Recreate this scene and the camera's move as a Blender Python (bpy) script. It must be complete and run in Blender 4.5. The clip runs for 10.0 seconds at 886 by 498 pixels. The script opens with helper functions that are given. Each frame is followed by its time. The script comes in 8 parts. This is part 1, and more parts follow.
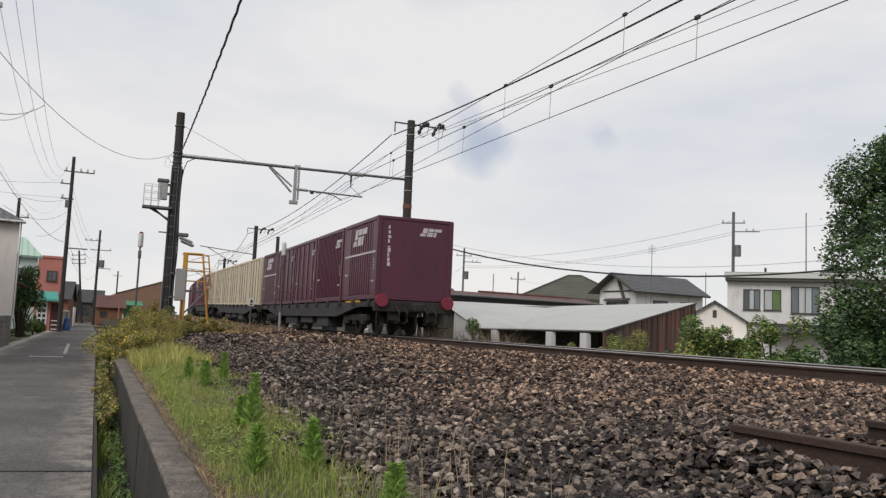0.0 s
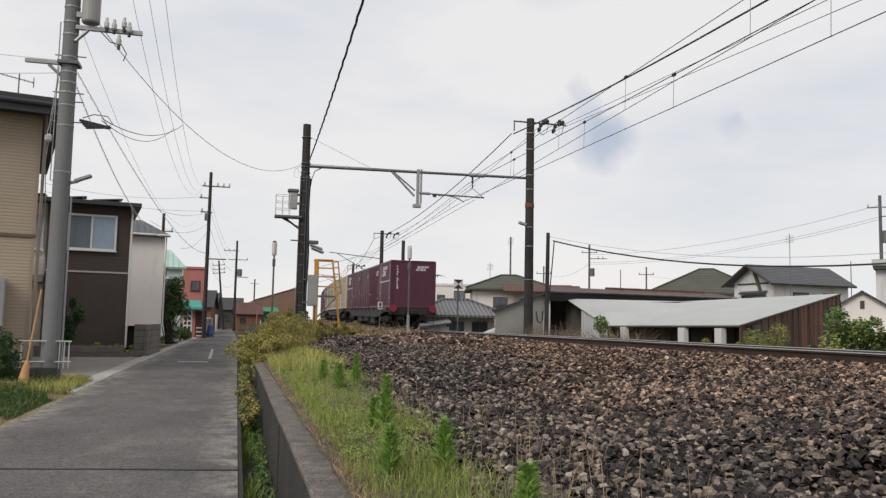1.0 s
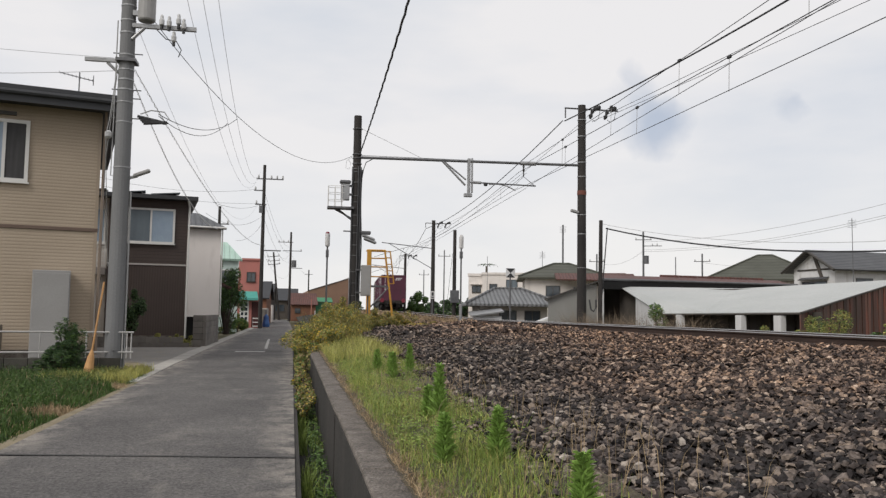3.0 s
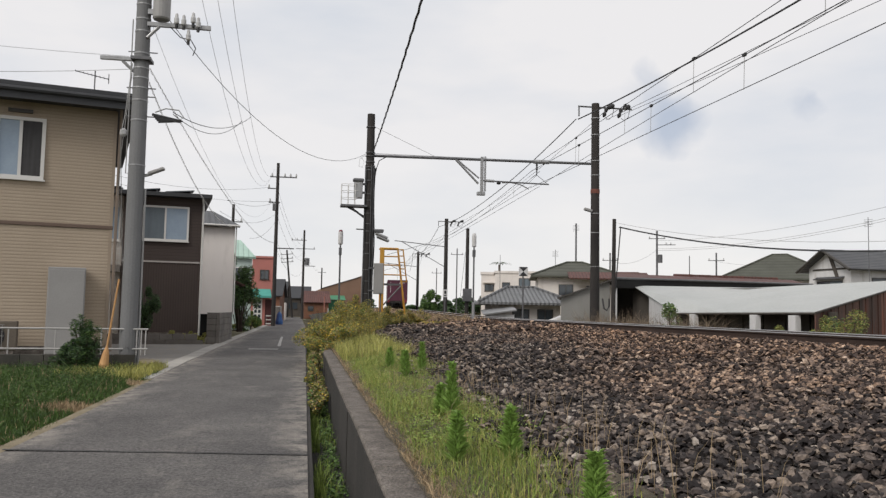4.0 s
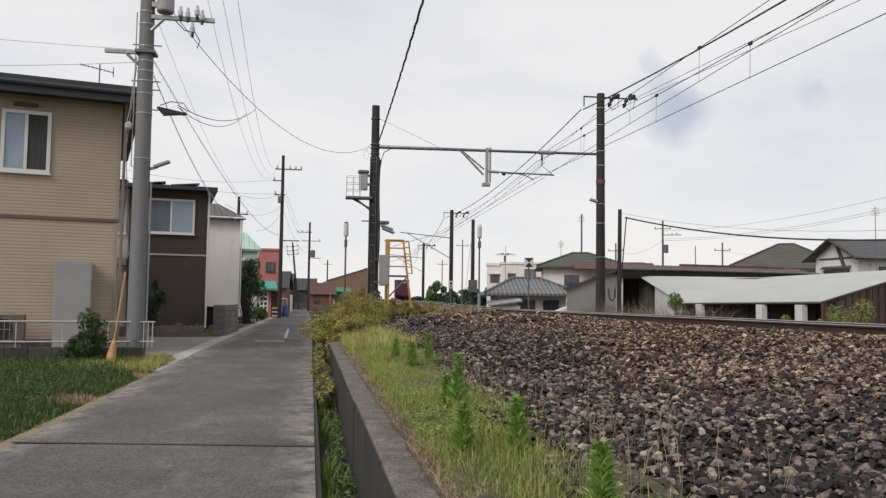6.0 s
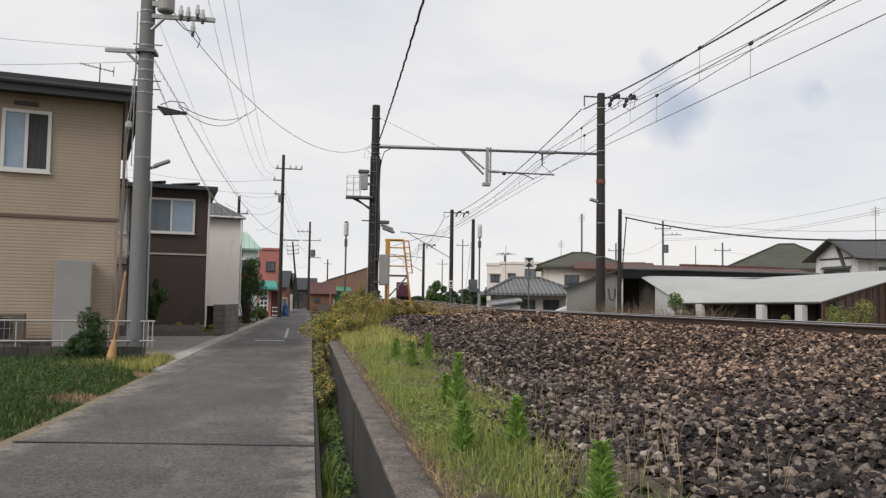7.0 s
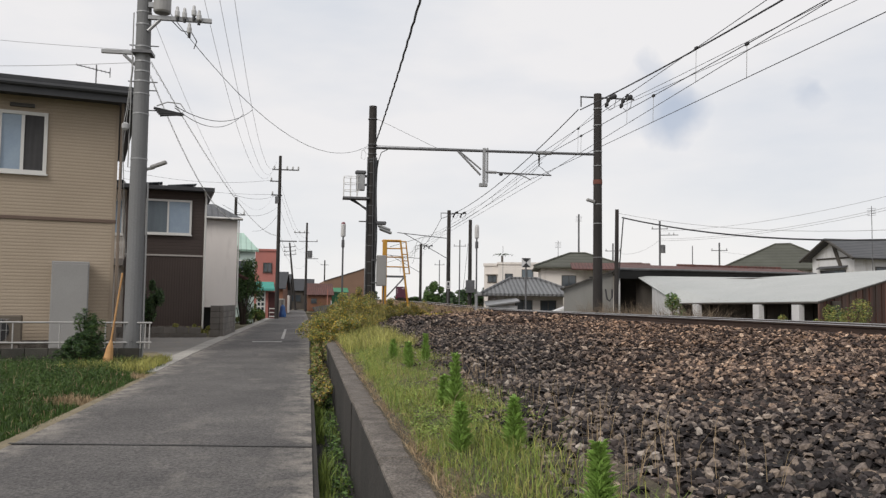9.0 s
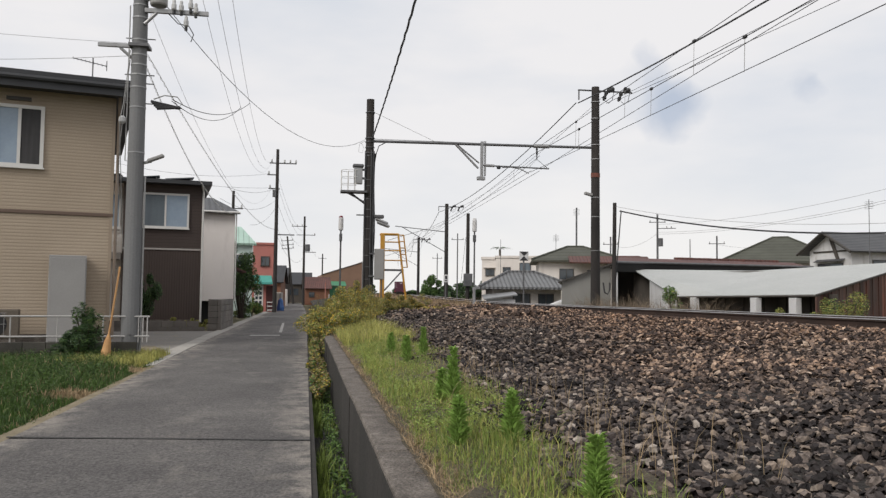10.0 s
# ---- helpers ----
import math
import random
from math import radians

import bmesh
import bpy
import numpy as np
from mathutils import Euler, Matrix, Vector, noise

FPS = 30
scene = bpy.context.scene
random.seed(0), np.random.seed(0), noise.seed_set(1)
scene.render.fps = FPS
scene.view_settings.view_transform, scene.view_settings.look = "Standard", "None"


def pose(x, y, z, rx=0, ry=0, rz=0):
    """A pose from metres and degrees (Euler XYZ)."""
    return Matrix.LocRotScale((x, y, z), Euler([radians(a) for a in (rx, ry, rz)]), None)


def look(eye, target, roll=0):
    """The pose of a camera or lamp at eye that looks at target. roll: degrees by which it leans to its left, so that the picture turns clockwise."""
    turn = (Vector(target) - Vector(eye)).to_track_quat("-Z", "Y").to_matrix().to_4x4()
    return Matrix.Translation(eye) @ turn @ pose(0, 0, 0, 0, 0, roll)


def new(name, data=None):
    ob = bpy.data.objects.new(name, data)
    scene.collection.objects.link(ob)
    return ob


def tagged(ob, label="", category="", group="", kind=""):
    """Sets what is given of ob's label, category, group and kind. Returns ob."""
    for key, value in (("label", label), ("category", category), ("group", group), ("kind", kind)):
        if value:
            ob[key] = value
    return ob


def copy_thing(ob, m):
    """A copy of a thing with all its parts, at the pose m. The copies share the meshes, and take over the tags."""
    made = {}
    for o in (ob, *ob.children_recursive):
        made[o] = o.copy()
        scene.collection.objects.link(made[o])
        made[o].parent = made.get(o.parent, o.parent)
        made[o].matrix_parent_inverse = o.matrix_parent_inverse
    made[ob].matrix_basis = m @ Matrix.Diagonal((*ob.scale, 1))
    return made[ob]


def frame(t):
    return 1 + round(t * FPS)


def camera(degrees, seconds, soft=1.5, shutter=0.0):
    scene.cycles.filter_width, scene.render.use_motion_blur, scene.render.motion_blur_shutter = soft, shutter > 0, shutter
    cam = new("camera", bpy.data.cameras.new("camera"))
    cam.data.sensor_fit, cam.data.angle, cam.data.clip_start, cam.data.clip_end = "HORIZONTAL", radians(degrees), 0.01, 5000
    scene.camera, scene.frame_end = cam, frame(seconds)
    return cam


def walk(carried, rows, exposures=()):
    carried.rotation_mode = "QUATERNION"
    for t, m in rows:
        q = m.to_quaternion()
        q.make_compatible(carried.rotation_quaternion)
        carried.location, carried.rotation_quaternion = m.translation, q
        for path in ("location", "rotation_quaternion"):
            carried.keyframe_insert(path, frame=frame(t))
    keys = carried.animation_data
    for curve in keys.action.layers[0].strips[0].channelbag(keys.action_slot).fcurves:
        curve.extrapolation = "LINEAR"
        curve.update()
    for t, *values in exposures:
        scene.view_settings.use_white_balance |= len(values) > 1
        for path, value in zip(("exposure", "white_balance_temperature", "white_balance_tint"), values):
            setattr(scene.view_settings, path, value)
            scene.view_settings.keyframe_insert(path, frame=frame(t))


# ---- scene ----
# ---- camera: stands at the lane's edge, 1.25 m above it, and pans to its left ----
EYE = (0.0, 0.0, 1.25)
PAN = [  # seconds, yaw to the left from +y, pitch, roll
    (0.0, -22.51, 5.57, 2.49),
    (0.3, -17.73, 5.34, 1.67),
    (0.5, -15.97, 5.36, 1.50),
    (1.0, -13.89, 5.28, 1.19),
    (1.5, -12.33, 5.11, 1.03),
    (2.0, -11.29, 4.86, 0.90),
    (2.5, -10.74, 4.62, 0.79),
    (4.0, -9.41, 4.34, 1.06),
    (4.5, -9.03, 4.27, 1.01),
    (5.0, -8.97, 4.10, 0.87),
    (5.5, -9.03, 3.80, 0.75),
    (7.0, -9.03, 3.71, 0.84),
    (7.5, -8.92, 3.84, 0.93),
    (8.0, -8.95, 3.89, 0.94),
    (8.5, -9.14, 3.88, 0.88),
    (9.0, -9.23, 3.76, 0.70),
    (9.5, -9.29, 3.54, 0.60),
    (10.0, -9.39, 3.31, 0.64),
]
cam = camera(56.5, 10.0, 1.35)


def aim(yaw, pitch, roll):
    a, b = radians(yaw), radians(pitch)
    ahead = Vector((-math.sin(a) * math.cos(b), math.cos(a) * math.cos(b), math.sin(b)))
    return look(EYE, Vector(EYE) + ahead, roll)


walk(cam, [(t, aim(*turn)) for t, *turn in PAN], [(0.0, 0.02), (0.5, 0.03), (1.0, 0.05), (2.5, 0.06), (10.0, 0.09)])

# ---- world and sun: a bright overcast sky with thin grey-blue gaps ----
def make_world():
    w = bpy.data.worlds.new("sky")
    w.use_nodes = True
    nt = w.node_tree
    N, L = nt.nodes, nt.links
    bg = N["Background"]
    sky = N.new("ShaderNodeTexSky")
    sky.sky_type, sky.sun_disc = "NISHITA", False
    sky.sun_elevation, sky.sun_rotation = radians(40), radians(232)
    tc = N.new("ShaderNodeTexCoord")
    flat = N.new("ShaderNodeMapping")
    flat.inputs["Scale"].default_value = (1.0, 1.0, 3.2)
    L.new(tc.outputs["Generated"], flat.inputs["Vector"])
    n1 = N.new("ShaderNodeTexNoise")
    n1.inputs["Scale"].default_value, n1.inputs["Detail"].default_value = 2.6, 5
    n1.inputs["Roughness"].default_value = 0.5
    L.new(flat.outputs["Vector"], n1.inputs["Vector"])
    ramp = N.new("ShaderNodeValToRGB")
    ramp.color_ramp.elements[0].position, ramp.color_ramp.elements[0].color = 0.30, (0.66, 0.69, 0.745, 1)
    ramp.color_ramp.elements[1].position, ramp.color_ramp.elements[1].color = 0.56, (0.83, 0.815, 0.82, 1)
    L.new(n1.outputs["Fac"], ramp.inputs["Fac"])
    sep = N.new("ShaderNodeSeparateXYZ")
    L.new(tc.outputs["Generated"], sep.inputs[0])
    low = N.new("ShaderNodeMapRange")
    low.inputs["From Min"].default_value, low.inputs["From Max"].default_value = 0.0, 0.2
    low.inputs["To Min"].default_value, low.inputs["To Max"].default_value = 0.75, 0.0
    L.new(sep.outputs["Z"], low.inputs["Value"])
    haze = N.new("ShaderNodeMix")
    haze.data_type = "RGBA"
    haze.inputs["B"].default_value = (0.87, 0.855, 0.835, 1)
    L.new(low.outputs["Result"], haze.inputs["Factor"])
    L.new(ramp.outputs["Color"], haze.inputs["A"])

    def wisp(az, el, size, depth, before):
        """A thin place in the cloud, with a ragged edge."""
        a, e = radians(az), radians(el)
        d = (math.sin(a) * math.cos(e), math.cos(a) * math.cos(e), math.sin(e))
        warp = N.new("ShaderNodeTexNoise")
        warp.inputs["Scale"].default_value, warp.inputs["Detail"].default_value = 14, 4
        L.new(tc.outputs["Generated"], warp.inputs["Vector"])
        mv = N.new("ShaderNodeVectorMath")
        mv.operation = "MULTIPLY_ADD"
        mv.inputs[1].default_value = (0.07,) * 3
        L.new(warp.outputs["Color"], mv.inputs[0])
        L.new(tc.outputs["Generated"], mv.inputs[2])
        dist = N.new("ShaderNodeVectorMath")
        dist.operation = "DISTANCE"
        dist.inputs[1].default_value = tuple(v + 0.035 for v in d)
        L.new(mv.outputs["Vector"], dist.inputs[0])
        mr = N.new("ShaderNodeMapRange")
        mr.inputs["From Min"].default_value, mr.inputs["From Max"].default_value = size * 0.35, size
        mr.inputs["To Min"].default_value, mr.inputs["To Max"].default_value = depth, 0.0
        L.new(dist.outputs["Value"], mr.inputs["Value"])
        mx = N.new("ShaderNodeMix")
        mx.data_type = "RGBA"
        mx.inputs["B"].default_value = (0.45, 0.51, 0.62, 1)
        L.new(mr.outputs["Result"], mx.inputs["Factor"])
        L.new(before, mx.inputs["A"])
        return mx.outputs["Result"]

    col = haze.outputs["Result"]
    col = wisp(24.9, 12.7, 0.048, 0.8, col)
    col = wisp(25.3, 13.6, 0.034, 0.4, col)
    col = wisp(23.6, 13.6, 0.045, 0.3, col)
    col = wisp(23.7, 15.9, 0.022, 0.35, col)
    col = wisp(33.2, 13.2, 0.024, 0.4, col)
    col = wisp(33.8, 13.7, 0.014, 0.35, col)
    col = wisp(22.0, 24.5, 0.07, 0.3, col)
    mix = N.new("ShaderNodeMix")
    mix.data_type = "RGBA"
    mix.inputs["Factor"].default_value = 0.96
    gain = N.new("ShaderNodeVectorMath")
    gain.operation = "SCALE"
    gain.inputs["Scale"].default_value = 0.1
    L.new(sky.outputs["Color"], gain.inputs[0])
    L.new(gain.outputs["Vector"], mix.inputs["A"])
    L.new(col, mix.inputs["B"])
    L.new(mix.outputs["Result"], bg.inputs["Color"])
    bg.inputs["Strength"].default_value = 1.0
    scene.world = w


make_world()
sun_data = bpy.data.lights.new("sun", "SUN")
sun_data.energy, sun_data.angle, sun_data.color = 2.0, radians(30), (1.0, 0.955, 0.89)
sun = new("sun", sun_data)
sun.matrix_world = look((0, 0, 60), (56, 44, 0))


# ---- materials ----
def surf(name, a, b=None, rough=0.7, metal=0.0, grain=30.0, stain=1.5, bump=0.2, spread=0.12, each=0.0, island=0.0, streak=1.0, dirt=None, spec=0.4):
    """Base colour between a and b by large stains, fine grain, a little relief; each / island: brightness from piece to piece."""
    m = bpy.data.materials.new(name)
    m.use_nodes = True
    nt = m.node_tree
    N, L = nt.nodes, nt.links
    p = N["Principled BSDF"]
    b = b or tuple(c * 0.75 for c in a)
    tc = N.new("ShaderNodeTexCoord")
    mp = N.new("ShaderNodeMapping")
    mp.inputs["Scale"].default_value = (1, 1, streak)
    L.new(tc.outputs["Object"], mp.inputs["Vector"])
    n1, n2 = N.new("ShaderNodeTexNoise"), N.new("ShaderNodeTexNoise")
    n1.inputs["Scale"].default_value, n1.inputs["Detail"].default_value, n1.inputs["Roughness"].default_value = stain, 4, 0.6
    n2.inputs["Scale"].default_value, n2.inputs["Detail"].default_value = grain, 3
    L.new(mp.outputs["Vector"], n1.inputs["Vector"])
    L.new(tc.outputs["Object"], n2.inputs["Vector"])
    r = N.new("ShaderNodeMapRange")
    r.inputs["From Min"].default_value, r.inputs["From Max"].default_value = 0.32, 0.68
    L.new(n1.outputs["Fac"], r.inputs["Value"])
    mx = N.new("ShaderNodeMix")
    mx.data_type = "RGBA"
    mx.inputs["A"].default_value, mx.inputs["B"].default_value = (*a, 1), (*b, 1)
    L.new(r.outputs["Result"], mx.inputs["Factor"])
    col = mx.outputs["Result"]
    if dirt:
        n3 = N.new("ShaderNodeTexNoise")
        n3.inputs["Scale"].default_value, n3.inputs["Detail"].default_value = stain * 3.1, 6
        L.new(mp.outputs["Vector"], n3.inputs["Vector"])
        r3 = N.new("ShaderNodeMapRange")
        r3.inputs["From Min"].default_value, r3.inputs["From Max"].default_value = 0.55, 0.72
        L.new(n3.outputs["Fac"], r3.inputs["Value"])
        m3 = N.new("ShaderNodeMix")
        m3.data_type = "RGBA"
        m3.inputs["B"].default_value = (*dirt, 1)
        L.new(r3.outputs["Result"], m3.inputs["Factor"])
        L.new(col, m3.inputs["A"])
        col = m3.outputs["Result"]
    g = N.new("ShaderNodeMapRange")
    g.inputs["To Min"].default_value, g.inputs["To Max"].default_value = 1 - spread * 1.6, 1 + spread * 1.6
    L.new(n2.outputs["Fac"], g.inputs["Value"])
    hsv = N.new("ShaderNodeHueSaturation")
    L.new(col, hsv.inputs["Color"])
    val = g.outputs["Result"]
    if each or island:
        if each:
            src = N.new("ShaderNodeObjectInfo").outputs["Random"]
        else:
            src = N.new("ShaderNodeNewGeometry").outputs["Random Per Island"]
        k = N.new("ShaderNodeMapRange")
        amount = each or island
        k.inputs["To Min"].default_value, k.inputs["To Max"].default_value = 1 - amount, 1 + amount
        L.new(src, k.inputs["Value"])
        mul = N.new("ShaderNodeMath")
        mul.operation = "MULTIPLY"
        L.new(val, mul.inputs[0])
        L.new(k.outputs["Result"], mul.inputs[1])
        val = mul.outputs["Value"]
    L.new(val, hsv.inputs["Value"])
    L.new(hsv.outputs["Color"], p.inputs["Base Color"])
    p.inputs["Roughness"].default_value, p.inputs["Metallic"].default_value = rough, metal
    p.inputs["Specular IOR Level"].default_value = spec
    if bump:
        bp = N.new("ShaderNodeBump")
        bp.inputs["Strength"].default_value, bp.inputs["Distance"].default_value = bump, 0.02
        L.new(n2.outputs["Fac"], bp.inputs["Height"])
        L.new(bp.outputs["Normal"], p.inputs["Normal"])
    return m


def banded(name, a, b, pitch, axis, width=0.12, rough=0.7, metal=0.0, bump=0.5, stain=0.8, spread=0.05, dirt=None, groove=0.7):
    """A sheet with fine grooves every pitch metres along an axis: siding boards, corrugation."""
    m = surf(name, a, b, rough, metal, 40, stain, 0.05, spread, dirt=dirt)
    nt = m.node_tree
    N, L = nt.nodes, nt.links
    p = N["Principled BSDF"]
    tc = N.new("ShaderNodeTexCoord")
    sep = N.new("ShaderNodeSeparateXYZ")
    L.new(tc.outputs["Object"], sep.inputs[0])
    mod = N.new("ShaderNodeMath")
    mod.operation = "PINGPONG"
    mod.inputs[1].default_value = pitch / 2
    L.new(sep.outputs[axis], mod.inputs[0])
    step = N.new("ShaderNodeMapRange")
    step.inputs["From Min"].default_value, step.inputs["From Max"].default_value = 0.0, pitch * width
    L.new(mod.outputs["Value"], step.inputs["Value"])
    bp = N.new("ShaderNodeBump")
    bp.inputs["Strength"].default_value, bp.inputs["Distance"].default_value = bump, pitch * 0.2
    L.new(step.outputs["Result"], bp.inputs["Height"])
    L.new(bp.outputs["Normal"], p.inputs["Normal"])
    old = p.inputs["Base Color"].links[0].from_socket
    mx = N.new("ShaderNodeMix")
    mx.data_type, mx.blend_type = "RGBA", "MULTIPLY"
    mx.inputs["Factor"].default_value = 1.0
    gr = N.new("ShaderNodeMapRange")
    gr.inputs["To Min"].default_value, gr.inputs["To Max"].default_value = groove, 1.0
    L.new(step.outputs["Result"], gr.inputs["Value"])
    cb = N.new("ShaderNodeCombineXYZ")
    for k in range(3):
        L.new(gr.outputs["Result"], cb.inputs[k])
    L.new(old, mx.inputs["A"])
    L.new(cb.outputs["Vector"], mx.inputs["B"])
    L.new(mx.outputs["Result"], p.inputs["Base Color"])
    return m


def plain(name, c, rough=0.5, metal=0.0, spec=0.4):
    m = bpy.data.materials.new(name)
    m.use_nodes = True
    p = m.node_tree.nodes["Principled BSDF"]
    p.inputs["Base Color"].default_value = (*c, 1)
    p.inputs["Roughness"].default_value, p.inputs["Metallic"].default_value = rough, metal
    p.inputs["Specular IOR Level"].default_value = spec
    return m


def leafy(name, a, b, island=0.45, rough=0.55):
    m = surf(name, a, b, rough, 0, 60, 2.0, 0.0, 0.1, island=island, spec=0.3)
    p = m.node_tree.nodes["Principled BSDF"]
    p.inputs["Subsurface Weight"].default_value = 0.0
    return m


def road_material():
    """Worn asphalt: streaks along the lane, dusty pale edges, fine aggregate."""
    m = surf("old_asphalt", (0.078, 0.073, 0.071), (0.122, 0.114, 0.109), 0.85, 0, 48, 0.75, 0.9, 0.8)
    N, L = m.node_tree.nodes, m.node_tree.links
    p = N["Principled BSDF"]
    tc = N.new("ShaderNodeTexCoord")
    sep = N.new("ShaderNodeSeparateXYZ")
    L.new(tc.outputs["Object"], sep.inputs[0])
    mp = N.new("ShaderNodeMapping")
    mp.inputs["Scale"].default_value = (1.5, 0.42, 1)
    L.new(tc.outputs["Object"], mp.inputs["Vector"])
    n = N.new("ShaderNodeTexNoise")
    n.inputs["Scale"].default_value, n.inputs["Detail"].default_value, n.inputs["Roughness"].default_value = 1.0, 7, 0.7
    L.new(mp.outputs["Vector"], n.inputs["Vector"])
    ab = N.new("ShaderNodeMath")
    ab.operation = "ADD"
    ab.inputs[1].default_value = 1.22
    L.new(sep.outputs["X"], ab.inputs[0])
    ab2 = N.new("ShaderNodeMath")
    ab2.operation = "ABSOLUTE"
    L.new(ab.outputs["Value"], ab2.inputs[0])
    edge = N.new("ShaderNodeMapRange")
    edge.inputs["From Min"].default_value, edge.inputs["From Max"].default_value = 0.8, 1.3
    edge.inputs["To Min"].default_value, edge.inputs["To Max"].default_value = -0.08, 0.4
    L.new(ab2.outputs["Value"], edge.inputs["Value"])
    flake = N.new("ShaderNodeTexNoise")
    flake.inputs["Scale"].default_value, flake.inputs["Detail"].default_value, flake.inputs["Roughness"].default_value = 3.2, 5, 0.7
    L.new(tc.outputs["Object"], flake.inputs["Vector"])
    worn = N.new("ShaderNodeMapRange")
    worn.inputs["From Min"].default_value, worn.inputs["From Max"].default_value = 0.42, 0.62
    worn.inputs["To Min"].default_value, worn.inputs["To Max"].default_value = 0.0, 1.5
    L.new(flake.outputs["Fac"], worn.inputs["Value"])
    patchy = N.new("ShaderNodeMath")
    patchy.operation = "MULTIPLY"
    L.new(edge.outputs["Result"], patchy.inputs[0])
    L.new(worn.outputs["Result"], patchy.inputs[1])
    tot = N.new("ShaderNodeMath")
    tot.operation = "ADD"
    L.new(patchy.outputs["Value"], tot.inputs[0])
    L.new(n.outputs["Fac"], tot.inputs[1])
    r = N.new("ShaderNodeMapRange")
    r.inputs["From Min"].default_value, r.inputs["From Max"].default_value = 0.5, 0.95
    r.inputs["To Max"].default_value = 0.9
    L.new(tot.outputs["Value"], r.inputs["Value"])
    mx = N.new("ShaderNodeMix")
    mx.data_type = "RGBA"
    mx.inputs["B"].default_value = (0.285, 0.258, 0.228, 1)
    L.new(r.outputs["Result"], mx.inputs["Factor"])
    L.new(p.inputs["Base Color"].links[0].from_socket, mx.inputs["A"])
    L.new(mx.outputs["Result"], p.inputs["Base Color"])
    return m


ASPHALT = road_material()
FORECOURT = surf("forecourt_asphalt", (0.19, 0.18, 0.172), (0.24, 0.225, 0.205), 0.9, 0, 90, 0.8, 0.4, 0.25, dirt=(0.25, 0.22, 0.17))
PAINT = surf("worn_white_paint", (0.42, 0.41, 0.39), (0.26, 0.25, 0.24), 0.8, 0, 40, 6, 0.1, 0.3)
EARTH = surf("earth", (0.16, 0.13, 0.085), (0.10, 0.10, 0.05), 0.95, 0, 30, 0.7, 0.6, 0.3)
SAND = surf("dry_edge_soil", (0.245, 0.204, 0.136), (0.163, 0.136, 0.088), 0.95, 0, 50, 2, 0.5, 0.25)
SOIL = surf("verge_soil_thatch", (0.105, 0.085, 0.055), (0.055, 0.047, 0.033), 0.95, 0, 80, 5, 1.0, 0.6)
TURF = surf("turf_soil", (0.07, 0.085, 0.03), (0.11, 0.10, 0.05), 0.95, 0, 40, 0.9, 0.6, 0.3)
CONCRETE = surf("weathered_concrete", (0.20, 0.175, 0.155), (0.09, 0.077, 0.066), 0.9, 0, 75, 4.5, 1.0, 0.8, dirt=(0.10, 0.09, 0.08))
# Streaky concrete, with the shade of wall side and drain in its colour.
WALLFACE = surf("shaded_streaky_concrete", (0.045, 0.040, 0.036), (0.022, 0.021, 0.019), 0.9, 0, 30, 1.5, 0.4, 0.35, streak=0.25)
KERB = surf("pale_kerb_concrete", (0.38, 0.36, 0.33), (0.29, 0.275, 0.255), 0.85, 0, 60, 1.4, 0.3, 0.15)
MOSSBLOCK = surf("mossy_dark_block", (0.075, 0.07, 0.06), (0.04, 0.04, 0.034), 0.95, 0, 60, 2.5, 0.5, 0.3, each=0.2)
BLOCK = surf("grey_block", (0.19, 0.172, 0.155), (0.12, 0.11, 0.1), 0.9, 0, 60, 1.2, 0.4, 0.2, each=0.12)
# Near-black bed: the shade in gaps between the stones, as colour.
BALLASTBED = surf("shaded_ballast_bed", (0.016, 0.014, 0.012), (0.026, 0.021, 0.018), 0.95, 0, 26, 3.0, 1.0, 0.6)
RUSTRAIL = surf("rusted_rail", (0.060, 0.037, 0.029), (0.039, 0.026, 0.022), 0.75, 0.3, 60, 2, 0.3, 0.2)
RAILTOP = surf("polished_rail_head", (0.42, 0.41, 0.40), (0.34, 0.33, 0.32), 0.28, 0.9, 80, 2, 0.05, 0.1)
SLEEPER = surf("concrete_sleeper", (0.25, 0.22, 0.19), (0.18, 0.15, 0.12), 0.9, 0, 40, 3, 0.4, 0.2)
DARKPOLE = surf("tarred_concrete_pole", (0.02, 0.018, 0.018), (0.04, 0.035, 0.032), 0.85, 0, 30, 1.2, 0.3, 0.25, streak=0.3)
GREYPOLE = surf("grey_concrete_pole", (0.17, 0.172, 0.176), (0.135, 0.137, 0.14), 0.75, 0, 40, 1.0, 0.2, 0.12, streak=0.3)
STEEL = surf("dull_grey_steel", (0.16, 0.16, 0.165), (0.11, 0.11, 0.115), 0.5, 0.6, 40, 3, 0.1, 0.12)
ZINC = surf("galvanised_steel", (0.36, 0.365, 0.37), (0.28, 0.28, 0.285), 0.5, 0.55, 40, 3, 0.1, 0.1)
WIRE = plain("dark_wire", (0.03, 0.03, 0.032), 0.6)
PALEWIRE = plain("pale_wire", (0.3, 0.3, 0.3), 0.6)
RUBBER = plain("black_rubber", (0.02, 0.02, 0.021), 0.6)
PORCELAIN = surf("insulator_porcelain", (0.5, 0.5, 0.5), (0.4, 0.4, 0.4), 0.25, 0, 30, 4, 0, 0.05)
YELLOW = surf("yellow_gantry_paint", (0.52, 0.28, 0.04), (0.42, 0.2, 0.03), 0.55, 0, 30, 2, 0.1, 0.12, dirt=(0.25, 0.11, 0.04))
BOXGREY = surf("pale_grey_paint", (0.29, 0.285, 0.28), (0.25, 0.245, 0.24), 0.5, 0, 30, 1, 0.05, 0.06)
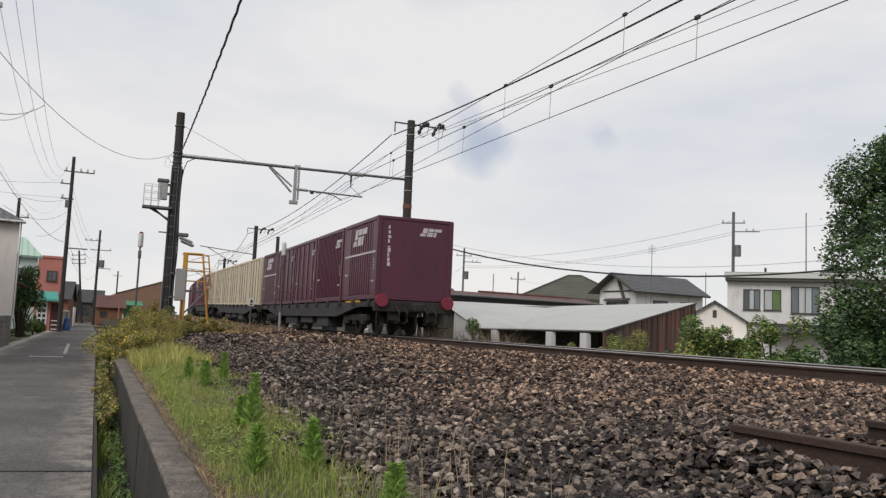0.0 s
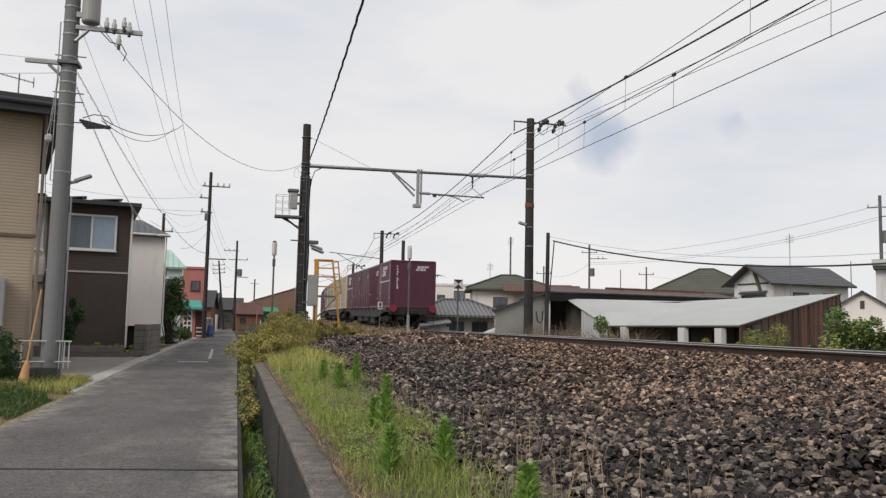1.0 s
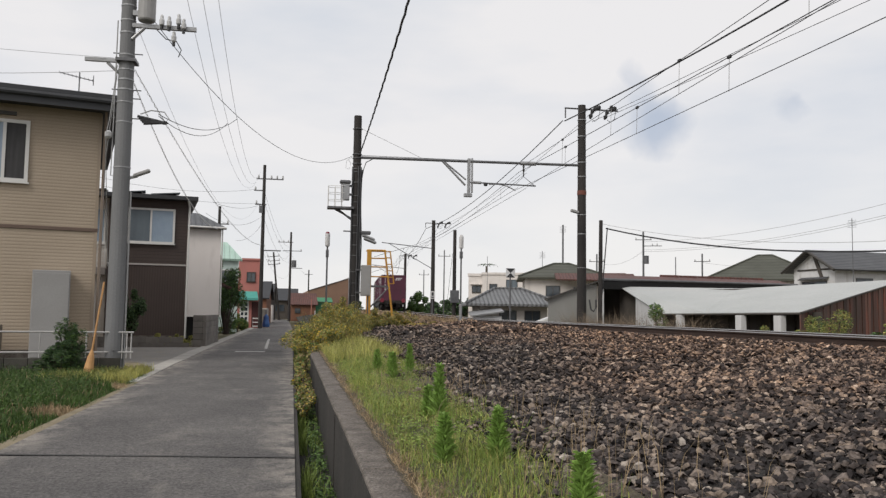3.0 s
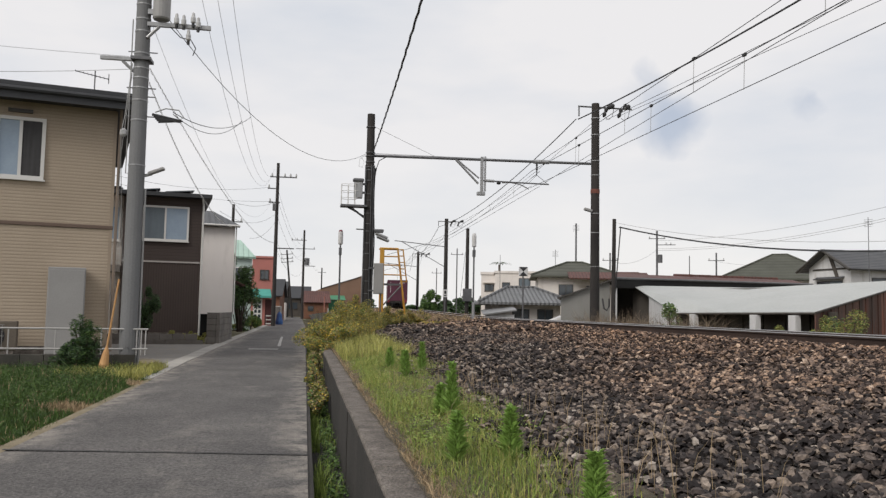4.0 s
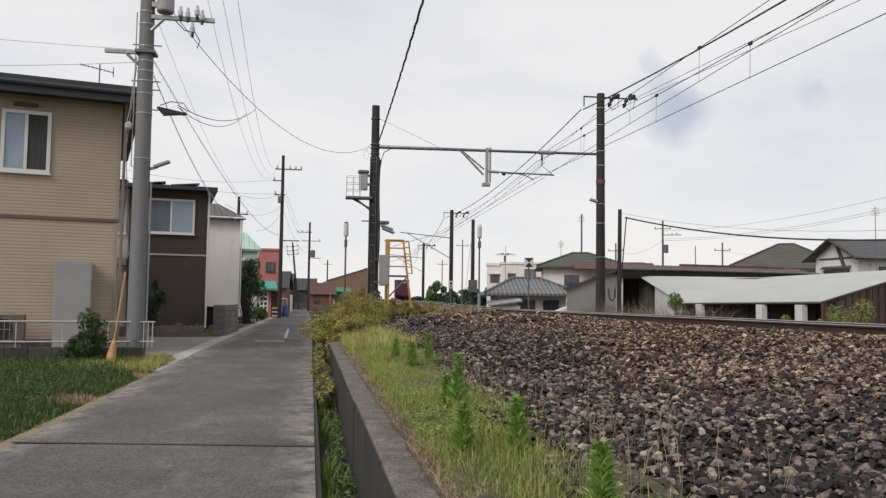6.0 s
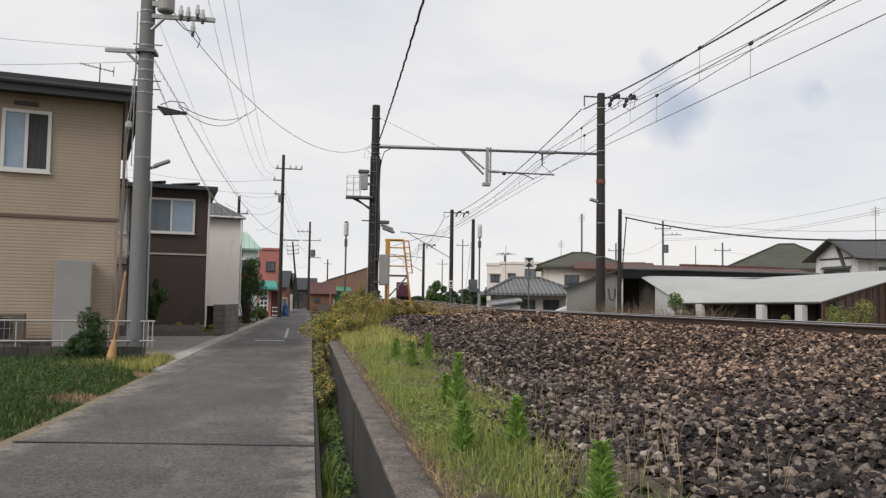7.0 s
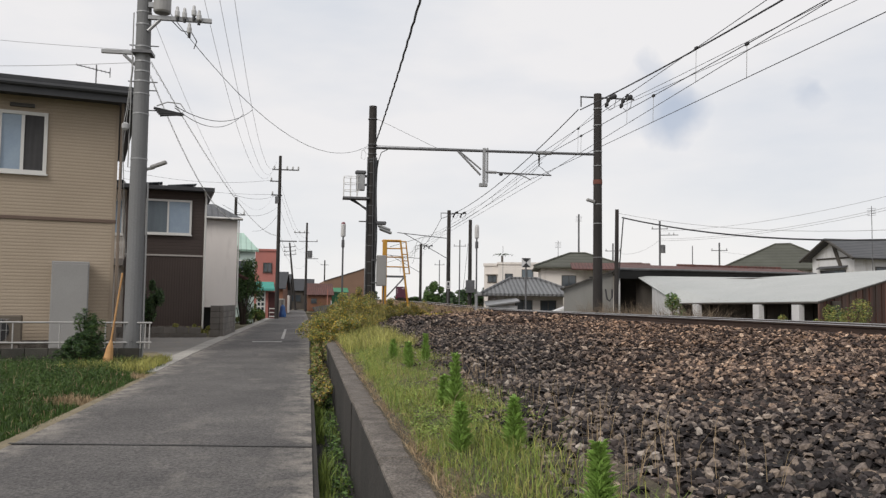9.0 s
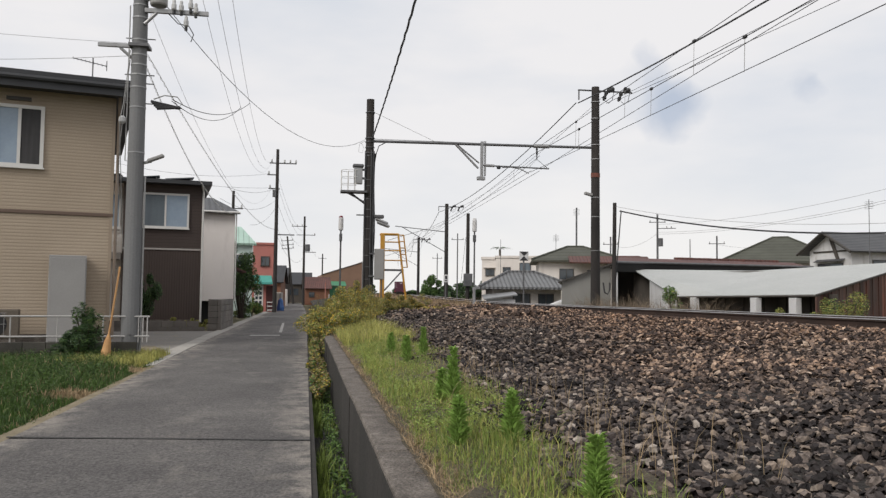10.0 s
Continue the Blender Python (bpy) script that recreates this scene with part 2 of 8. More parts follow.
MAROON = surf("maroon_container_paint", (0.084, 0.020, 0.040), (0.064, 0.017, 0.032), 0.42, 0, 25, 0.9, 0.05, 0.12, streak=0.25, dirt=(0.05, 0.022, 0.027))
MAROONGREY = surf("faded_maroon_paint", (0.10, 0.05, 0.06), (0.075, 0.04, 0.05), 0.6, 0, 25, 0.9, 0.05, 0.1, streak=0.3)
CREAM = surf("cream_container_paint", (0.56, 0.49, 0.37), (0.46, 0.39, 0.29), 0.6, 0, 25, 0.8, 0.05, 0.12, streak=0.2, dirt=(0.33, 0.20, 0.13))
LETTER = surf("worn_white_lettering", (0.55, 0.52, 0.53), (0.38, 0.34, 0.36), 0.6, 0, 40, 6, 0.0, 0.15)
REDDISC = plain("red_marker_disc", (0.17, 0.018, 0.035), 0.45)
WAGON = surf("grimy_wagon_frame", (0.052, 0.053, 0.057), (0.032, 0.03, 0.03), 0.8, 0.1, 25, 1.5, 0.2, 0.25)
BOGIE = surf("brake_dust_bogie", (0.02, 0.018, 0.017), (0.036, 0.03, 0.027), 0.85, 0.2, 25, 2, 0.2, 0.25)
WHEEL = surf("wheel_steel", (0.12, 0.105, 0.095), (0.08, 0.07, 0.065), 0.5, 0.7, 30, 3, 0.1, 0.15)


# ---- mesh helpers ----
class Mesh:
    """Collects boxes, rods and sheets for one part."""

    def __init__(self):
        self.v, self.f = [], []

    def raw(self, verts, faces):
        o = len(self.v)
        self.v += [tuple(p) for p in verts]
        self.f += [tuple(i + o for i in f) for f in faces]
        return self

    def box(self, x0, y0, z0, x1, y1, z1, m=None, ch=0.0):
        """A box, with its upright and long edges chamfered by ch."""
        if ch <= 0:
            v = [(x, y, z) for z in (z0, z1) for x, y in ((x0, y0), (x1, y0), (x1, y1), (x0, y1))]
            f = [(3, 2, 1, 0), (4, 5, 6, 7), (0, 1, 5, 4), (1, 2, 6, 5), (2, 3, 7, 6), (3, 0, 4, 7)]
        else:
            def ring(z, k):
                return [(x0 + k, y0 + ch, z), (x0 + ch, y0 + k, z), (x1 - ch, y0 + k, z), (x1 - k, y0 + ch, z),
                        (x1 - k, y1 - ch, z), (x1 - ch, y1 - k, z), (x0 + ch, y1 - k, z), (x0 + k, y1 - ch, z)]
            v = ring(z0, ch * 0.9) + ring(z0 + ch, 0) + ring(z1 - ch, 0) + ring(z1, ch * 0.9)
            f = [tuple(range(7, -1, -1)), tuple(range(24, 32))]
            f += [(8 * r + i, 8 * r + (i + 1) % 8, 8 * r + 8 + (i + 1) % 8, 8 * r + 8 + i) for r in range(3) for i in range(8)]
        if m is not None:
            v = [m @ Vector(p) for p in v]
        return self.raw(v, f)

    def rod(self, a, b, r0, r1=None, n=8):
        a, b = Vector(a), Vector(b)
        r1 = r0 if r1 is None else r1
        q = (b - a).to_track_quat("Z", "Y")
        ring = [Vector((math.cos(2 * math.pi * i / n), math.sin(2 * math.pi * i / n), 0)) for i in range(n)]
        v = [a + q @ (p * r0) for p in ring] + [b + q @ (p * r1) for p in ring]
        f = [(i, (i + 1) % n, n + (i + 1) % n, n + i) for i in range(n)]
        return self.raw(v, f + [tuple(range(n - 1, -1, -1)), tuple(range(n, 2 * n))])

    def path(self, pts, r, n=6):
        """One bent tube through the points."""
        pts = [Vector(p) for p in pts]
        v = []
        for k, p in enumerate(pts):
            d = (pts[min(k + 1, len(pts) - 1)] - pts[max(k - 1, 0)])
            d = d.normalized() if d.length > 1e-6 else Vector((0, 0, 1))
            side = d.cross(Vector((0.31, 0.17, 0.93))).normalized()
            other = d.cross(side)
            v += [p + (side * math.cos(2 * math.pi * i / n) + other * math.sin(2 * math.pi * i / n)) * r for i in range(n)]
        m = len(pts)
        f = [(j * n + i, j * n + (i + 1) % n, (j + 1) * n + (i + 1) % n, (j + 1) * n + i) for j in range(m - 1) for i in range(n)]
        return self.raw(v, f + [tuple(range(n - 1, -1, -1)), tuple((m - 1) * n + i for i in range(n))])

    def lathe(self, base, profile, n=12, axis=(0, 0, 1)):
        """profile: (height, radius) pairs along the axis."""
        q = Vector(axis).to_track_quat("Z", "Y")
        v, f = [], []
        for h, r in profile:
            v += [Vector(base) + q @ Vector((r * math.cos(2 * math.pi * i / n), r * math.sin(2 * math.pi * i / n), h)) for i in range(n)]
        k = len(profile)
        for j in range(k - 1):
            f += [(j * n + i, j * n + (i + 1) % n, (j + 1) * n + (i + 1) % n, (j + 1) * n + i) for i in range(n)]
        f += [tuple(range(n - 1, -1, -1)), tuple((k - 1) * n + i for i in range(n))]
        return self.raw(v, f)

    def slab(self, corners, thick):
        """A thick sheet under three or more corners."""
        a, b, c = (Vector(p) for p in corners[:3])
        nrm = (b - a).cross(c - a).normalized() * thick
        n = len(corners)
        v = [Vector(p) for p in corners] + [Vector(p) - nrm for p in corners]
        f = [tuple(range(n)), tuple(range(2 * n - 1, n - 1, -1))]
        f += [(i, n + i, n + (i + 1) % n, (i + 1) % n) for i in range(n)]
        return self.raw(v, f)

    def prism(self, section, y0, y1):
        """A section in x, z drawn out along y."""
        n = len(section)
        v = [(x, y0, z) for x, z in section] + [(x, y1, z) for x, z in section]
        f = [tuple(range(n)), tuple(range(2 * n - 1, n - 1, -1))]
        f += [(i, n + i, n + (i + 1) % n, (i + 1) % n) for i in range(n)]
        return self.raw(v, f)

    def data(self, name, material, smooth=False):
        me = bpy.data.meshes.new(name)
        me.from_pydata(self.v, [], self.f)
        bm = bmesh.new()
        bm.from_mesh(me)
        bmesh.ops.recalc_face_normals(bm, faces=bm.faces)
        bm.to_mesh(me)
        bm.free()
        me.materials.append(material)
        if smooth:
            me.polygons.foreach_set("use_smooth", [True] * len(me.polygons))
        return me


def part(name, mesh, material, parent=None, label="", smooth=False, m=None):
    """Links a Mesh as ONE object, under a thing or a part."""
    ob = new(name, mesh if isinstance(mesh, bpy.types.Mesh) else mesh.data(name, material, smooth))
    if parent is not None:
        ob.parent = parent
    if m is not None:
        ob.matrix_basis = m
    if label:
        tagged(ob, label)
    return ob


def thing(name, m, label, category, group="", kind=""):
    """An Empty at the base of a thing; its parts go under it."""
    ob = new(name)
    ob.empty_display_size = 0.2
    ob.matrix_basis = m
    return tagged(ob, label, category, group, kind)


def grid_mesh(name, pts, nu, nv, material, smooth=True):
    """A sheet from nu x nv points, row by row."""
    me = bpy.data.meshes.new(name)
    f = [(j * nu + i, j * nu + i + 1, (j + 1) * nu + i + 1, (j + 1) * nu + i) for j in range(nv - 1) for i in range(nu - 1)]
    me.from_pydata(pts, [], f)
    me.materials.append(material)
    me.polygons.foreach_set("use_smooth", [smooth] * len(f))
    return me


def many(name, verts, faces, material, smooth=False):
    """A large mesh from arrays: verts (n, 3), faces (m, k)."""
    me = bpy.data.meshes.new(name)
    n, k = faces.shape
    me.vertices.add(len(verts))
    me.vertices.foreach_set("co", np.ascontiguousarray(verts, dtype=np.float32).ravel())
    me.loops.add(n * k)
    me.loops.foreach_set("vertex_index", np.ascontiguousarray(faces, dtype=np.int32).ravel())
    me.polygons.add(n)
    me.polygons.foreach_set("loop_start", np.arange(0, n * k, k, dtype=np.int32))
    me.polygons.foreach_set("use_smooth", np.full(n, smooth))
    me.update(calc_edges=True)
    me.materials.append(material)
    return me

# ---- the lie of the land: lane, gutter, retaining wall, ballast bank, track ----
RAIL = 1.0  # rail head height


def track(y):
    """The track's centre and heading (from +y, to the right, radians) at a distance y along the lane."""
    far = min(70.0, max(0.0, y - 55.0))
    past = max(0.0, y - 125.0)
    return 8.55 + 0.0095 * y + far * far / 1296.0 + past * 70.0 / 648.0, 0.0095 + far / 648.0


def grade(y):
    """How far the line has risen at y."""
    u = min(1.0, max(0.0, (y - 34) / 44))
    return 0.4 * u * u * (3 - 2 * u)


def bank(x, y):
    """Height of the bank between the retaining wall and the track, and of the low ground beyond."""
    off = x - track(y)[0]
    u = x - 0.58
    if off < -1.35:
        span = track(y)[0] - 1.35 - 1.35
        z = 0.43 + 0.1 * min(1.0, u / 0.75) if x < 1.35 else 0.53 + 0.295 * (x - 1.35) / span
    elif off < 1.5:
        z = 0.825
    elif off < 4.0:
        z = 0.825 - (off - 1.5) / 2.5 * 1.285
    else:
        z = -0.46
    return z + grade(y) * max(0.0, min(1.0, u / 3.0, (4.0 - off) / 2.5))


def lane_shift(y):
    """How far the lane's kerb side draws away from the rails at y."""
    return 0.11 * min(1.0, max(0.0, (y - 10) / 16.0))


def ground_sheets():
    # One sheet out to the horizon, just below lane and bank.
    xs = [-2500, -800, -250, -80, -30, -12, -6, -2.6, 0.3, 0.6, 14, 16, 30, 80, 250, 800, 2500]
    ys = [-2500, -600, -150, -40, -10, 0, 20, 50, 90, 130, 200, 400, 900, 2500]
    pts = [(x, y, (-0.09 if x < -2 else -0.5)) for y in ys for x in xs]
    ob = new("ground", grid_mesh("ground", pts, len(xs), len(ys), EARTH))
    tagged(ob, "brown earth with dry grass, open ground to the horizon", "ground", kind="structure")
    # Lane, 2.5 m wide, with a slight crown; joints across it.
    ysr = [-15, 7.34, 7.36, 7.42, 7.44, 15, 26.0, 26.02, 26.1, 26.12, 60, 110, 128]
    drop = {7.36: 0.012, 7.42: 0.012, 26.02: 0.006, 26.1: 0.006}
    xsr = [-2.52, -1.9, -1.23, -0.5, 0.06]
    rows = []
    for y in ysr:
        bend = -max(0.0, y - 70) ** 2 / 900.0 * 0.25
        rows += [(x + bend - (lane_shift(y) if x < -2 else 0), y + (0.15 * (-x - 0.9) if 7 < y < 8 else 0), 0.012 * math.cos((x + 1.23) / 1.3) - drop.get(y, 0)) for x in xsr]
    m = Mesh()
    n = len(xsr)
    m.raw(rows, [(j * n + i, j * n + i + 1, (j + 1) * n + i + 1, (j + 1) * n + i) for j in range(len(ysr) - 1) for i in range(n - 1)])
    road = part("road", m, ASPHALT)
    tagged(road, "narrow lane of worn grey asphalt with pale patches", "road", kind="structure")
    m = Mesh().raw([(-2.5, 7.62, 0.012), (0.06, 7.23, 0.012), (0.06, 7.28, 0.012), (-2.5, 7.67, 0.012)], [(0, 1, 2, 3)])
    tagged(part("road_joint", m, surf("tar_joint", (0.035, 0.034, 0.033), (0.07, 0.068, 0.066), 0.8, 0, 60, 5)), "dark transverse joint across the lane", "joint", kind="structure")
    # Side drain between lane and wall, its concrete coloured dark for shade.
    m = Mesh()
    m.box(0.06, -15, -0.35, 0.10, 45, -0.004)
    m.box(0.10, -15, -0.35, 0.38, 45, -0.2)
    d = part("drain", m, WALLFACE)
    tagged(d, "narrow concrete side drain overgrown with grass", "drain", kind="structure")
    # Retaining wall, cast in lengths.
    for k in range(14):
        y0 = -6 + 2.6 * k
        m = Mesh()
        lean = 0.003 * math.sin(k * 2.1)
        m.box(0.385 + lean, y0 + 0.006, -0.34, 0.58 + lean, y0 + 2.594, 0.43 + lean, ch=0.012)
        # Thin skin on the lane side: shade put into a near-black colour.
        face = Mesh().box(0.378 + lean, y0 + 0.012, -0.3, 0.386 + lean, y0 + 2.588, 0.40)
        if k == 0:
            wall = part("retaining_wall", m, CONCRETE)
            tagged(wall, "low weathered concrete retaining wall beside the lane", "wall", kind="structure")
        else:
            part("wall_length", m, CONCRETE, wall)
        part("stained_face", face, WALLFACE, wall, "lane-side concrete face, darkened in its colour as shade")
    # Kerb of pale L-shaped blocks on the lane's far side.
    kerb = None
    for k in range(30):
        y0 = 14.95 + 2.0 * k
        m = Mesh()
        m.box(-2.88 - lane_shift(y0 + 1), y0 + 0.004, -0.15, -2.525 - lane_shift(y0 + 1), y0 + 1.996, 0.015 + 0.004 * (k % 3), ch=0.006)
        if kerb is None:
            kerb = tagged(part("kerb", m, KERB), "pale concrete kerb slabs along the lane", "kerb", kind="structure")
        else:
            part("kerb_stone", m, KERB, kerb)
    m = Mesh().raw([(-12, 17.6, -0.03), (-2.86, 17.6, 0.0), (-2.86, 29.0, 0.0), (-12, 29.0, -0.03), (-12, 17.6, -0.2), (-2.86, 17.6, -0.2), (-2.86, 29.0, -0.2), (-12, 29.0, -0.2)],
                   [(0, 1, 2, 3), (4, 5, 6, 7), (0, 1, 5, 4), (1, 2, 6, 5), (2, 3, 7, 6), (3, 0, 4, 7)])
    corner = Mesh().raw([(-4.6, 17.0, 0.0), (-2.9, 15.6, 0.004), (-2.92, 18.6, 0.014), (-3.5, 20.4, 0.012), (-5.2, 19.4, 0.006)], [(0, 1, 2, 3, 4)])
    tagged(part("sandy_corner", corner, SAND), "sandy patch of bare soil at the forecourt corner", "soil", kind="structure")
    tagged(part("driveway", m, FORECOURT), "pale grey concrete and gravel forecourt", "driveway", kind="structure")
    m = Mesh().raw([(-2.70, -10, 0.006), (-2.49, -10, 0.008), (-2.46, 9.5, 0.008), (-2.53, 14.9, 0.008), (-2.62, 15.0, 0.006), (-2.58, 10, 0.006)], [(0, 1, 2, 3, 4, 5)])
    tagged(part("lane_edge", m, SAND), "sandy dry soil along the lane's edge", "soil", kind="structure")
    m = Mesh().raw([(-14, -12, -0.03), (-2.6, -12, -0.03), (-2.6, 17.6, -0.03), (-14, 17.6, -0.03)], [(0, 1, 2, 3)])
    tagged(part("grass_plot", m, TURF), "dark turf plot beside the lane", "turf", kind="structure")
    for x0, y0, x1, y1, w in ((-1.64, 25.6, -0.76, 25.7, 0.28), (-0.80, 27.6, -0.95, 37.0, 0.05)):
        m = Mesh().raw([(x0, y0 - w, 0.022), (x1, y1 - w, 0.022), (x1, y1 + w, 0.022), (x0, y0 + w, 0.022)], [(0, 1, 2, 3)])
        if x1 < -0.8:
            m = Mesh().raw([(x0 - w, y0, 0.022), (x0 + w, y0, 0.022), (x1 + w, y1, 0.022), (x1 - w, y1, 0.022)], [(0, 1, 2, 3)])
        tagged(part("road_marking", m, PAINT), "worn white paint line on the lane", "marking", kind="structure")
    # Ballast bank.
    ys = [-14, -8, -4, -2, 0, 2, 4, 6, 8, 10, 12, 15, 18, 22, 26, 30, 36, 42, 50, 58, 66, 76, 86, 98, 112, 128, 146, 166, 190, 215, 245, 280, 320]
    nu = 25
    pts = []
    for y in ys:
        c = track(y)[0]
        xs = [0.57 + (1.35 - 0.57) * i / 4 for i in range(4)] + [1.35 + (c - 2.7) * i / 12 for i in range(13)]
        xs += [c - 1.1, c - 0.5, c, c + 0.5, c + 1.1, c + 1.5, c + 2.5, c + 4.2]
        for x in xs:
            z = bank(x, y) if x < c + 4 else -0.6
            pts.append((x, y, z - (0.025 if 1.3 < x < c + 1.6 else 0.0) + 0.03 * (noise.noise((x * 0.7, y * 0.7, 0)) if 1.3 < x < c - 1.4 else 0)))
    # The bed's dark colour stands in for shade between the stones.
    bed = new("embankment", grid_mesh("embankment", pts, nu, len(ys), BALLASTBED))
    tagged(bed, "railway bank of brown-grey crushed stone ballast, bed near-black as gap shade", "embankment", kind="structure")


ground_sheets()


def verge_soil():
    """Brown, crumbly soil and thatch between the wall and the stones."""
    ys = [-13.0 + 0.7 * k for k in range(20)] + [1.0 + 0.2 * k for k in range(130)]
    pts = []
    for y in ys:
        lip = 0.555 + 0.025 * noise.noise((3.1, y * 2.3, 0)) + 0.012 * noise.noise((7.7, y * 9.0, 0))
        for x in (lip, 0.60, 0.66, 0.74, 0.86, 1.0, 1.15, 1.3 + 0.02 * y):
            up = 0.012 + 0.028 * noise.noise((x * 6, y * 3, 1.0)) + 0.02 * noise.noise((x * 15, y * 11, 2.0))
            pts.append((x, y, max(bank(max(x, 0.585), y), 0.43) + (0.006 if x == lip else max(0.008, up + 0.012))))
    ob = new("verge_soil", grid_mesh("verge_soil", pts, 8, len(ys), SOIL))
    tagged(ob, "brown crumbly soil and thatch along the wall top", "soil", kind="structure")


verge_soil()


def rail_section():
    return [(-0.062, 0), (0.062, 0), (0.062, 0.012), (0.010, 0.026), (0.008, 0.108), (0.032, 0.118), (0.032, 0.148), (0.027, 0.153),
            (-0.027, 0.153), (-0.032, 0.148), (-0.032, 0.118), (-0.008, 0.108), (-0.010, 0.026), (-0.062, 0.012)]


def sweep(points, section, m=None):
    """A rail along points (x, y, z of its foot)."""
    m = m or Mesh()
    n = len(section)
    verts = [(x + sx, y, z + sz) for x, y, z in points for sx, sz in section]
    faces = [(j * n + i, j * n + (i + 1) % n, (j + 1) * n + (i + 1) % n, (j + 1) * n + i) for j in range(len(points) - 1) for i in range(n)]
    faces += [tuple(range(n)), tuple((len(points) - 1) * n + i for i in range(n))]
    return m.raw(verts, faces)


def make_track():
    ys = [-30, -10, 10, 30, 35, 40, 45, 50, 55, 60, 65, 70, 80, 90, 100, 115, 130, 145, 160, 180, 200, 230, 260, 300]
    line = thing("railway_track", pose(0, 0, 0), "single railway track with rusty rails on concrete sleepers", "track", kind="structure")
    for side in (-0.565, 0.565):
        pts = [(track(y)[0] + side, y, RAIL + grade(y) - 0.153) for y in ys]
        rail = part("rail", sweep(pts, rail_section()), RUSTRAIL, line)
        m = Mesh()
        for a, b in zip(ys, ys[1:]):
            xa, xb = track(a)[0] + side, track(b)[0] + side
            za, zb = RAIL + grade(a) + 0.002, RAIL + grade(b) + 0.002
            m.raw([(xa - 0.028, a, za), (xa + 0.024, a, za), (xb + 0.024, b, zb), (xb - 0.028, b, zb), (xa - 0.035, a, za - 0.012), (xb - 0.035, b, zb - 0.012)], [(0, 1, 2, 3), (4, 0, 3, 5)])
        part("running_surface", m, RAILTOP, rail, "bright worn strip on the rail head")
    m = Mesh()
    m.box(-1.0, -0.11, -0.17, 1.0, 0.11, 0.0, ch=0.02)
    me = m.data("sleeper", SLEEPER)
    y = -6.0
    while y < 110:
        x, h = track(y)
        part("sleeper", me, SLEEPER, line, m=pose(x, y, RAIL + grade(y) - 0.150, 0, 0, -math.degrees(h)))
        y += 0.62
    # The buried ends of an old siding.
    old = thing("siding_rails", pose(0, 0, 0), "rusty ends of an old siding lying on the ballast", "rail", kind="structure")
    for x, y1 in ((3.0, 3.31), (4.1, 3.45)):
        part("rail", sweep([(x, -14, 0.695), (x, y1 - 0.9, 0.695), (x, y1, 0.689)], rail_section()), RUSTRAIL, old)


make_track()


# ---- overhead line ----
def mast(name, x, y, z0, z1, r0, r1, label, group="overhead line masts", bands=(), turn=0.0):
    t = thing(name, pose(x, y, z0, 0, 0, turn), label, "mast", group)
    m = Mesh()
    n = 8
    m.lathe((0, 0, 0), [((z1 - z0) * k / n, r0 + (r1 - r0) * k / n) for k in range(n + 1)], 16)
    part("pole", m, DARKPOLE, t)
    return t


MAST_L, MAST_R, BEAM_Z = (2.43, 33.1), (11.75, 32.5), 7.50


def strap(z, r, parent, mat, h=0.05):
    m = Mesh().lathe((0, 0, z), [(0, r), (h, r)], 14)
    return part("strap", m, mat, parent)


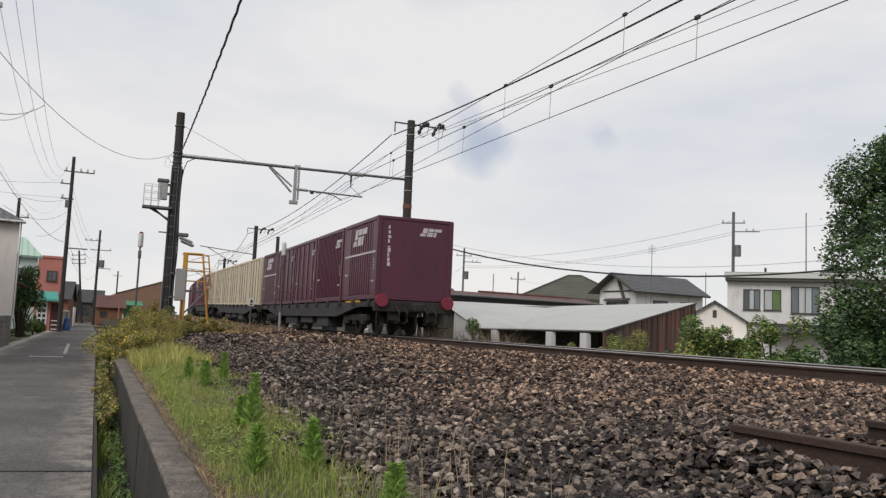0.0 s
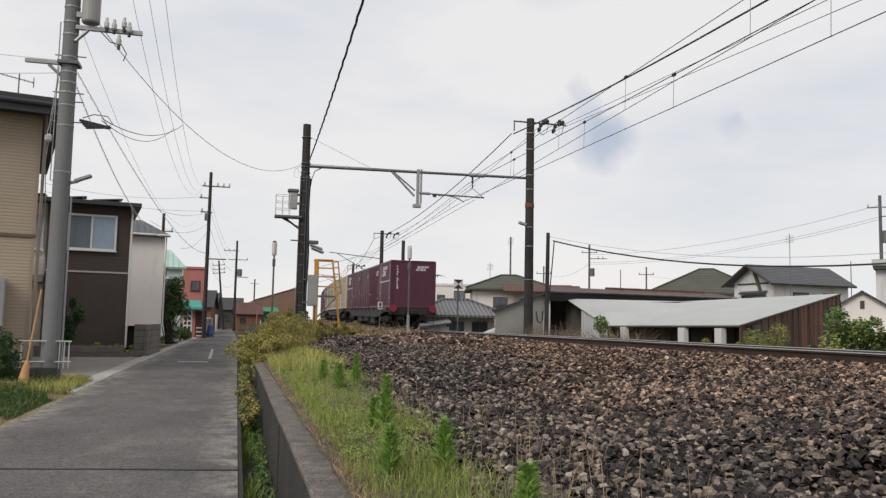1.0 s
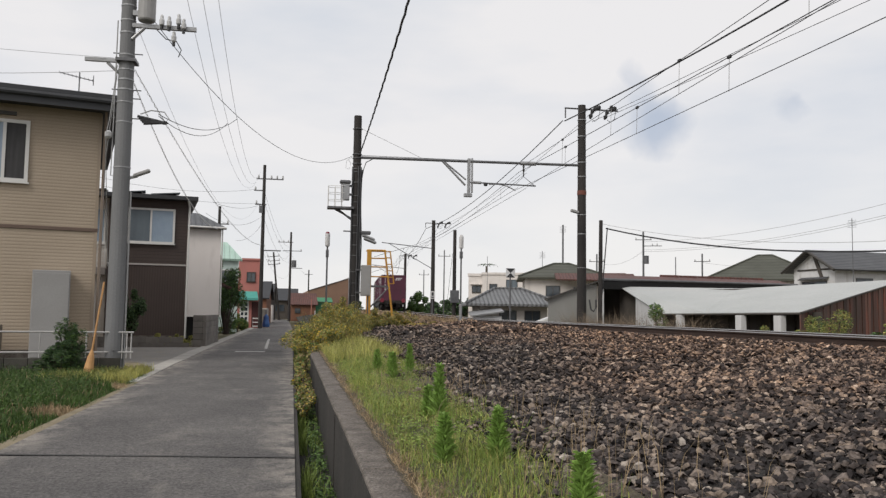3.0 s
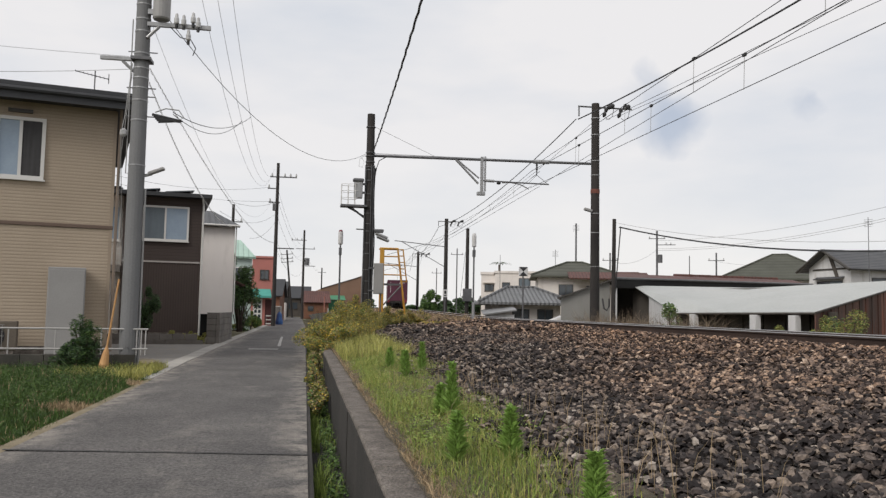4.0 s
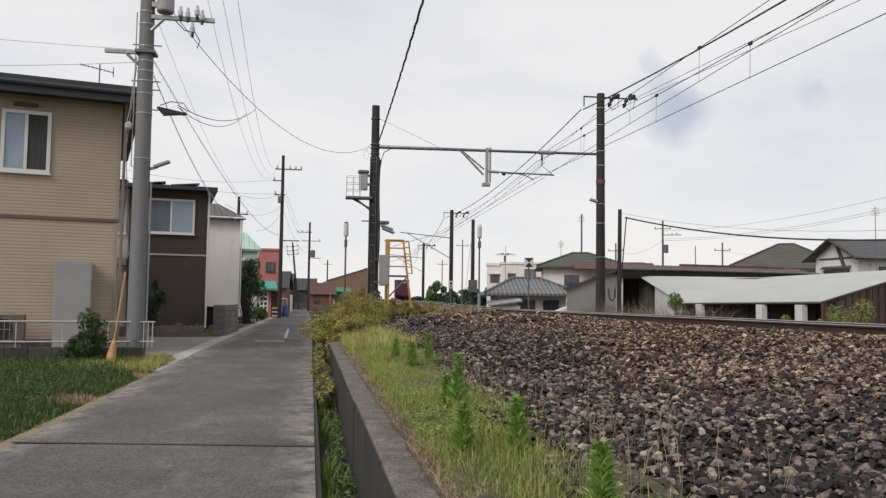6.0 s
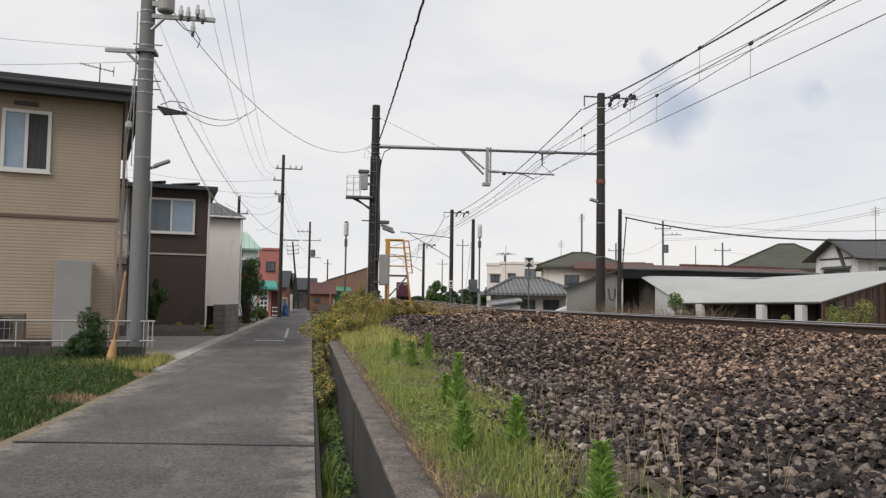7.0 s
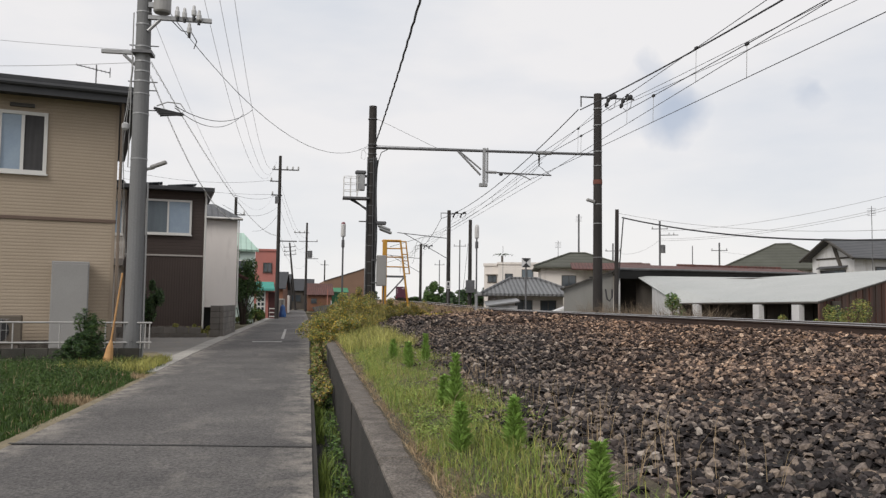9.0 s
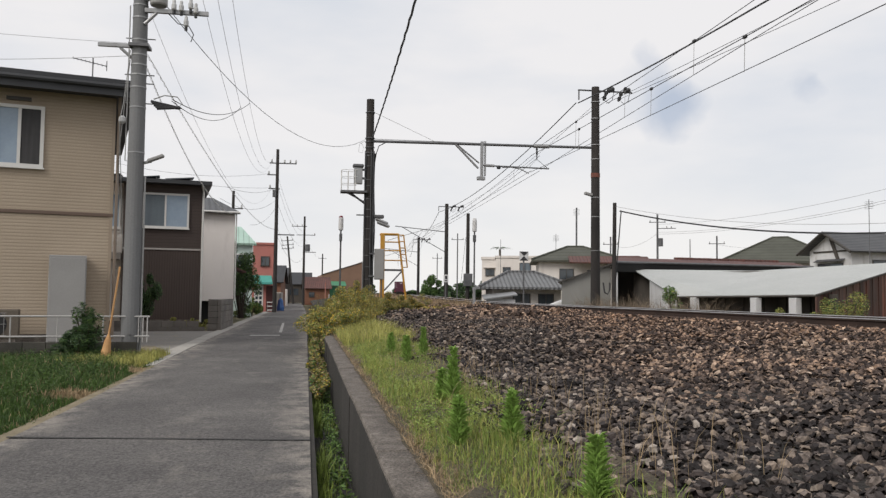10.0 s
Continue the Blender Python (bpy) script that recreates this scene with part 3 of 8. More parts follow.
def make_portal():
    left = mast("catenary_mast", *MAST_L, 0.5, 9.2, 0.20, 0.155, "dark weathered concrete catenary mast with clamped cables")
    right = mast("catenary_mast", *MAST_R, 0.4, 10.05, 0.20, 0.16, "dark weathered concrete catenary mast with a red band")
    for z in (8.15, 7.1, 6.95, 6.72, 6.5, 6.38, 5.95, 5.4, 5.15, 4.62, 4.2, 3.9, 3.42, 3.0, 2.35, 1.9, 1.4):
        strap(z, 0.197, left, STEEL, 0.025)
    for z in (1.6, 2.8, 4.2, 5.0, 6.6, 7.2, 8.3, 9.0):
        strap(z, 0.19, right, ZINC, 0.03)
    strap(5.85, 0.192, right, surf("red_band", (0.19, 0.06, 0.04), (0.1, 0.045, 0.035), 0.8, 0, 40, 8, 0.1, 0.3), 0.18)
    # Conduits down the near mast.
    m = Mesh()
    for dx, dy, r in ((0.2, -0.02, 0.022), (0.16, -0.14, 0.018), (-0.2, -0.04, 0.02), (0.05, -0.215, 0.016)):
        m.path([(dx, dy, 0.2), (dx * 0.97, dy, 3.2), (dx * 0.9, dy, 6.6)], r)
    part("conduit", m, STEEL, left)
    for k, (dx, dy) in enumerate(((-0.15, -0.13), (0.1, -0.18), (0.21, -0.06))):
        bend = [(dx * (1 + 0.12 * math.sin(1.7 * z + k)), dy + 0.02 * math.sin(2.9 * z + k), z) for z in [0.2 + 0.45 * n for n in range(15)]]
        part("cable", Mesh().path(bend, 0.02 + 0.006 * (k % 2)), RUBBER, left)
    part("cable_loop", Mesh().path([(0.2, -0.1, 6.1), (0.26, -0.1, 6.5), (0.36, -0.08, 6.8), (0.62, -0.05, 6.95)], 0.018), RUBBER, left)
    part("coil", Mesh().path([(-0.2, 0, 7.0), (-0.42, 0, 6.85), (-0.45, 0, 6.55), (-0.3, 0, 6.5), (-0.25, 0, 6.75), (-0.35, 0, 6.9)], 0.008), PALEWIRE, left)
    # The cross beam: two tubes, with drop arm and brackets.
    beam = thing("portal_beam", pose(MAST_L[0], MAST_L[1], BEAM_Z), "slender grey steel beam spanning between the masts", "beam")
    dx, dy = MAST_R[0] - MAST_L[0], MAST_R[1] - MAST_L[1]

    def on(u, z=0.0, back=0.0):
        return (dx * u, dy * u + back, z)

    part("tube", Mesh().rod(on(0.015), on(0.985), 0.055, 0.055, 10), STEEL, beam)
    part("tube", Mesh().rod(on(0.015, 0.10, 0.05), on(0.985, 0.02, 0.05), 0.012, 0.012, 6), ZINC, beam)
    part("sleeve", Mesh().rod(on(0.72), on(0.79), 0.085, 0.085, 10), ZINC, beam)
    m = Mesh().box(-0.06, -0.06, -1.35, 0.06, 0.06, 0.12, m=Matrix.Translation(on(0.49)), ch=0.01)
    m.box(0.10, -0.04, -1.3, 0.17, 0.04, 0.14, m=Matrix.Translation(on(0.49)), ch=0.01)
    part("drop_post", m, ZINC, beam)
    part("foot", Mesh().box(-0.2, -0.08, -1.48, 0.14, 0.08, -1.33, m=Matrix.Translation(on(0.49)), ch=0.02), ZINC, beam)
    part("brace", Mesh().rod(on(0.37), on(0.475, -1.0), 0.045), ZINC, beam)
    part("brace", Mesh().rod(on(0.375), on(0.48, -0.75, 0.12), 0.035), ZINC, beam)
    part("bracket_arm", Mesh().rod(on(0.49, -0.86), on(0.79, -0.93), 0.03), STEEL, beam)
    part("registration_arm", Mesh().path([on(0.58, -0.93), on(0.62, -0.91), on(0.66, -0.97), on(0.70, -1.15)], 0.022), ZINC, beam)
    part("insulator", Mesh().lathe(on(0.735, -0.05), [(0, 0.03), (-0.1, 0.05), (-0.14, 0.03), (-0.24, 0.05), (-0.3, 0.03), (-0.5, 0.02)], 10), WIRE, beam)
    part("stay", Mesh().path([on(0.735, -0.55), on(0.70, -0.9), on(0.735, -0.55), on(0.785, -0.92)], 0.012), STEEL, beam)
    part("insulator", Mesh().rod(on(0.50, -0.86), on(0.545, -0.87), 0.06, 0.06), ZINC, beam)
    part("insulator", Mesh().lathe(on(0.565, -1.0), [(0, 0.05), (0.04, 0.09), (0.1, 0.09), (0.14, 0.05)], 10), WIRE, beam)
    return left, right


mast_left, mast_right = make_portal()


def feeder_arm(parent, z, s=1.0):
    arm = part("feeder_arm", Mesh().rod((-0.75 * s, 0, z), (1.6 * s, 0, z), 0.035 * s), STEEL, parent)
    part("drop", Mesh().rod((-0.72 * s, 0, z), (-0.72 * s, 0, z - 0.42 * s), 0.03 * s), STEEL, arm)
    for u in (0.62, 1.32):
        part("insulator", Mesh().lathe((u * s - 0.1, 0, z), [(0, 0.05 * s), (0.05 * s, 0.1 * s), (0.14 * s, 0.1 * s), (0.3 * s, 0.09 * s), (0.34 * s, 0.04 * s)], 10, axis=(0.9, 0, 0.42)), WIRE, arm)
        part("jumper", Mesh().path([(u * s + 0.2 * s, 0, z + 0.05), (u * s + 0.12 * s, 0, z - 0.35 * s), (u * s - 0.05 * s, 0, z - 0.5 * s), (u * s - 0.2 * s, 0, z - 0.4 * s)], 0.012), WIRE, arm)
    for u in (0.5, 1.15):
        part("insulator", Mesh().lathe((u * s, 0, z), [(0, 0.05 * s), (-0.08 * s, 0.09 * s), (-0.2 * s, 0.05 * s), (-0.3 * s, 0.09 * s), (-0.42 * s, 0.04 * s)], 10,
                                       axis=(0.35, 0, 0.94)), WIRE, arm)


feeder_arm(mast_right, 9.5)


def far_mast(y, z1):
    x = track(y)[0] + 2.75
    t = mast("catenary_mast", x, y, 0.4, z1, 0.19, 0.16, "dark concrete catenary mast with a cantilever arm")
    z = z1 - 0.4
    feeder_arm(t, z - 0.25)
    arm = part("cantilever", Mesh().rod((-0.1, 0, 6.6), (-4.6, 0, 7.0), 0.035), STEEL, t)
    part("strut", Mesh().rod((-0.1, 0, 4.8), (-4.0, 0, 6.95), 0.03), STEEL, arm)
    part("steady_arm", Mesh().rod((-2.0, 0, 6.75), (-5.2, 0.3, 5.75), 0.02), STEEL, arm)
    return t, (x, y, z1)


far_mast(72.0, 9.5)
far_mast(106.0, 8.9)


def sag(a, b, drop, n=14):
    a, b = Vector(a), Vector(b)
    return [a.lerp(b, i / n) - Vector((0, 0, 4 * drop * (i / n) * (1 - i / n))) for i in range(n + 1)]


def wire(name, pts, r, mat, label, n=5):
    return tagged(part(name, Mesh().path(pts, r, n), mat), label, "wire", "overhead wires")


def make_catenary():
    def run(name, r, label, x0, x1, z0, z1, drop, mat=WIRE):
        """One wire from a mast behind the camera to the portal."""
        pts = sag((x1, -16.0, z1), (x0, 32.5, z0), drop, 20)
        wire(name, pts, r, mat, label)
        return pts

    run("contact_wire", 0.009, "thin dark contact wire over the track", 8.95, 8.95, 6.37, 5.40, 0.0)
    run("messenger_wire", 0.011, "thin dark messenger wire above the track", 9.0, 9.0, 7.07, 6.27, 0.02)
    run("contact_wire", 0.009, "thin dark contact wire over the track", 9.4, 9.4, 6.5, 7.05, -0.21)
    run("messenger_wire", 0.010, "thin dark messenger wire above the track", 9.4, 9.4, 7.5, 8.3, 0.07)
    run("feeder_wire", 0.026, "thick black feeder cable between mast tops", 11.0, 11.0, 9.35, 9.35, 0.93)
    run("feeder_wire", 0.009, "thin overhead feeder wire", 12.2, 12.2, 9.38, 7.3, 0.15)
    run("feeder_wire", 0.009, "thin overhead feeder wire", 12.7, 12.7, 9.55, 6.9, 0.2)
    for y, x, zt, zb in ((20.57, 9.0, 6.86, 6.13), (15.8, 9.0, 6.78, 6.03), (10.9, 9.0, 6.70, 5.94), (26.5, 9.0, 6.96, 6.25), (18.9, 9.4, 7.67, 6.82), (13.6, 9.4, 7.76, 6.90), (23.4, 9.4, 7.60, 6.73), (28.0, 9.4, 7.54, 6.62)):
        d = wire("dropper", [(x, y, zt), (x - 0.02, y, zb)], 0.007, PALEWIRE, "thin pale dropper joining messenger and contact wire")
        part("clamp", Mesh().box(x - 0.03, y - 0.06, zt - 0.035, x + 0.03, y + 0.06, zt + 0.035, ch=0.01), WIRE, d)
    span = [32.5, 72.0, 106.0, 140.0]
    tops = {32.5: 9.55, 72.0: 8.95, 106.0: 8.4, 140.0: 8.3}

    def off(y, dx, z):
        return (track(y)[0] + dx, y, z)

    for a, b in zip(span, span[1:]):
        for dx, drop in ((0.15, 0.5), (0.5, 0.5)):
            za = 7.07 if a == 32.5 else 6.95
            wire("messenger_wire", sag(off(a, dx, za), off(b, dx, 6.95), drop), 0.010, WIRE, "thin dark messenger wire above the track")
            wire("contact_wire", [off(a, dx, 6.45), off(b, dx, 6.2)], 0.009, WIRE, "thin dark contact wire over the track")
        wire("feeder_wire", sag(off(a, 2.05, tops[a] - 0.2), off(b, 2.05, tops[b] - 0.2), 0.7), 0.022, WIRE, "thick black feeder cable between mast tops")
        wire("feeder_wire", sag(off(a, 3.3, tops[a] + 0.2), off(b, 3.3, tops[b]), 0.6), 0.009, WIRE, "thin overhead feeder wire")
        y = a + 3.0
        while y < b - 2:
            u = (y - a) / (b - a)
            wire("dropper", [off(y, 0.15, 7.0 - 2.0 * u * (1 - u)), off(y, 0.15, 6.45 - 0.25 * u)], 0.006, PALEWIRE, "thin pale dropper joining messenger and contact wire")
            y += 5.0


make_catenary()


# ---- the goods train ----
TRAIN = []  # moving thing, its centre's distance ahead of the train's rear, its height
CL, CW, CH = 3.70, 2.45, 2.50


def logo(m, s):
    """Slanted white shapes, in x and z, on a plane facing -y."""
    for x0, x1, z0, z1 in ((0.0, 0.36, 0.0, 0.16), (0.1, 0.38, 0.2, 0.5), (0.44, 0.8, 0.0, 0.27), (0.44, 0.8, 0.32, 0.5), (0.86, 1.04, 0.0, 0.27), (0.86, 1.3, 0.32, 0.5)):
        k = 0.3
        m.raw([((x0 + z0 * k) * s, 0, z0 * s), ((x1 + z0 * k) * s, 0, z0 * s), ((x1 + z1 * k) * s, 0, z1 * s), ((x0 + z1 * k) * s, 0, z1 * s),
               ((x0 + z0 * k) * s, 0.006, z0 * s), ((x1 + z0 * k) * s, 0.006, z0 * s), ((x1 + z1 * k) * s, 0.006, z1 * s), ((x0 + z1 * k) * s, 0.006, z1 * s)],
              [(0, 1, 2, 3), (4, 5, 6, 7), (0, 1, 5, 4), (1, 2, 6, 5), (2, 3, 7, 6), (3, 0, 4, 7)])
    return m


def container(paint, style, label, markings=True):
    t = thing("freight_container", pose(0, 0, 0), label, "container", "containers of the goods train")
    w, l = CW / 2, CL / 2
    m = Mesh().box(-w + 0.05, -l + 0.03, 0.06, w - 0.05, l - 0.03, CH - 0.03)
    part("body", m, paint, t)
    for sx in (-1, 1):
        for sy in (-1, 1):
            x0, x1 = sorted((sx * w, sx * (w - 0.14)))
            y0, y1 = sorted((sy * l, sy * (l - 0.14)))
            part("corner_post", Mesh().box(x0, y0, 0, x1, y1, CH - 0.01, ch=0.015), paint, t)
    for sx in (-1, 1):
        for z0, z1 in ((0.0, 0.14), (CH - 0.11, CH)):
            x0, x1 = sorted((sx * (w - 0.005), sx * (w - 0.1)))
            part("side_rail", Mesh().box(x0, -l + 0.14, z0, x1, l - 0.14, z1, ch=0.01), paint, t)
    for sy in (-1, 1):
        for z0, z1 in ((0.0, 0.13), (CH - 0.09, CH)):
            y0, y1 = sorted((sy * (l - 0.004), sy * (l - 0.08)))
            part("end_rail", Mesh().box(-w + 0.14, y0, z0, w - 0.14, y1, z1, ch=0.01), paint, t)
    part("roof", Mesh().box(-w + 0.02, -l + 0.02, CH - 0.03, w - 0.02, l - 0.02, CH + 0.012, ch=0.008), paint, t)
    for sx in (-1, 1):
        if style in ("ribbed", "fine"):
            count, first, last, half = (10, 0.62, CL - 0.95, 0.062) if style == "ribbed" else (17, 0.24, CL - 0.24, 0.028)
            x0, x1 = sorted((sx * (w - 0.075), sx * (w - 0.008)))
            for k in range(count):
                y = -l + first + k * (last - first) / (count - 1)
                part("side_rib", Mesh().box(x0, y - half, 0.16, x1, y + half, CH - 0.14, ch=0.012), paint, t)
            if style == "ribbed":
                part("side_panel", Mesh().box(x0, -l + 0.14, 0.16, x1 - 0.002, -l + 0.5, CH - 0.14), paint, t)
                part("side_panel", Mesh().box(x0, l - 0.8, 0.16, x1 - 0.002, l - 0.14, CH - 0.14), paint, t)
        else:
            for k in range(4):
                y0 = -l + 0.18 + k * (CL - 0.36) / 4
                x0, x1 = sorted((sx * (w - 0.06), sx * (w - 0.022)))
                dr = part("door", Mesh().box(x0, y0 + 0.025, 0.16, x1, y0 + (CL - 0.36) / 4 - 0.025, CH - 0.14, ch=0.012), paint, t)
                part("lock_rod", Mesh().rod((sx * w * 0.995, y0 + 0.3, 0.1), (sx * w * 0.995, y0 + 0.3, CH - 0.14), 0.017, n=6), STEEL if paint is CREAM else paint, dr)
                part("hinges", Mesh().box(sx * w - 0.02, y0 + 0.02, 0.5, sx * w + 0.002, y0 + 0.09, 0.58).box(sx * w - 0.02, y0 + 0.02, 1.9, sx * w + 0.002, y0 + 0.09, 1.98), paint, dr)
    if markings:
        e = part("end_emblem", logo(Mesh(), 0.5), LETTER, t, "white slanted emblem shapes")
        e.matrix_basis = pose(0.12, -l + 0.022, 1.98)
        v = Mesh()
        for k, h in enumerate((0.10, 0.09, 0.09, 0.11, 0.04, 0.12, 0.12, 0.11, 0.12)):
            v.box(-w + 0.34, -l + 0.016, 2.12 - 0.14 * k, -w + 0.39 + 0.02 * (k % 3), -l + 0.026, 2.12 - 0.14 * k + h)
        tagged(part("end_marking", v, LETTER, t, "column of small white bars"), kind="stuff")
        for sx, turn in ((-1, -90),):
            if style == "ribbed":
                e = part("side_emblem", logo(Mesh(), 1.05), LETTER, t, "white slanted emblem shapes")
                e.matrix_basis = pose(sx * (w + 0.004), 0.75, 1.72, 0, 0, turn)
                b = Mesh().box(sx * w - 0.006, -l + 0.16, 1.40, sx * w + 0.002, l - 0.2, 1.46)
                part("side_stripe", b, LETTER, t, "white stripe")
            elif style == "fine":
                e = part("side_emblem", logo(Mesh(), 0.55), LETTER, t, "white slanted emblem shapes")
                e.matrix_basis = pose(sx * (w + 0.004), -l + 0.95, 1.85, 0, 0, turn)
            else:
                e = part("side_emblem", logo(Mesh(), 0.4), LETTER, t, "white slanted emblem shapes")
                e.matrix_basis = pose(sx * (w + 0.004), -l + 0.75, 1.85, 0, 0, turn)
        s = Mesh()
        for k in range(4):
            s.box(-w - 0.003, -l + 0.22 + 0.07 * k, 0.52, -w + 0.02, -l + 0.26 + 0.07 * k, 0.57)
            s.box(-w - 0.003, -l + 0.25, 0.9 + 0.09 * k, -w + 0.02, -l + 0.29, 0.95 + 0.09 * k)
            s.box(-w - 0.003, l - 0.55 + 0.08 * k, 0.8, -w + 0.02, l - 0.5 + 0.08 * k, 0.85)
        tagged(part("side_marking", s, LETTER, t, "small white bars of lettering"), kind="stuff")
    return t


def wheelset_part(parent, y):
    wheel = part("wheelset", Mesh().rod((-0.5, y, 0.43), (0.5, y, 0.43), 0.08, n=10), WHEEL, parent)
    for sx in (-1, 1):
        m = Mesh().lathe((sx * 0.505, y, 0.43), [(0.0, 0.46), (0.03, 0.46), (0.035, 0.43), (0.12, 0.42), (0.121, 0.34), (0.08, 0.32), (0.07, 0.14), (0.15, 0.12), (0.15, 0.0)], 24, axis=(sx, 0, 0))
        part("wheel", m, WHEEL, wheel, smooth=False)


def wagon():
    """A container flat wagon, 20 m long; z = 0 at the rail head."""
    t = thing("flat_wagon", pose(0, 0, 0), "grimy grey container flat wagon with two bogies", "wagon", "wagons of the goods train")
    fr = Mesh()
    for sx in (-1, 1):
        x0, x1 = sorted((sx * 1.05, sx * 1.22))
        prof = [(-9.7, 0.86), (-7.9, 0.86), (-5.4, 0.55), (5.4, 0.55), (7.9, 0.86), (9.7, 0.86), (9.7, 1.03), (-9.7, 1.03)]
        n = len(prof)
        fr.raw([(x, y, z) for x in (x0, x1) for y, z in prof], [tuple(range(n)), tuple(range(2 * n - 1, n - 1, -1))] + [(i, (i + 1) % n, n + (i + 1) % n, n + i) for i in range(n)])
    side = part("side_sill", fr, WAGON, t)
    part("deck", Mesh().box(-1.05, -9.75, 0.92, 1.05, 9.75, 1.0), WAGON, t)
    part("centre_sill", Mesh().box(-0.2, -9.6, 0.62, 0.2, 9.6, 0.92), BOGIE, t)
    for k in range(12):
        y = -9.2 + k * 18.4 / 11
        part("container_lock", Mesh().box(-1.27, y - 0.14, 0.9, -1.2, y + 0.14, 1.09, ch=0.015), BOGIE, t)
    for sy in (-1, 1):
        b = part("headstock", Mesh().box(-1.25, sy * 9.72 - 0.09, 0.72, 1.25, sy * 9.72 + 0.09, 1.06, ch=0.02), BOGIE, t)
        part("coupler", Mesh().box(-0.16, min(sy * 9.7, sy * 10.25), 0.74, 0.16, max(sy * 9.7, sy * 10.25), 1.0, ch=0.05), BOGIE, b)
        part("buffer_gear", Mesh().box(-0.75, sy * 9.6 - 0.1, 0.45, -0.4, sy * 9.6 + 0.1, 0.75, ch=0.03), BOGIE, b)
        part("buffer_gear", Mesh().box(0.4, sy * 9.6 - 0.1, 0.45, 0.75, sy * 9.6 + 0.1, 0.75, ch=0.03), BOGIE, b)
        for x in (-0.55, -0.3, 0.34, 0.62):
            part("air_hose", Mesh().path([(x, sy * 9.8, 0.85), (x + 0.03, sy * 10.0, 0.7), (x + 0.02, sy * 10.02, 0.45), (x - 0.05, sy * 9.9, 0.38)], 0.028), RUBBER, b)
        part("steps", Mesh().path([(-1.15, sy * 9.75, 0.72), (-1.15, sy * 9.75, 0.3), (-0.8, sy * 9.75, 0.3), (-0.8, sy * 9.75, 0.72)], 0.02), BOGIE, b)
        part("steps", Mesh().path([(1.15, sy * 9.75, 0.72), (1.15, sy * 9.75, 0.3), (0.8, sy * 9.75, 0.3), (0.8, sy * 9.75, 0.72)], 0.02), BOGIE, b)
        bog = part("bogie", Mesh().box(-0.95, sy * 7.1 - 0.3, 0.5, 0.95, sy * 7.1 + 0.3, 0.82, ch=0.03), BOGIE, t)
        for sx in (-1, 1):
            f = Mesh().box(sx * 0.98 - 0.09, sy * 7.1 - 1.35, 0.42, sx * 0.98 + 0.09, sy * 7.1 + 1.35, 0.64, ch=0.03)
            for dy in (-0.95, 0.95):
                f.box(sx * 0.98 - 0.13, sy * 7.1 + dy - 0.2, 0.3, sx * 0.98 + 0.13, sy * 7.1 + dy + 0.2, 0.62, ch=0.04)
                f.box(sx * 0.8 - 0.05, sy * 7.1 + dy * 0.45 - 0.06, 0.2, sx * 0.8 + 0.05, sy * 7.1 + dy * 0.45 + 0.06, 0.6, ch=0.02)
            part("side_frame", f, BOGIE, bog)
            part("spring", Mesh().lathe((sx * 0.98, sy * 7.1, 0.3), [(0, 0.12), (0.03, 0.15), (0.06, 0.12), (0.09, 0.15), (0.12, 0.12), (0.15, 0.15), (0.18, 0.12)], 12), BOGIE, bog)
        for dy in (-0.95, 0.95):
            wheelset_part(t, sy * 7.1 + dy)
    for y0, y1, z0 in ((-3.9, -2.2, 0.18), (-1.4, 0.6, 0.28), (1.4, 3.6, 0.22)):
        part("equipment_box", Mesh().box(-1.12, y0, z0, -0.55, y1, 0.6, ch=0.03), WAGON, t)
    part("air_tank", Mesh().rod((0.6, -2.6, 0.42), (0.6, -0.6, 0.42), 0.18, n=14), BOGIE, t)
    return t


def make_train():
    first = wagon()
    for sx in (-1, 1):
        part("rear_marker", Mesh().lathe((sx * 1.05, -9.83, 1.05), [(0, 0.19), (0.02, 0.2), (0.06, 0.2), (0.08, 0.19)], 20, axis=(0, -1, 0)), REDDISC, first, "red round rear marker disc")
        part("tail_bracket", Mesh().box(sx * 1.05 - 0.05, -9.82, 0.86, sx * 1.05 + 0.05, -9.74, 1.0), BOGIE, first)
    for y in (-7.9, -6.9):
        part("lock_flap", Mesh().box(-1.235, y - 0.32, 1.0, -1.215, y + 0.32, 1.06), YELLOW, first, "yellow painted lock edge")
    spare = wagon()
    kinds = {
        "a": container(MAROON, "ribbed", "maroon freight container with ribbed sides and white emblem"),
        "f": container(MAROON, "fine", "maroon freight container with closely ribbed sides"),
        "b": container(MAROON, "doors", "maroon freight container with panelled side doors", True),
        "g": container(MAROONGREY, "ribbed", "faded grey-maroon freight container with ribbed sides"),
        "c": container(CREAM, "doors", "dirty cream freight container with side doors", False),
    }
    used = set()
    plan = ["afbbg", "ccccc", "cabfa", "bbafb", "abbab"]
    for w, row in enumerate(plan):
        base = 20.25 * w
        car = first if w == 0 else (spare if w == 1 else copy_thing(spare, pose(0, 0, 0)))
        TRAIN.append((car, base + 9.75, RAIL))
        for k, c in enumerate(row):
            box = kinds[c] if c not in used else copy_thing(kinds[c], pose(0, 0, 0))
            used.add(c)
            TRAIN.append((box, base + 0.02 + CL / 2 + k * 3.90, RAIL + 1.07))


make_train()


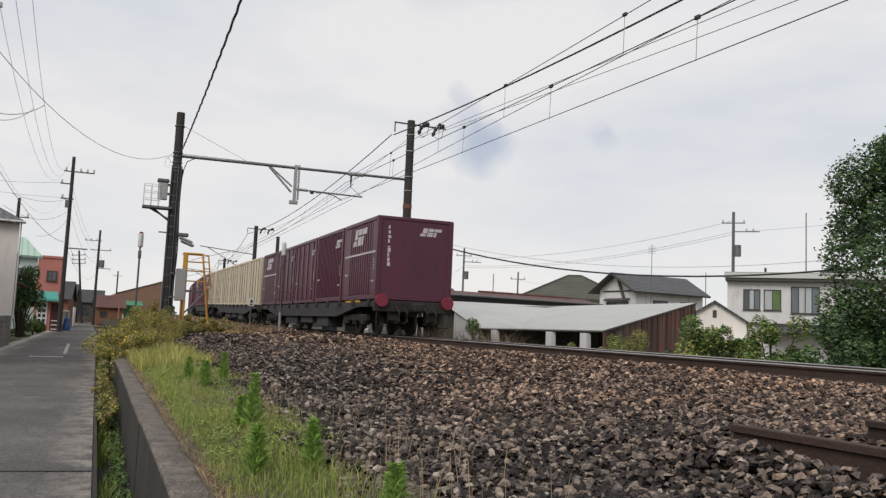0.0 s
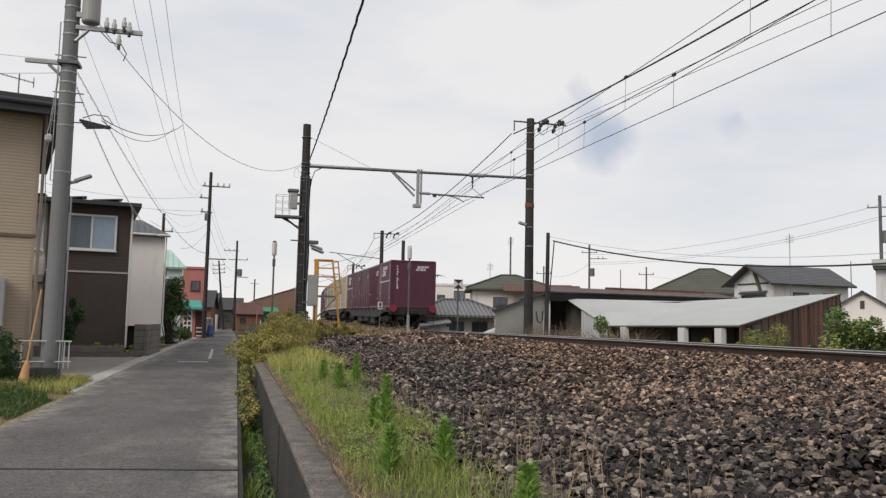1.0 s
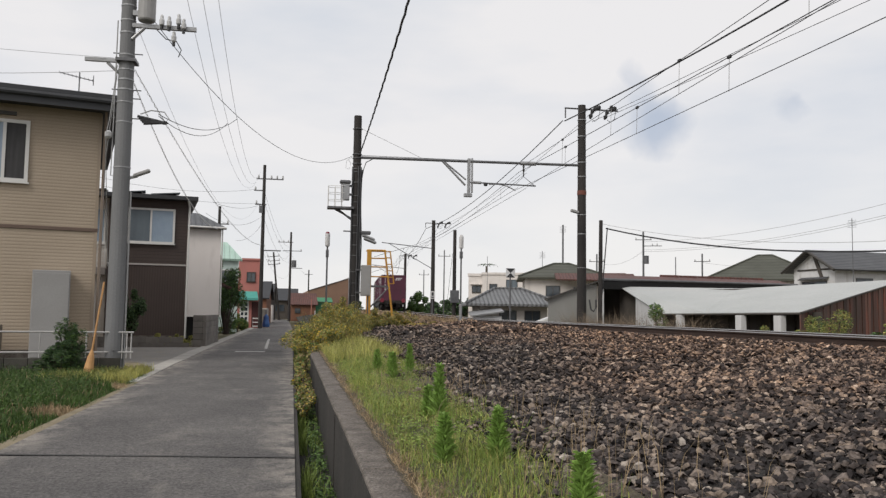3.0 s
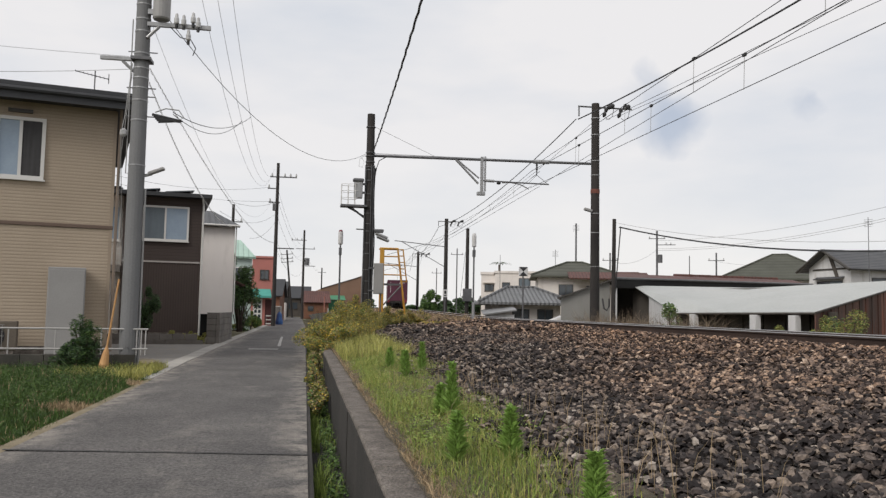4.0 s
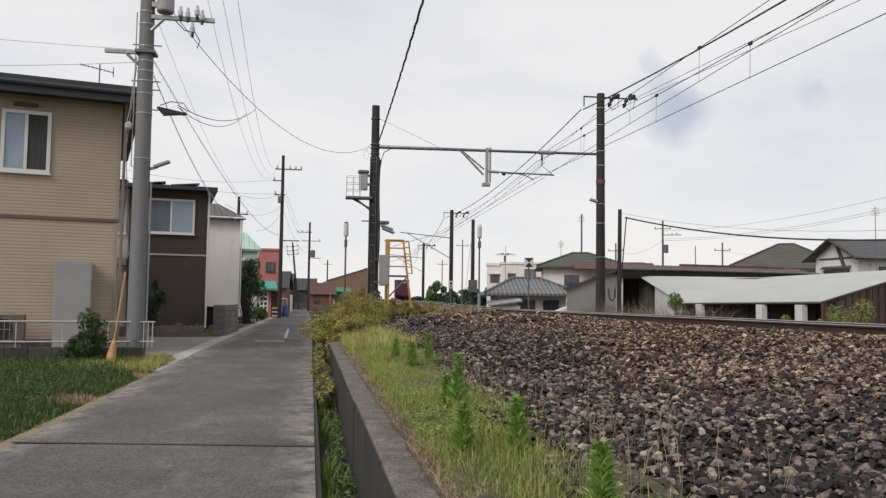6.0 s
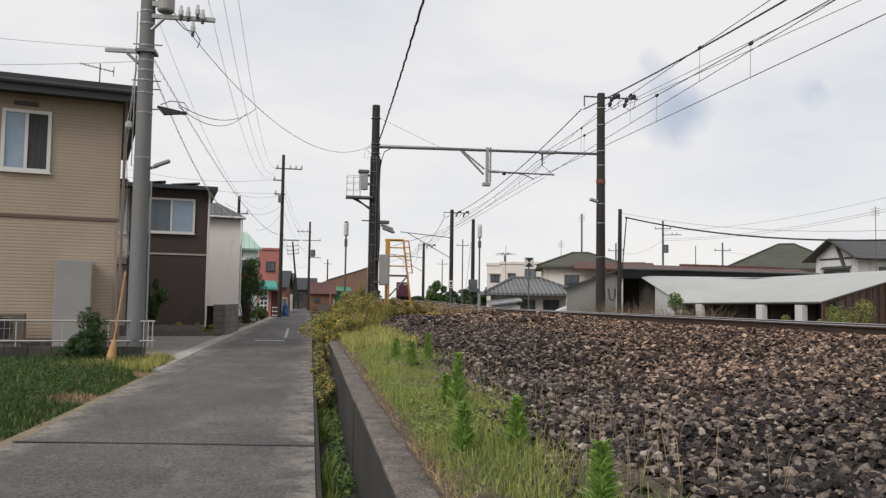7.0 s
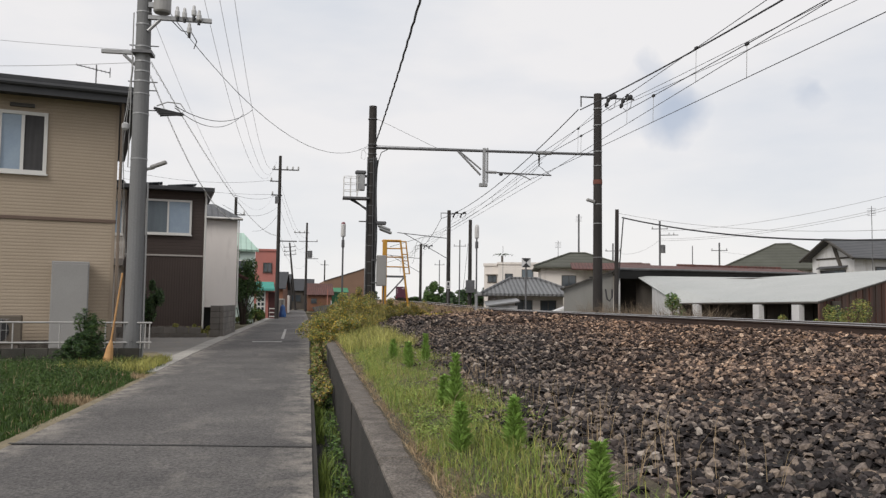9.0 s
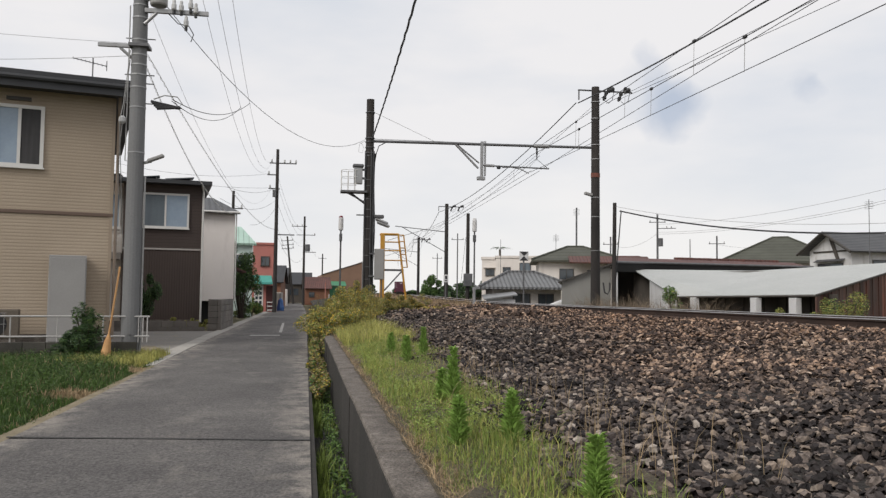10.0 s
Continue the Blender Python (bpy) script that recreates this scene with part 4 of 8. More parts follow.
# ---- the lane's houses ----
BEIGE = banded("beige_board_siding", (0.395, 0.325, 0.25), (0.35, 0.285, 0.217), 0.075, 2, 0.3, 0.85, bump=0.28, stain=0.6, spread=0.14, groove=0.9)
BROWNSIDE = banded("dark_brown_ribbed_siding", (0.068, 0.049, 0.043), (0.058, 0.042, 0.037), 0.09, 0, 0.2, 0.7, bump=0.35, stain=0.5)
BROWNBOARD = banded("dark_brown_board_siding", (0.064, 0.047, 0.042), (0.056, 0.041, 0.036), 0.12, 2, 0.12, 0.7, bump=0.3, stain=0.5)
WHITEWALL = surf("off_white_render", (0.70, 0.655, 0.615), (0.62, 0.575, 0.54), 0.85, 0, 50, 0.6, 0.15, 0.06, streak=0.3, dirt=(0.54, 0.5, 0.46))
PALEWALL = surf("pale_pinkish_render", (0.84, 0.79, 0.76), (0.76, 0.71, 0.68), 0.85, 0, 50, 0.6, 0.15, 0.06, streak=0.3, dirt=(0.68, 0.63, 0.6))
COOLWHITE = surf("white_painted_wall", (0.62, 0.615, 0.615), (0.53, 0.525, 0.525), 0.8, 0, 50, 0.7, 0.1, 0.06, streak=0.3, dirt=(0.42, 0.41, 0.39))
PINKWALL = surf("salmon_pink_render", (0.45, 0.17, 0.145), (0.38, 0.15, 0.13), 0.85, 0, 40, 0.7, 0.1, 0.08, streak=0.4)
MINTWALL = surf("pale_mint_wall", (0.44, 0.52, 0.49), (0.38, 0.46, 0.43), 0.8, 0, 40, 0.8, 0.1, 0.06)
MINTROOF = banded("mint_green_sheet_roof", (0.40, 0.55, 0.47), (0.34, 0.48, 0.41), 0.3, 0, 0.15, 0.55, 0.1, bump=0.4)
TEAL = surf("teal_awning", (0.09, 0.36, 0.31), (0.07, 0.29, 0.25), 0.6, 0, 30, 1, 0.05, 0.08)
ROOFDARK = surf("dark_slate_roof", (0.045, 0.047, 0.052), (0.035, 0.036, 0.04), 0.6, 0.1, 40, 1.5, 0.15, 0.12)
ROOFGREY = banded("grey_clay_tiles", (0.085, 0.087, 0.092), (0.06, 0.062, 0.067), 0.27, 0, 0.3, 0.55, bump=0.8, stain=0.9, spread=0.12)
ROOFPALE = banded("pale_grey_clay_tiles", (0.17, 0.172, 0.176), (0.12, 0.122, 0.126), 0.27, 0, 0.3, 0.5, bump=0.9, stain=0.9, spread=0.12, groove=0.5)
ROOFGREEN = banded("mossy_grey_roof", (0.085, 0.088, 0.07), (0.065, 0.066, 0.052), 0.3, 2, 0.2, 0.75, bump=0.5, stain=0.7, spread=0.12)
ROOFRED = banded("dull_red_tiles", (0.13, 0.055, 0.046), (0.085, 0.042, 0.036), 0.27, 0, 0.3, 0.7, bump=0.7, stain=0.8, spread=0.12)
SASH = plain("white_sash", (0.62, 0.61, 0.59), 0.45)
BRONZE = plain("dark_bronze_sash", (0.05, 0.045, 0.04), 0.45)
GLASS = plain("window_glass", (0.035, 0.045, 0.055), 0.06, 0.0, 0.9)
BLUEBLIND = surf("pale_blue_blind", (0.30, 0.37, 0.45), (0.24, 0.31, 0.40), 0.35, 0, 20, 1.5, 0, 0.05)
CURTAIN = surf("white_curtain", (0.42, 0.44, 0.45), (0.33, 0.35, 0.37), 0.8, 0, 20, 4, 0.1, 0.06, streak=0.15)
GREYCURTAIN = surf("grey_blue_curtain", (0.13, 0.16, 0.185), (0.1, 0.12, 0.14), 0.5, 0, 20, 3, 0.1, 0.06, streak=0.15)
DARKCURTAIN = surf("dark_drape", (0.035, 0.034, 0.036), (0.06, 0.058, 0.06), 0.8, 0, 8, 9, 0.1, 0.08, streak=0.05)
GREENBLIND = surf("green_blind", (0.11, 0.17, 0.065), (0.085, 0.14, 0.05), 0.8, 0, 20, 3, 0.1, 0.08)
WOOD = surf("pale_bamboo_wood", (0.48, 0.28, 0.12), (0.38, 0.2, 0.08), 0.7, 0, 30, 6, 0.1, 0.12)
# Near-black colour that stands in for shade in openings and under eaves.
DEEPSHADE = plain("deep_shade", (0.012, 0.012, 0.012), 0.9)
RUSTWALL = surf("rust_stained_boards", (0.12, 0.055, 0.04), (0.065, 0.045, 0.038), 0.85, 0.05, 30, 1.6, 0.2, 0.25, streak=0.15, each=0.6, dirt=(0.18, 0.05, 0.03))
OLDWOOD = surf("weathered_grey_boards", (0.075, 0.065, 0.055), (0.05, 0.044, 0.04), 0.9, 0, 30, 2, 0.2, 0.2, streak=0.1, each=0.25)
# Boards darkened to near-black: shade inside the open shed, as colour.
DIMBOARDS = surf("shaded_interior_boards", (0.03, 0.026, 0.024), (0.018, 0.016, 0.015), 0.95, 0, 30, 2, 0.2, 0.2, streak=0.15)
ZINCROOF = banded("pale_corrugated_sheet", (0.49, 0.50, 0.485), (0.43, 0.445, 0.43), 0.076, 1, 0.4, 0.55, 0.05, bump=0.25, stain=0.4, spread=0.03)
BLUETARP = surf("blue_sheet", (0.05, 0.15, 0.38), (0.04, 0.10, 0.28), 0.5, 0, 10, 4, 0.3, 0.1)
GREENSHED = surf("green_painted_sheet", (0.05, 0.22, 0.11), (0.04, 0.17, 0.09), 0.6, 0, 30, 1, 0.1, 0.1)
TERRA = surf("brown_cladding", (0.23, 0.14, 0.095), (0.19, 0.115, 0.08), 0.8, 0, 30, 0.5, 0.1, 0.08)
BARK_PALM = surf("palm_bark", (0.12, 0.1, 0.08), (0.08, 0.066, 0.055), 0.9, 0, 30, 3, 0.4, 0.2)
FROND = surf("palm_frond", (0.07, 0.1, 0.05), (0.05, 0.075, 0.04), 0.6, 0, 30, 2, 0, 0.15)
REDWOOD = surf("reddish_timber_wall", (0.19, 0.085, 0.05), (0.14, 0.07, 0.045), 0.85, 0, 30, 1, 0.1, 0.12)


def window(parent, x0, x1, z0, z1, frame_mat=SASH, panes=(GLASS, GLASS), y=0.0, deep=0.06, bar=0.055, m=None, sill=True):
    """A sliding window on a wall that faces -y at that y: frame, panes and sill."""
    f = Mesh()
    f.box(x0, y - deep, z0, x0 + bar, y + 0.02, z1)
    f.box(x1 - bar, y - deep, z0, x1, y + 0.02, z1)
    f.box(x0 + bar, y - deep, z0, x1 - bar, y + 0.02, z0 + bar)
    f.box(x0 + bar, y - deep, z1 - bar, x1 - bar, y + 0.02, z1)
    n = len(panes)
    step = (x1 - x0 - 2 * bar) / n
    for k in range(1, n):
        c = x0 + bar + step * k
        f.box(c - bar * 0.45, y - deep * 0.8, z0 + bar, c + bar * 0.45, y + 0.01, z1 - bar)
    fr = part("window_frame", f, frame_mat, parent, m=m)
    for k, mat in enumerate(panes):
        a = x0 + bar + step * k
        part("pane", Mesh().box(a, y - deep * (0.35 + 0.12 * (k % 2)), z0 + bar, a + step, y + 0.004, z1 - bar), mat, fr)
    if sill:
        part("sill", Mesh().box(x0 - 0.03, y - deep - 0.03, z0 - 0.035, x1 + 0.03, y + 0.01, z0 - 0.002), frame_mat, fr)
    return fr


def beige_house():
    t = thing("house", pose(-4.47, 20.0, 0, 0, 0, 14), "two-storey beige board-clad house with a dark flat roof edge", "house")
    w, d = 9.5, 8.0
    part("wall", Mesh().box(-w, 0, 0.1, 0, d, 5.8), BEIGE, t, "beige wall with fine horizontal boards")
    part("plinth", Mesh().box(-w + 0.01, -0.012, -0.1, 0.012, d, 0.32), CONCRETE, t)
    part("belt", Mesh().box(-w, -0.03, 3.0, 0.03, d, 3.08, ch=0.008), plain("brown_belt", (0.13, 0.09, 0.07), 0.6), t, "narrow brown belt between the storeys")
    roof = part("roof", Mesh().raw([(-w - 0.5, -0.55, 5.78), (0.45, -0.55, 5.78), (0.45, d + 0.5, 5.78), (-w - 0.5, d + 0.5, 5.78),
                                    (-w - 0.5, -0.55, 6.08), (0.45, -0.55, 6.08), (0.45, d + 0.5, 7.1), (-w - 0.5, d + 0.5, 7.1)],
                                   [(0, 1, 2, 3), (4, 5, 6, 7), (0, 1, 5, 4), (1, 2, 6, 5), (2, 3, 7, 6), (3, 0, 4, 7)]), ROOFDARK, t, "dark roof with deep eaves")
    part("gutter", Mesh().rod((-w - 0.5, -0.60, 5.93), (0.45, -0.60, 5.93), 0.06), ROOFDARK, roof)
    part("fascia", Mesh().box(-w - 0.5, -0.57, 5.72, 0.45, -0.53, 6.1), ROOFDARK, roof)
    window(t, -2.47, -1.47, 4.03, 5.42, SASH, (BLUEBLIND, DARKCURTAIN), bar=0.075)
    part("hood", Mesh().box(-2.25, -0.06, 5.52, -1.75, 0.01, 5.6), BRONZE, t)
    part("downpipe", Mesh().path([(0.09, -0.3, 5.75), (0.09, -0.06, 5.3), (0.09, -0.06, 0.2)], 0.035), plain("brown_pipe", (0.19, 0.15, 0.12), 0.5), t, "brown downpipe")
    part("corner_trim", Mesh().box(-0.05, -0.022, 0.35, 0.02, 0.05, 5.75), plain("taupe_trim", (0.31, 0.25, 0.19), 0.6), t)
    c = thing("storage_cabinet", t.matrix_basis @ pose(-0.87, -0.36, 0.12), "tall plain grey steel cabinet against the beige house", "cabinet")
    part("body", Mesh().box(-0.38, -0.22, 0, 0.38, 0.33, 1.95, ch=0.012), BOXGREY, c)
    part("door", Mesh().box(-0.355, -0.236, 0.06, 0.355, -0.222, 1.89, ch=0.004), BOXGREY, c)
    a = thing("air_conditioner", t.matrix_basis @ pose(-2.2, -0.5, 0.2), "beige outdoor air conditioner unit with a round grille", "air conditioner")
    part("case", Mesh().box(-0.42, -0.16, 0.05, 0.42, 0.16, 0.68, ch=0.02), surf("beige_case", (0.13, 0.108, 0.085)), a)
    part("grille", Mesh().lathe((-0.08, -0.162, 0.36), [(0, 0.27), (0.012, 0.26)], 20, axis=(0, -1, 0)), RUBBER, a)
    g = Mesh()
    for k in range(5):
        g.box(-0.29 + 0.105 * k, -0.19, 0.12, -0.28 + 0.105 * k, -0.18, 0.6)
    for z in (0.12, 0.36, 0.595):
        g.box(-0.33, -0.192, z, 0.18, -0.182, z + 0.01)
    part("guard", g, BOXGREY, a)
    part("foot_block", Mesh().box(-0.36, -0.15, -0.3, 0.36, 0.15, 0.05), CONCRETE, a)


def garden_fence():
    """A low block wall with a white rail, in front of the beige house."""
    t = thing("garden_fence", pose(-3.0, 16.75, 0, 0, 0, 8), "white tubular rail fence on a low concrete block wall", "fence")
    for k in range(22):
        for r in range(2):
            x1 = -0.4 * k - (0.2 if r else 0)
            part("block", Mesh().box(x1 - 0.39, 0, -0.08 + 0.2 * r, x1, 0.12, 0.115 + 0.2 * r, ch=0.006), MOSSBLOCK, t)
    tube = surf("dull_white_tube", (0.42, 0.41, 0.40), (0.34, 0.33, 0.32), 0.5, 0.1, 30, 3, 0, 0.1)
    for z in (0.42, 0.80):
        part("rail", Mesh().rod((-9, 0.06, z), (0.02, 0.06, z), 0.017), tube, t)
    for k in range(11):
        part("post", Mesh().rod((-0.02 - 0.8 * k, 0.06, 0.3), (-0.02 - 0.8 * k, 0.06, 0.8), 0.013), tube, t)
    part("post", Mesh().rod((-0.10, 0.06, 0.3), (-0.10, 0.06, 0.8), 0.012), tube, t)
    part("post", Mesh().rod((-0.18, 0.06, 0.3), (-0.18, 0.06, 0.8), 0.012), tube, t)
    b = thing("broom", pose(-3.56, 15.75, 0.0, -5, 6, 0), "long bamboo broom leaning upright by the fence", "broom")
    part("handle", Mesh().rod((0, 0, 0.45), (0, 0, 1.75), 0.018), WOOD, b)
    part("bristles", Mesh().lathe((0, 0, 0.03), [(0, 0.075), (0.15, 0.085), (0.35, 0.06), (0.48, 0.022)], 12), WOOD, b)


def brown_house():
    t = thing("house", pose(-3.9, 31.8, 0, 0, 0, 9.5), "two-storey dark brown clad house with solar panels", "house")
    w, d = 2.75, 4.0
    part("wall", Mesh().box(-w, 0, 0.1, 0, d, 2.86), BROWNSIDE, t, "dark brown ribbed lower wall")
    part("wall", Mesh().box(-w, 0.01, 2.92, 0, d, 5.3), BROWNBOARD, t, "dark brown boarded upper wall")
    part("belt", Mesh().box(-w, -0.03, 2.86, 0.02, d, 2.92), plain("pale_belt", (0.4, 0.37, 0.35), 0.5), t)
    part("plinth", Mesh().box(-w, -0.015, -0.1, 0.015, d, 0.3), CONCRETE, t)
    roof = part("roof", Mesh().raw([(-w - 3.5, -0.45, 5.28), (0.32, -0.45, 5.28), (0.32, d, 5.28), (-w - 3.5, d, 5.28), (-w - 3.5, -0.45, 5.42), (0.32, -0.45, 5.42), (0.32, d, 6.0), (-w - 3.5, d, 6.0)],
                                   [(0, 1, 2, 3), (4, 5, 6, 7), (0, 1, 5, 4), (1, 2, 6, 5), (2, 3, 7, 6), (3, 0, 4, 7)]), ROOFDARK, t)
    for x in (-3.3, -1.95, -0.72):
        p = part("solar_panel", Mesh().raw([(x - 0.62, 0.4, 5.52), (x + 0.42, 0.4, 5.62), (x + 0.42, 2.2, 5.78), (x - 0.62, 2.2, 5.68), (x - 0.62, 0.4, 5.56), (x + 0.42, 0.4, 5.66), (x + 0.42, 2.2, 5.82), (x - 0.62, 2.2, 5.72)],
                                           [(0, 1, 2, 3), (4, 5, 6, 7), (0, 1, 5, 4), (1, 2, 6, 5), (2, 3, 7, 6), (3, 0, 4, 7)]), GLASS, t, "dark tilted solar panel")
        part("leg", Mesh().rod((x + 0.3, 0.5, 5.4), (x + 0.3, 0.5, 5.64), 0.02), ZINC, p)
    window(t, -2.13, -0.46, 3.66, 4.95, SASH, (GREYCURTAIN, BLUEBLIND), bar=0.07)
    part("downpipe", Mesh().path([(-0.02, -0.25, 5.3), (0.04, -0.07, 5.05), (0.04, -0.07, 0.2)], 0.035), SASH, t, "white downpipe")
    # Balcony wing, pale, with a lattice screen.
    wing = part("balcony_wing", Mesh().box(-w - 3.4, 0.25, 0.1, -w - 0.01, d, 5.28), WHITEWALL, t, "pale recessed wing with a lattice screened balcony")
    window(wing, -w - 1.5, -w - 0.1, 3.6, 4.9, SASH, (BLUEBLIND,), y=0.25)
    sc = Mesh()
    for k in range(9):
        sc.box(-w - 1.6 + 0.19 * k, -0.12, 2.75, -w - 1.58 + 0.19 * k, -0.09, 3.65)
    for k in range(6):
        sc.box(-w - 1.6, -0.13, 2.78 + 0.17 * k, -w - 0.05, -0.11, 2.80 + 0.17 * k)
    part("lattice", sc, SASH, wing)
    part("balcony_floor", Mesh().box(-w - 1.7, -0.2, 2.45, -w - 0.02, 0.25, 2.72, ch=0.02), plain("taupe_band", (0.2, 0.18, 0.165), 0.6), wing)
    sc = Mesh()
    for k in range(14):
        sc.box(-w - 1.35, -0.02, 0.2 + 0.15 * k, -w - 0.5, 0.0, 0.3 + 0.15 * k)
    part("shutter", sc, SASH, wing)
    # Planter wall and tall block wall at the lane.
    lw = thing("block_wall", pose(-3.35, 28.9, 0, 0, 0, 7), "low grey concrete block planter wall", "wall", kind="structure")
    for k in range(11):
        for r in range(2):
            part("block", Mesh().box(-0.4 * k - 0.39 - 0.2 * r, 0, -0.06 + 0.2 * r, -0.4 * k - 0.2 * r, 0.12, 0.135 + 0.2 * r, ch=0.006), BLOCK, lw)
    tw = thing("block_wall", pose(-2.87, 29.4, 0, 0, 0, 0), "tall grey concrete block wall along the lane", "wall", kind="structure")
    for r in range(5):
        part("block", Mesh().box(-0.44, 0, 0.03 + 0.21 * r, -0.13, 0.12, 0.23 + 0.21 * r, ch=0.006), BLOCK, tw)
        for k in range(12):
            part("block", Mesh().box(-0.12, 0.4 * k, 0.03 + 0.21 * r, 0.0, 0.4 * k + 0.39, 0.23 + 0.21 * r, ch=0.006), BLOCK, tw)
    part("footing", Mesh().box(-0.46, -0.02, -0.1, 0.02, 4.85, 0.03), CONCRETE, tw)


def white_house():
    t = thing("house", pose(-3.2, 38.0, 0, 0, 0, 8), "plain off-white two-storey house with a grey tiled roof", "house")
    part("wall", Mesh().box(-6, 0, 0.95, 0, 7, 4.95), PALEWALL, t)
    # A closed near-black box in place of the undercroft's shaded hollow.
    part("garage_opening", Mesh().box(-6, 0.3, 0, -0.1, 7, 0.95), DEEPSHADE, t, "open undercroft as a solid box, its shade a near-black colour")
    part("pier", Mesh().box(-0.12, 0.0, 0, 0.0, 0.3, 0.95), WHITEWALL, t)
    roof = part("roof", Mesh().slab([(-6.3, -0.25, 5.0), (0.2, -0.25, 4.93), (-0.9, 3.2, 5.9), (-6.3, 3.2, 6.0)], 0.10), ROOFGREY, t)
    part("gutter", Mesh().rod((0.2, -0.3, 4.9), (-6.3, -0.3, 4.96), 0.045), SASH, roof)
    part("downpipe", Mesh().rod((0.05, -0.06, 4.85), (0.05, -0.06, 0.95), 0.03), SASH, t)
    part("downpipe", Mesh().rod((-2.0, -0.06, 4.85), (-2.0, -0.06, 0.95), 0.03), WHITEWALL, t)
    part("awning", Mesh().slab([(0.0, 3.0, 2.7), (0.75, 3.0, 2.35), (0.75, 5.5, 2.35), (0.0, 5.5, 2.7)], 0.05), ROOFRED, t, "small red tiled porch roof")


def street_end():
    t = thing("house", pose(-3.0, 49.0, 0, 0, 0, 5), "pale mint house with a mint sheet roof", "house")
    part("wall", Mesh().box(-5, 0, 0, -0.1, 7, 4.2), MINTWALL, t)
    part("roof", Mesh().slab([(-5.2, -0.25, 4.25), (0.1, -0.25, 4.2), (-0.75, 3.5, 5.45), (-5.2, 3.5, 5.5)], 0.12), MINTROOF, t)
    window(t, -1.6, -0.5, 2.9, 3.6, SASH, (GLASS, GLASS))
    t = thing("house", pose(-2.32, 61.5, 0, 0, 0, 2), "salmon pink two-storey shop house with a teal awning", "house")
    part("wall", Mesh().box(-1.55, 0, 0, 0, 6, 4.95), PINKWALL, t)
    part("cornice", Mesh().box(-1.6, -0.08, 4.9, 0.06, 6, 5.05), PINKWALL, t)
    window(t, -0.98, -0.35, 3.35, 4.05, BRONZE, (GLASS, GLASS))
    aw = part("awning", Mesh().raw([(-1.5, 0, 2.65), (-0.2, 0, 2.65), (-0.1, -0.75, 2.15), (-1.6, -0.75, 2.15), (-1.5, 0, 2.05), (-0.2, 0, 2.05), (-0.1, -0.75, 2.0), (-1.6, -0.75, 2.0)],
                                   [(0, 1, 2, 3), (4, 5, 6, 7), (0, 1, 5, 4), (1, 2, 6, 5), (2, 3, 7, 6), (3, 0, 4, 7)]), TEAL, t, "teal sheet awning")
    dr = part("door", Mesh().box(-1.4, -0.04, 0.05, -0.75, 0.0, 1.95), SASH, t, "white door with ten small panes")
    for r in range(5):
        for c in range(2):
            part("pane", Mesh().box(-1.3 + 0.27 * c, -0.055, 0.25 + 0.33 * r, -1.12 + 0.27 * c, -0.03, 0.47 + 0.33 * r), GLASS, dr)
    part("side_opening", Mesh().box(-0.55, -0.02, 0.05, -0.08, 0.02, 1.9), plain("dark_red_inside", (0.06, 0.02, 0.02), 0.8), t)
    st = thing("step_stack", pose(-2.55, 60.9, 0), "small stack of pale steps beside the pink house", "steps")
    for k in range(3):
        part("step", Mesh().box(-0.2, -0.15, 0.12 + 0.28 * k, 0.2, 0.15, 0.18 + 0.28 * k), SASH, st)
    part("frame", Mesh().box(-0.2, -0.12, 0, -0.17, 0.12, 0.8).box(0.17, -0.12, 0, 0.2, 0.12, 0.8), STEEL, st)
    tp = Mesh().lathe((-1.95, 66, 0), [(0, 0.28), (0.25, 0.3), (0.55, 0.22), (0.8, 0.2), (1.0, 0.04)], 9)
    tagged(part("covered_motorbike", tp, BLUETARP), "bundle covered by a blue plastic sheet by the lane", "bundle")
    # Far end: block walls, sheds, small houses.
    for k, (x, y, w, h, mat) in enumerate(((-2.3, 74, 0.5, 1.4, BLOCK), (-2.35, 82, 0.9, 1.5, KERB), (-2.1, 92, 0.6, 1.9, WHITEWALL))):
        tagged(part("boundary_wall", Mesh().box(x - w, y, -0.05, x, y + 6, h, ch=0.02), mat), "pale boundary wall along the lane", "wall", kind="structure")

    def gabled(x, y, w, d, eave, ridge, rot, wall, roofm, label, wins=()):
        t = thing("house", pose(x, y, 0, 0, 0, rot), label, "house", "houses at the far end of the lane")
        part("wall", Mesh().box(-w / 2, 0, -0.1, w / 2, d, eave), wall, t)
        part("gable", Mesh().raw([(-w / 2, 0, eave), (w / 2, 0, eave), (w / 2, d, eave), (-w / 2, d, eave), (-w / 2, d / 2, ridge - 0.05), (w / 2, d / 2, ridge - 0.05)], [(0, 1, 5, 4), (2, 3, 4, 5), (0, 3, 4), (1, 2, 5), (0, 1, 2, 3)]), wall, t)
        r = Mesh().slab([(-w / 2 - 0.3, -0.4, eave - 0.08), (w / 2 + 0.3, -0.4, eave - 0.08), (w / 2 + 0.3, d / 2, ridge), (-w / 2 - 0.3, d / 2, ridge)], 0.1)
        part("roof", r, roofm, t)
        part("roof", Mesh().slab([(w / 2 + 0.3, d + 0.4, eave - 0.08), (-w / 2 - 0.3, d + 0.4, eave - 0.08), (-w / 2 - 0.3, d / 2, ridge), (w / 2 + 0.3, d / 2, ridge)], 0.1), roofm, t)
        for x0, x1, z0, z1 in wins:
            window(t, x0, x1, z0, z1, BRONZE, (GLASS, GLASS))
        return t

    gabled(-4.2, 84, 3.4, 6, 2.6, 4.3, -3, REDWOOD, ROOFDARK, "low dark house behind a boundary wall", ((0.3, 1.3, 1.2, 2.0),))
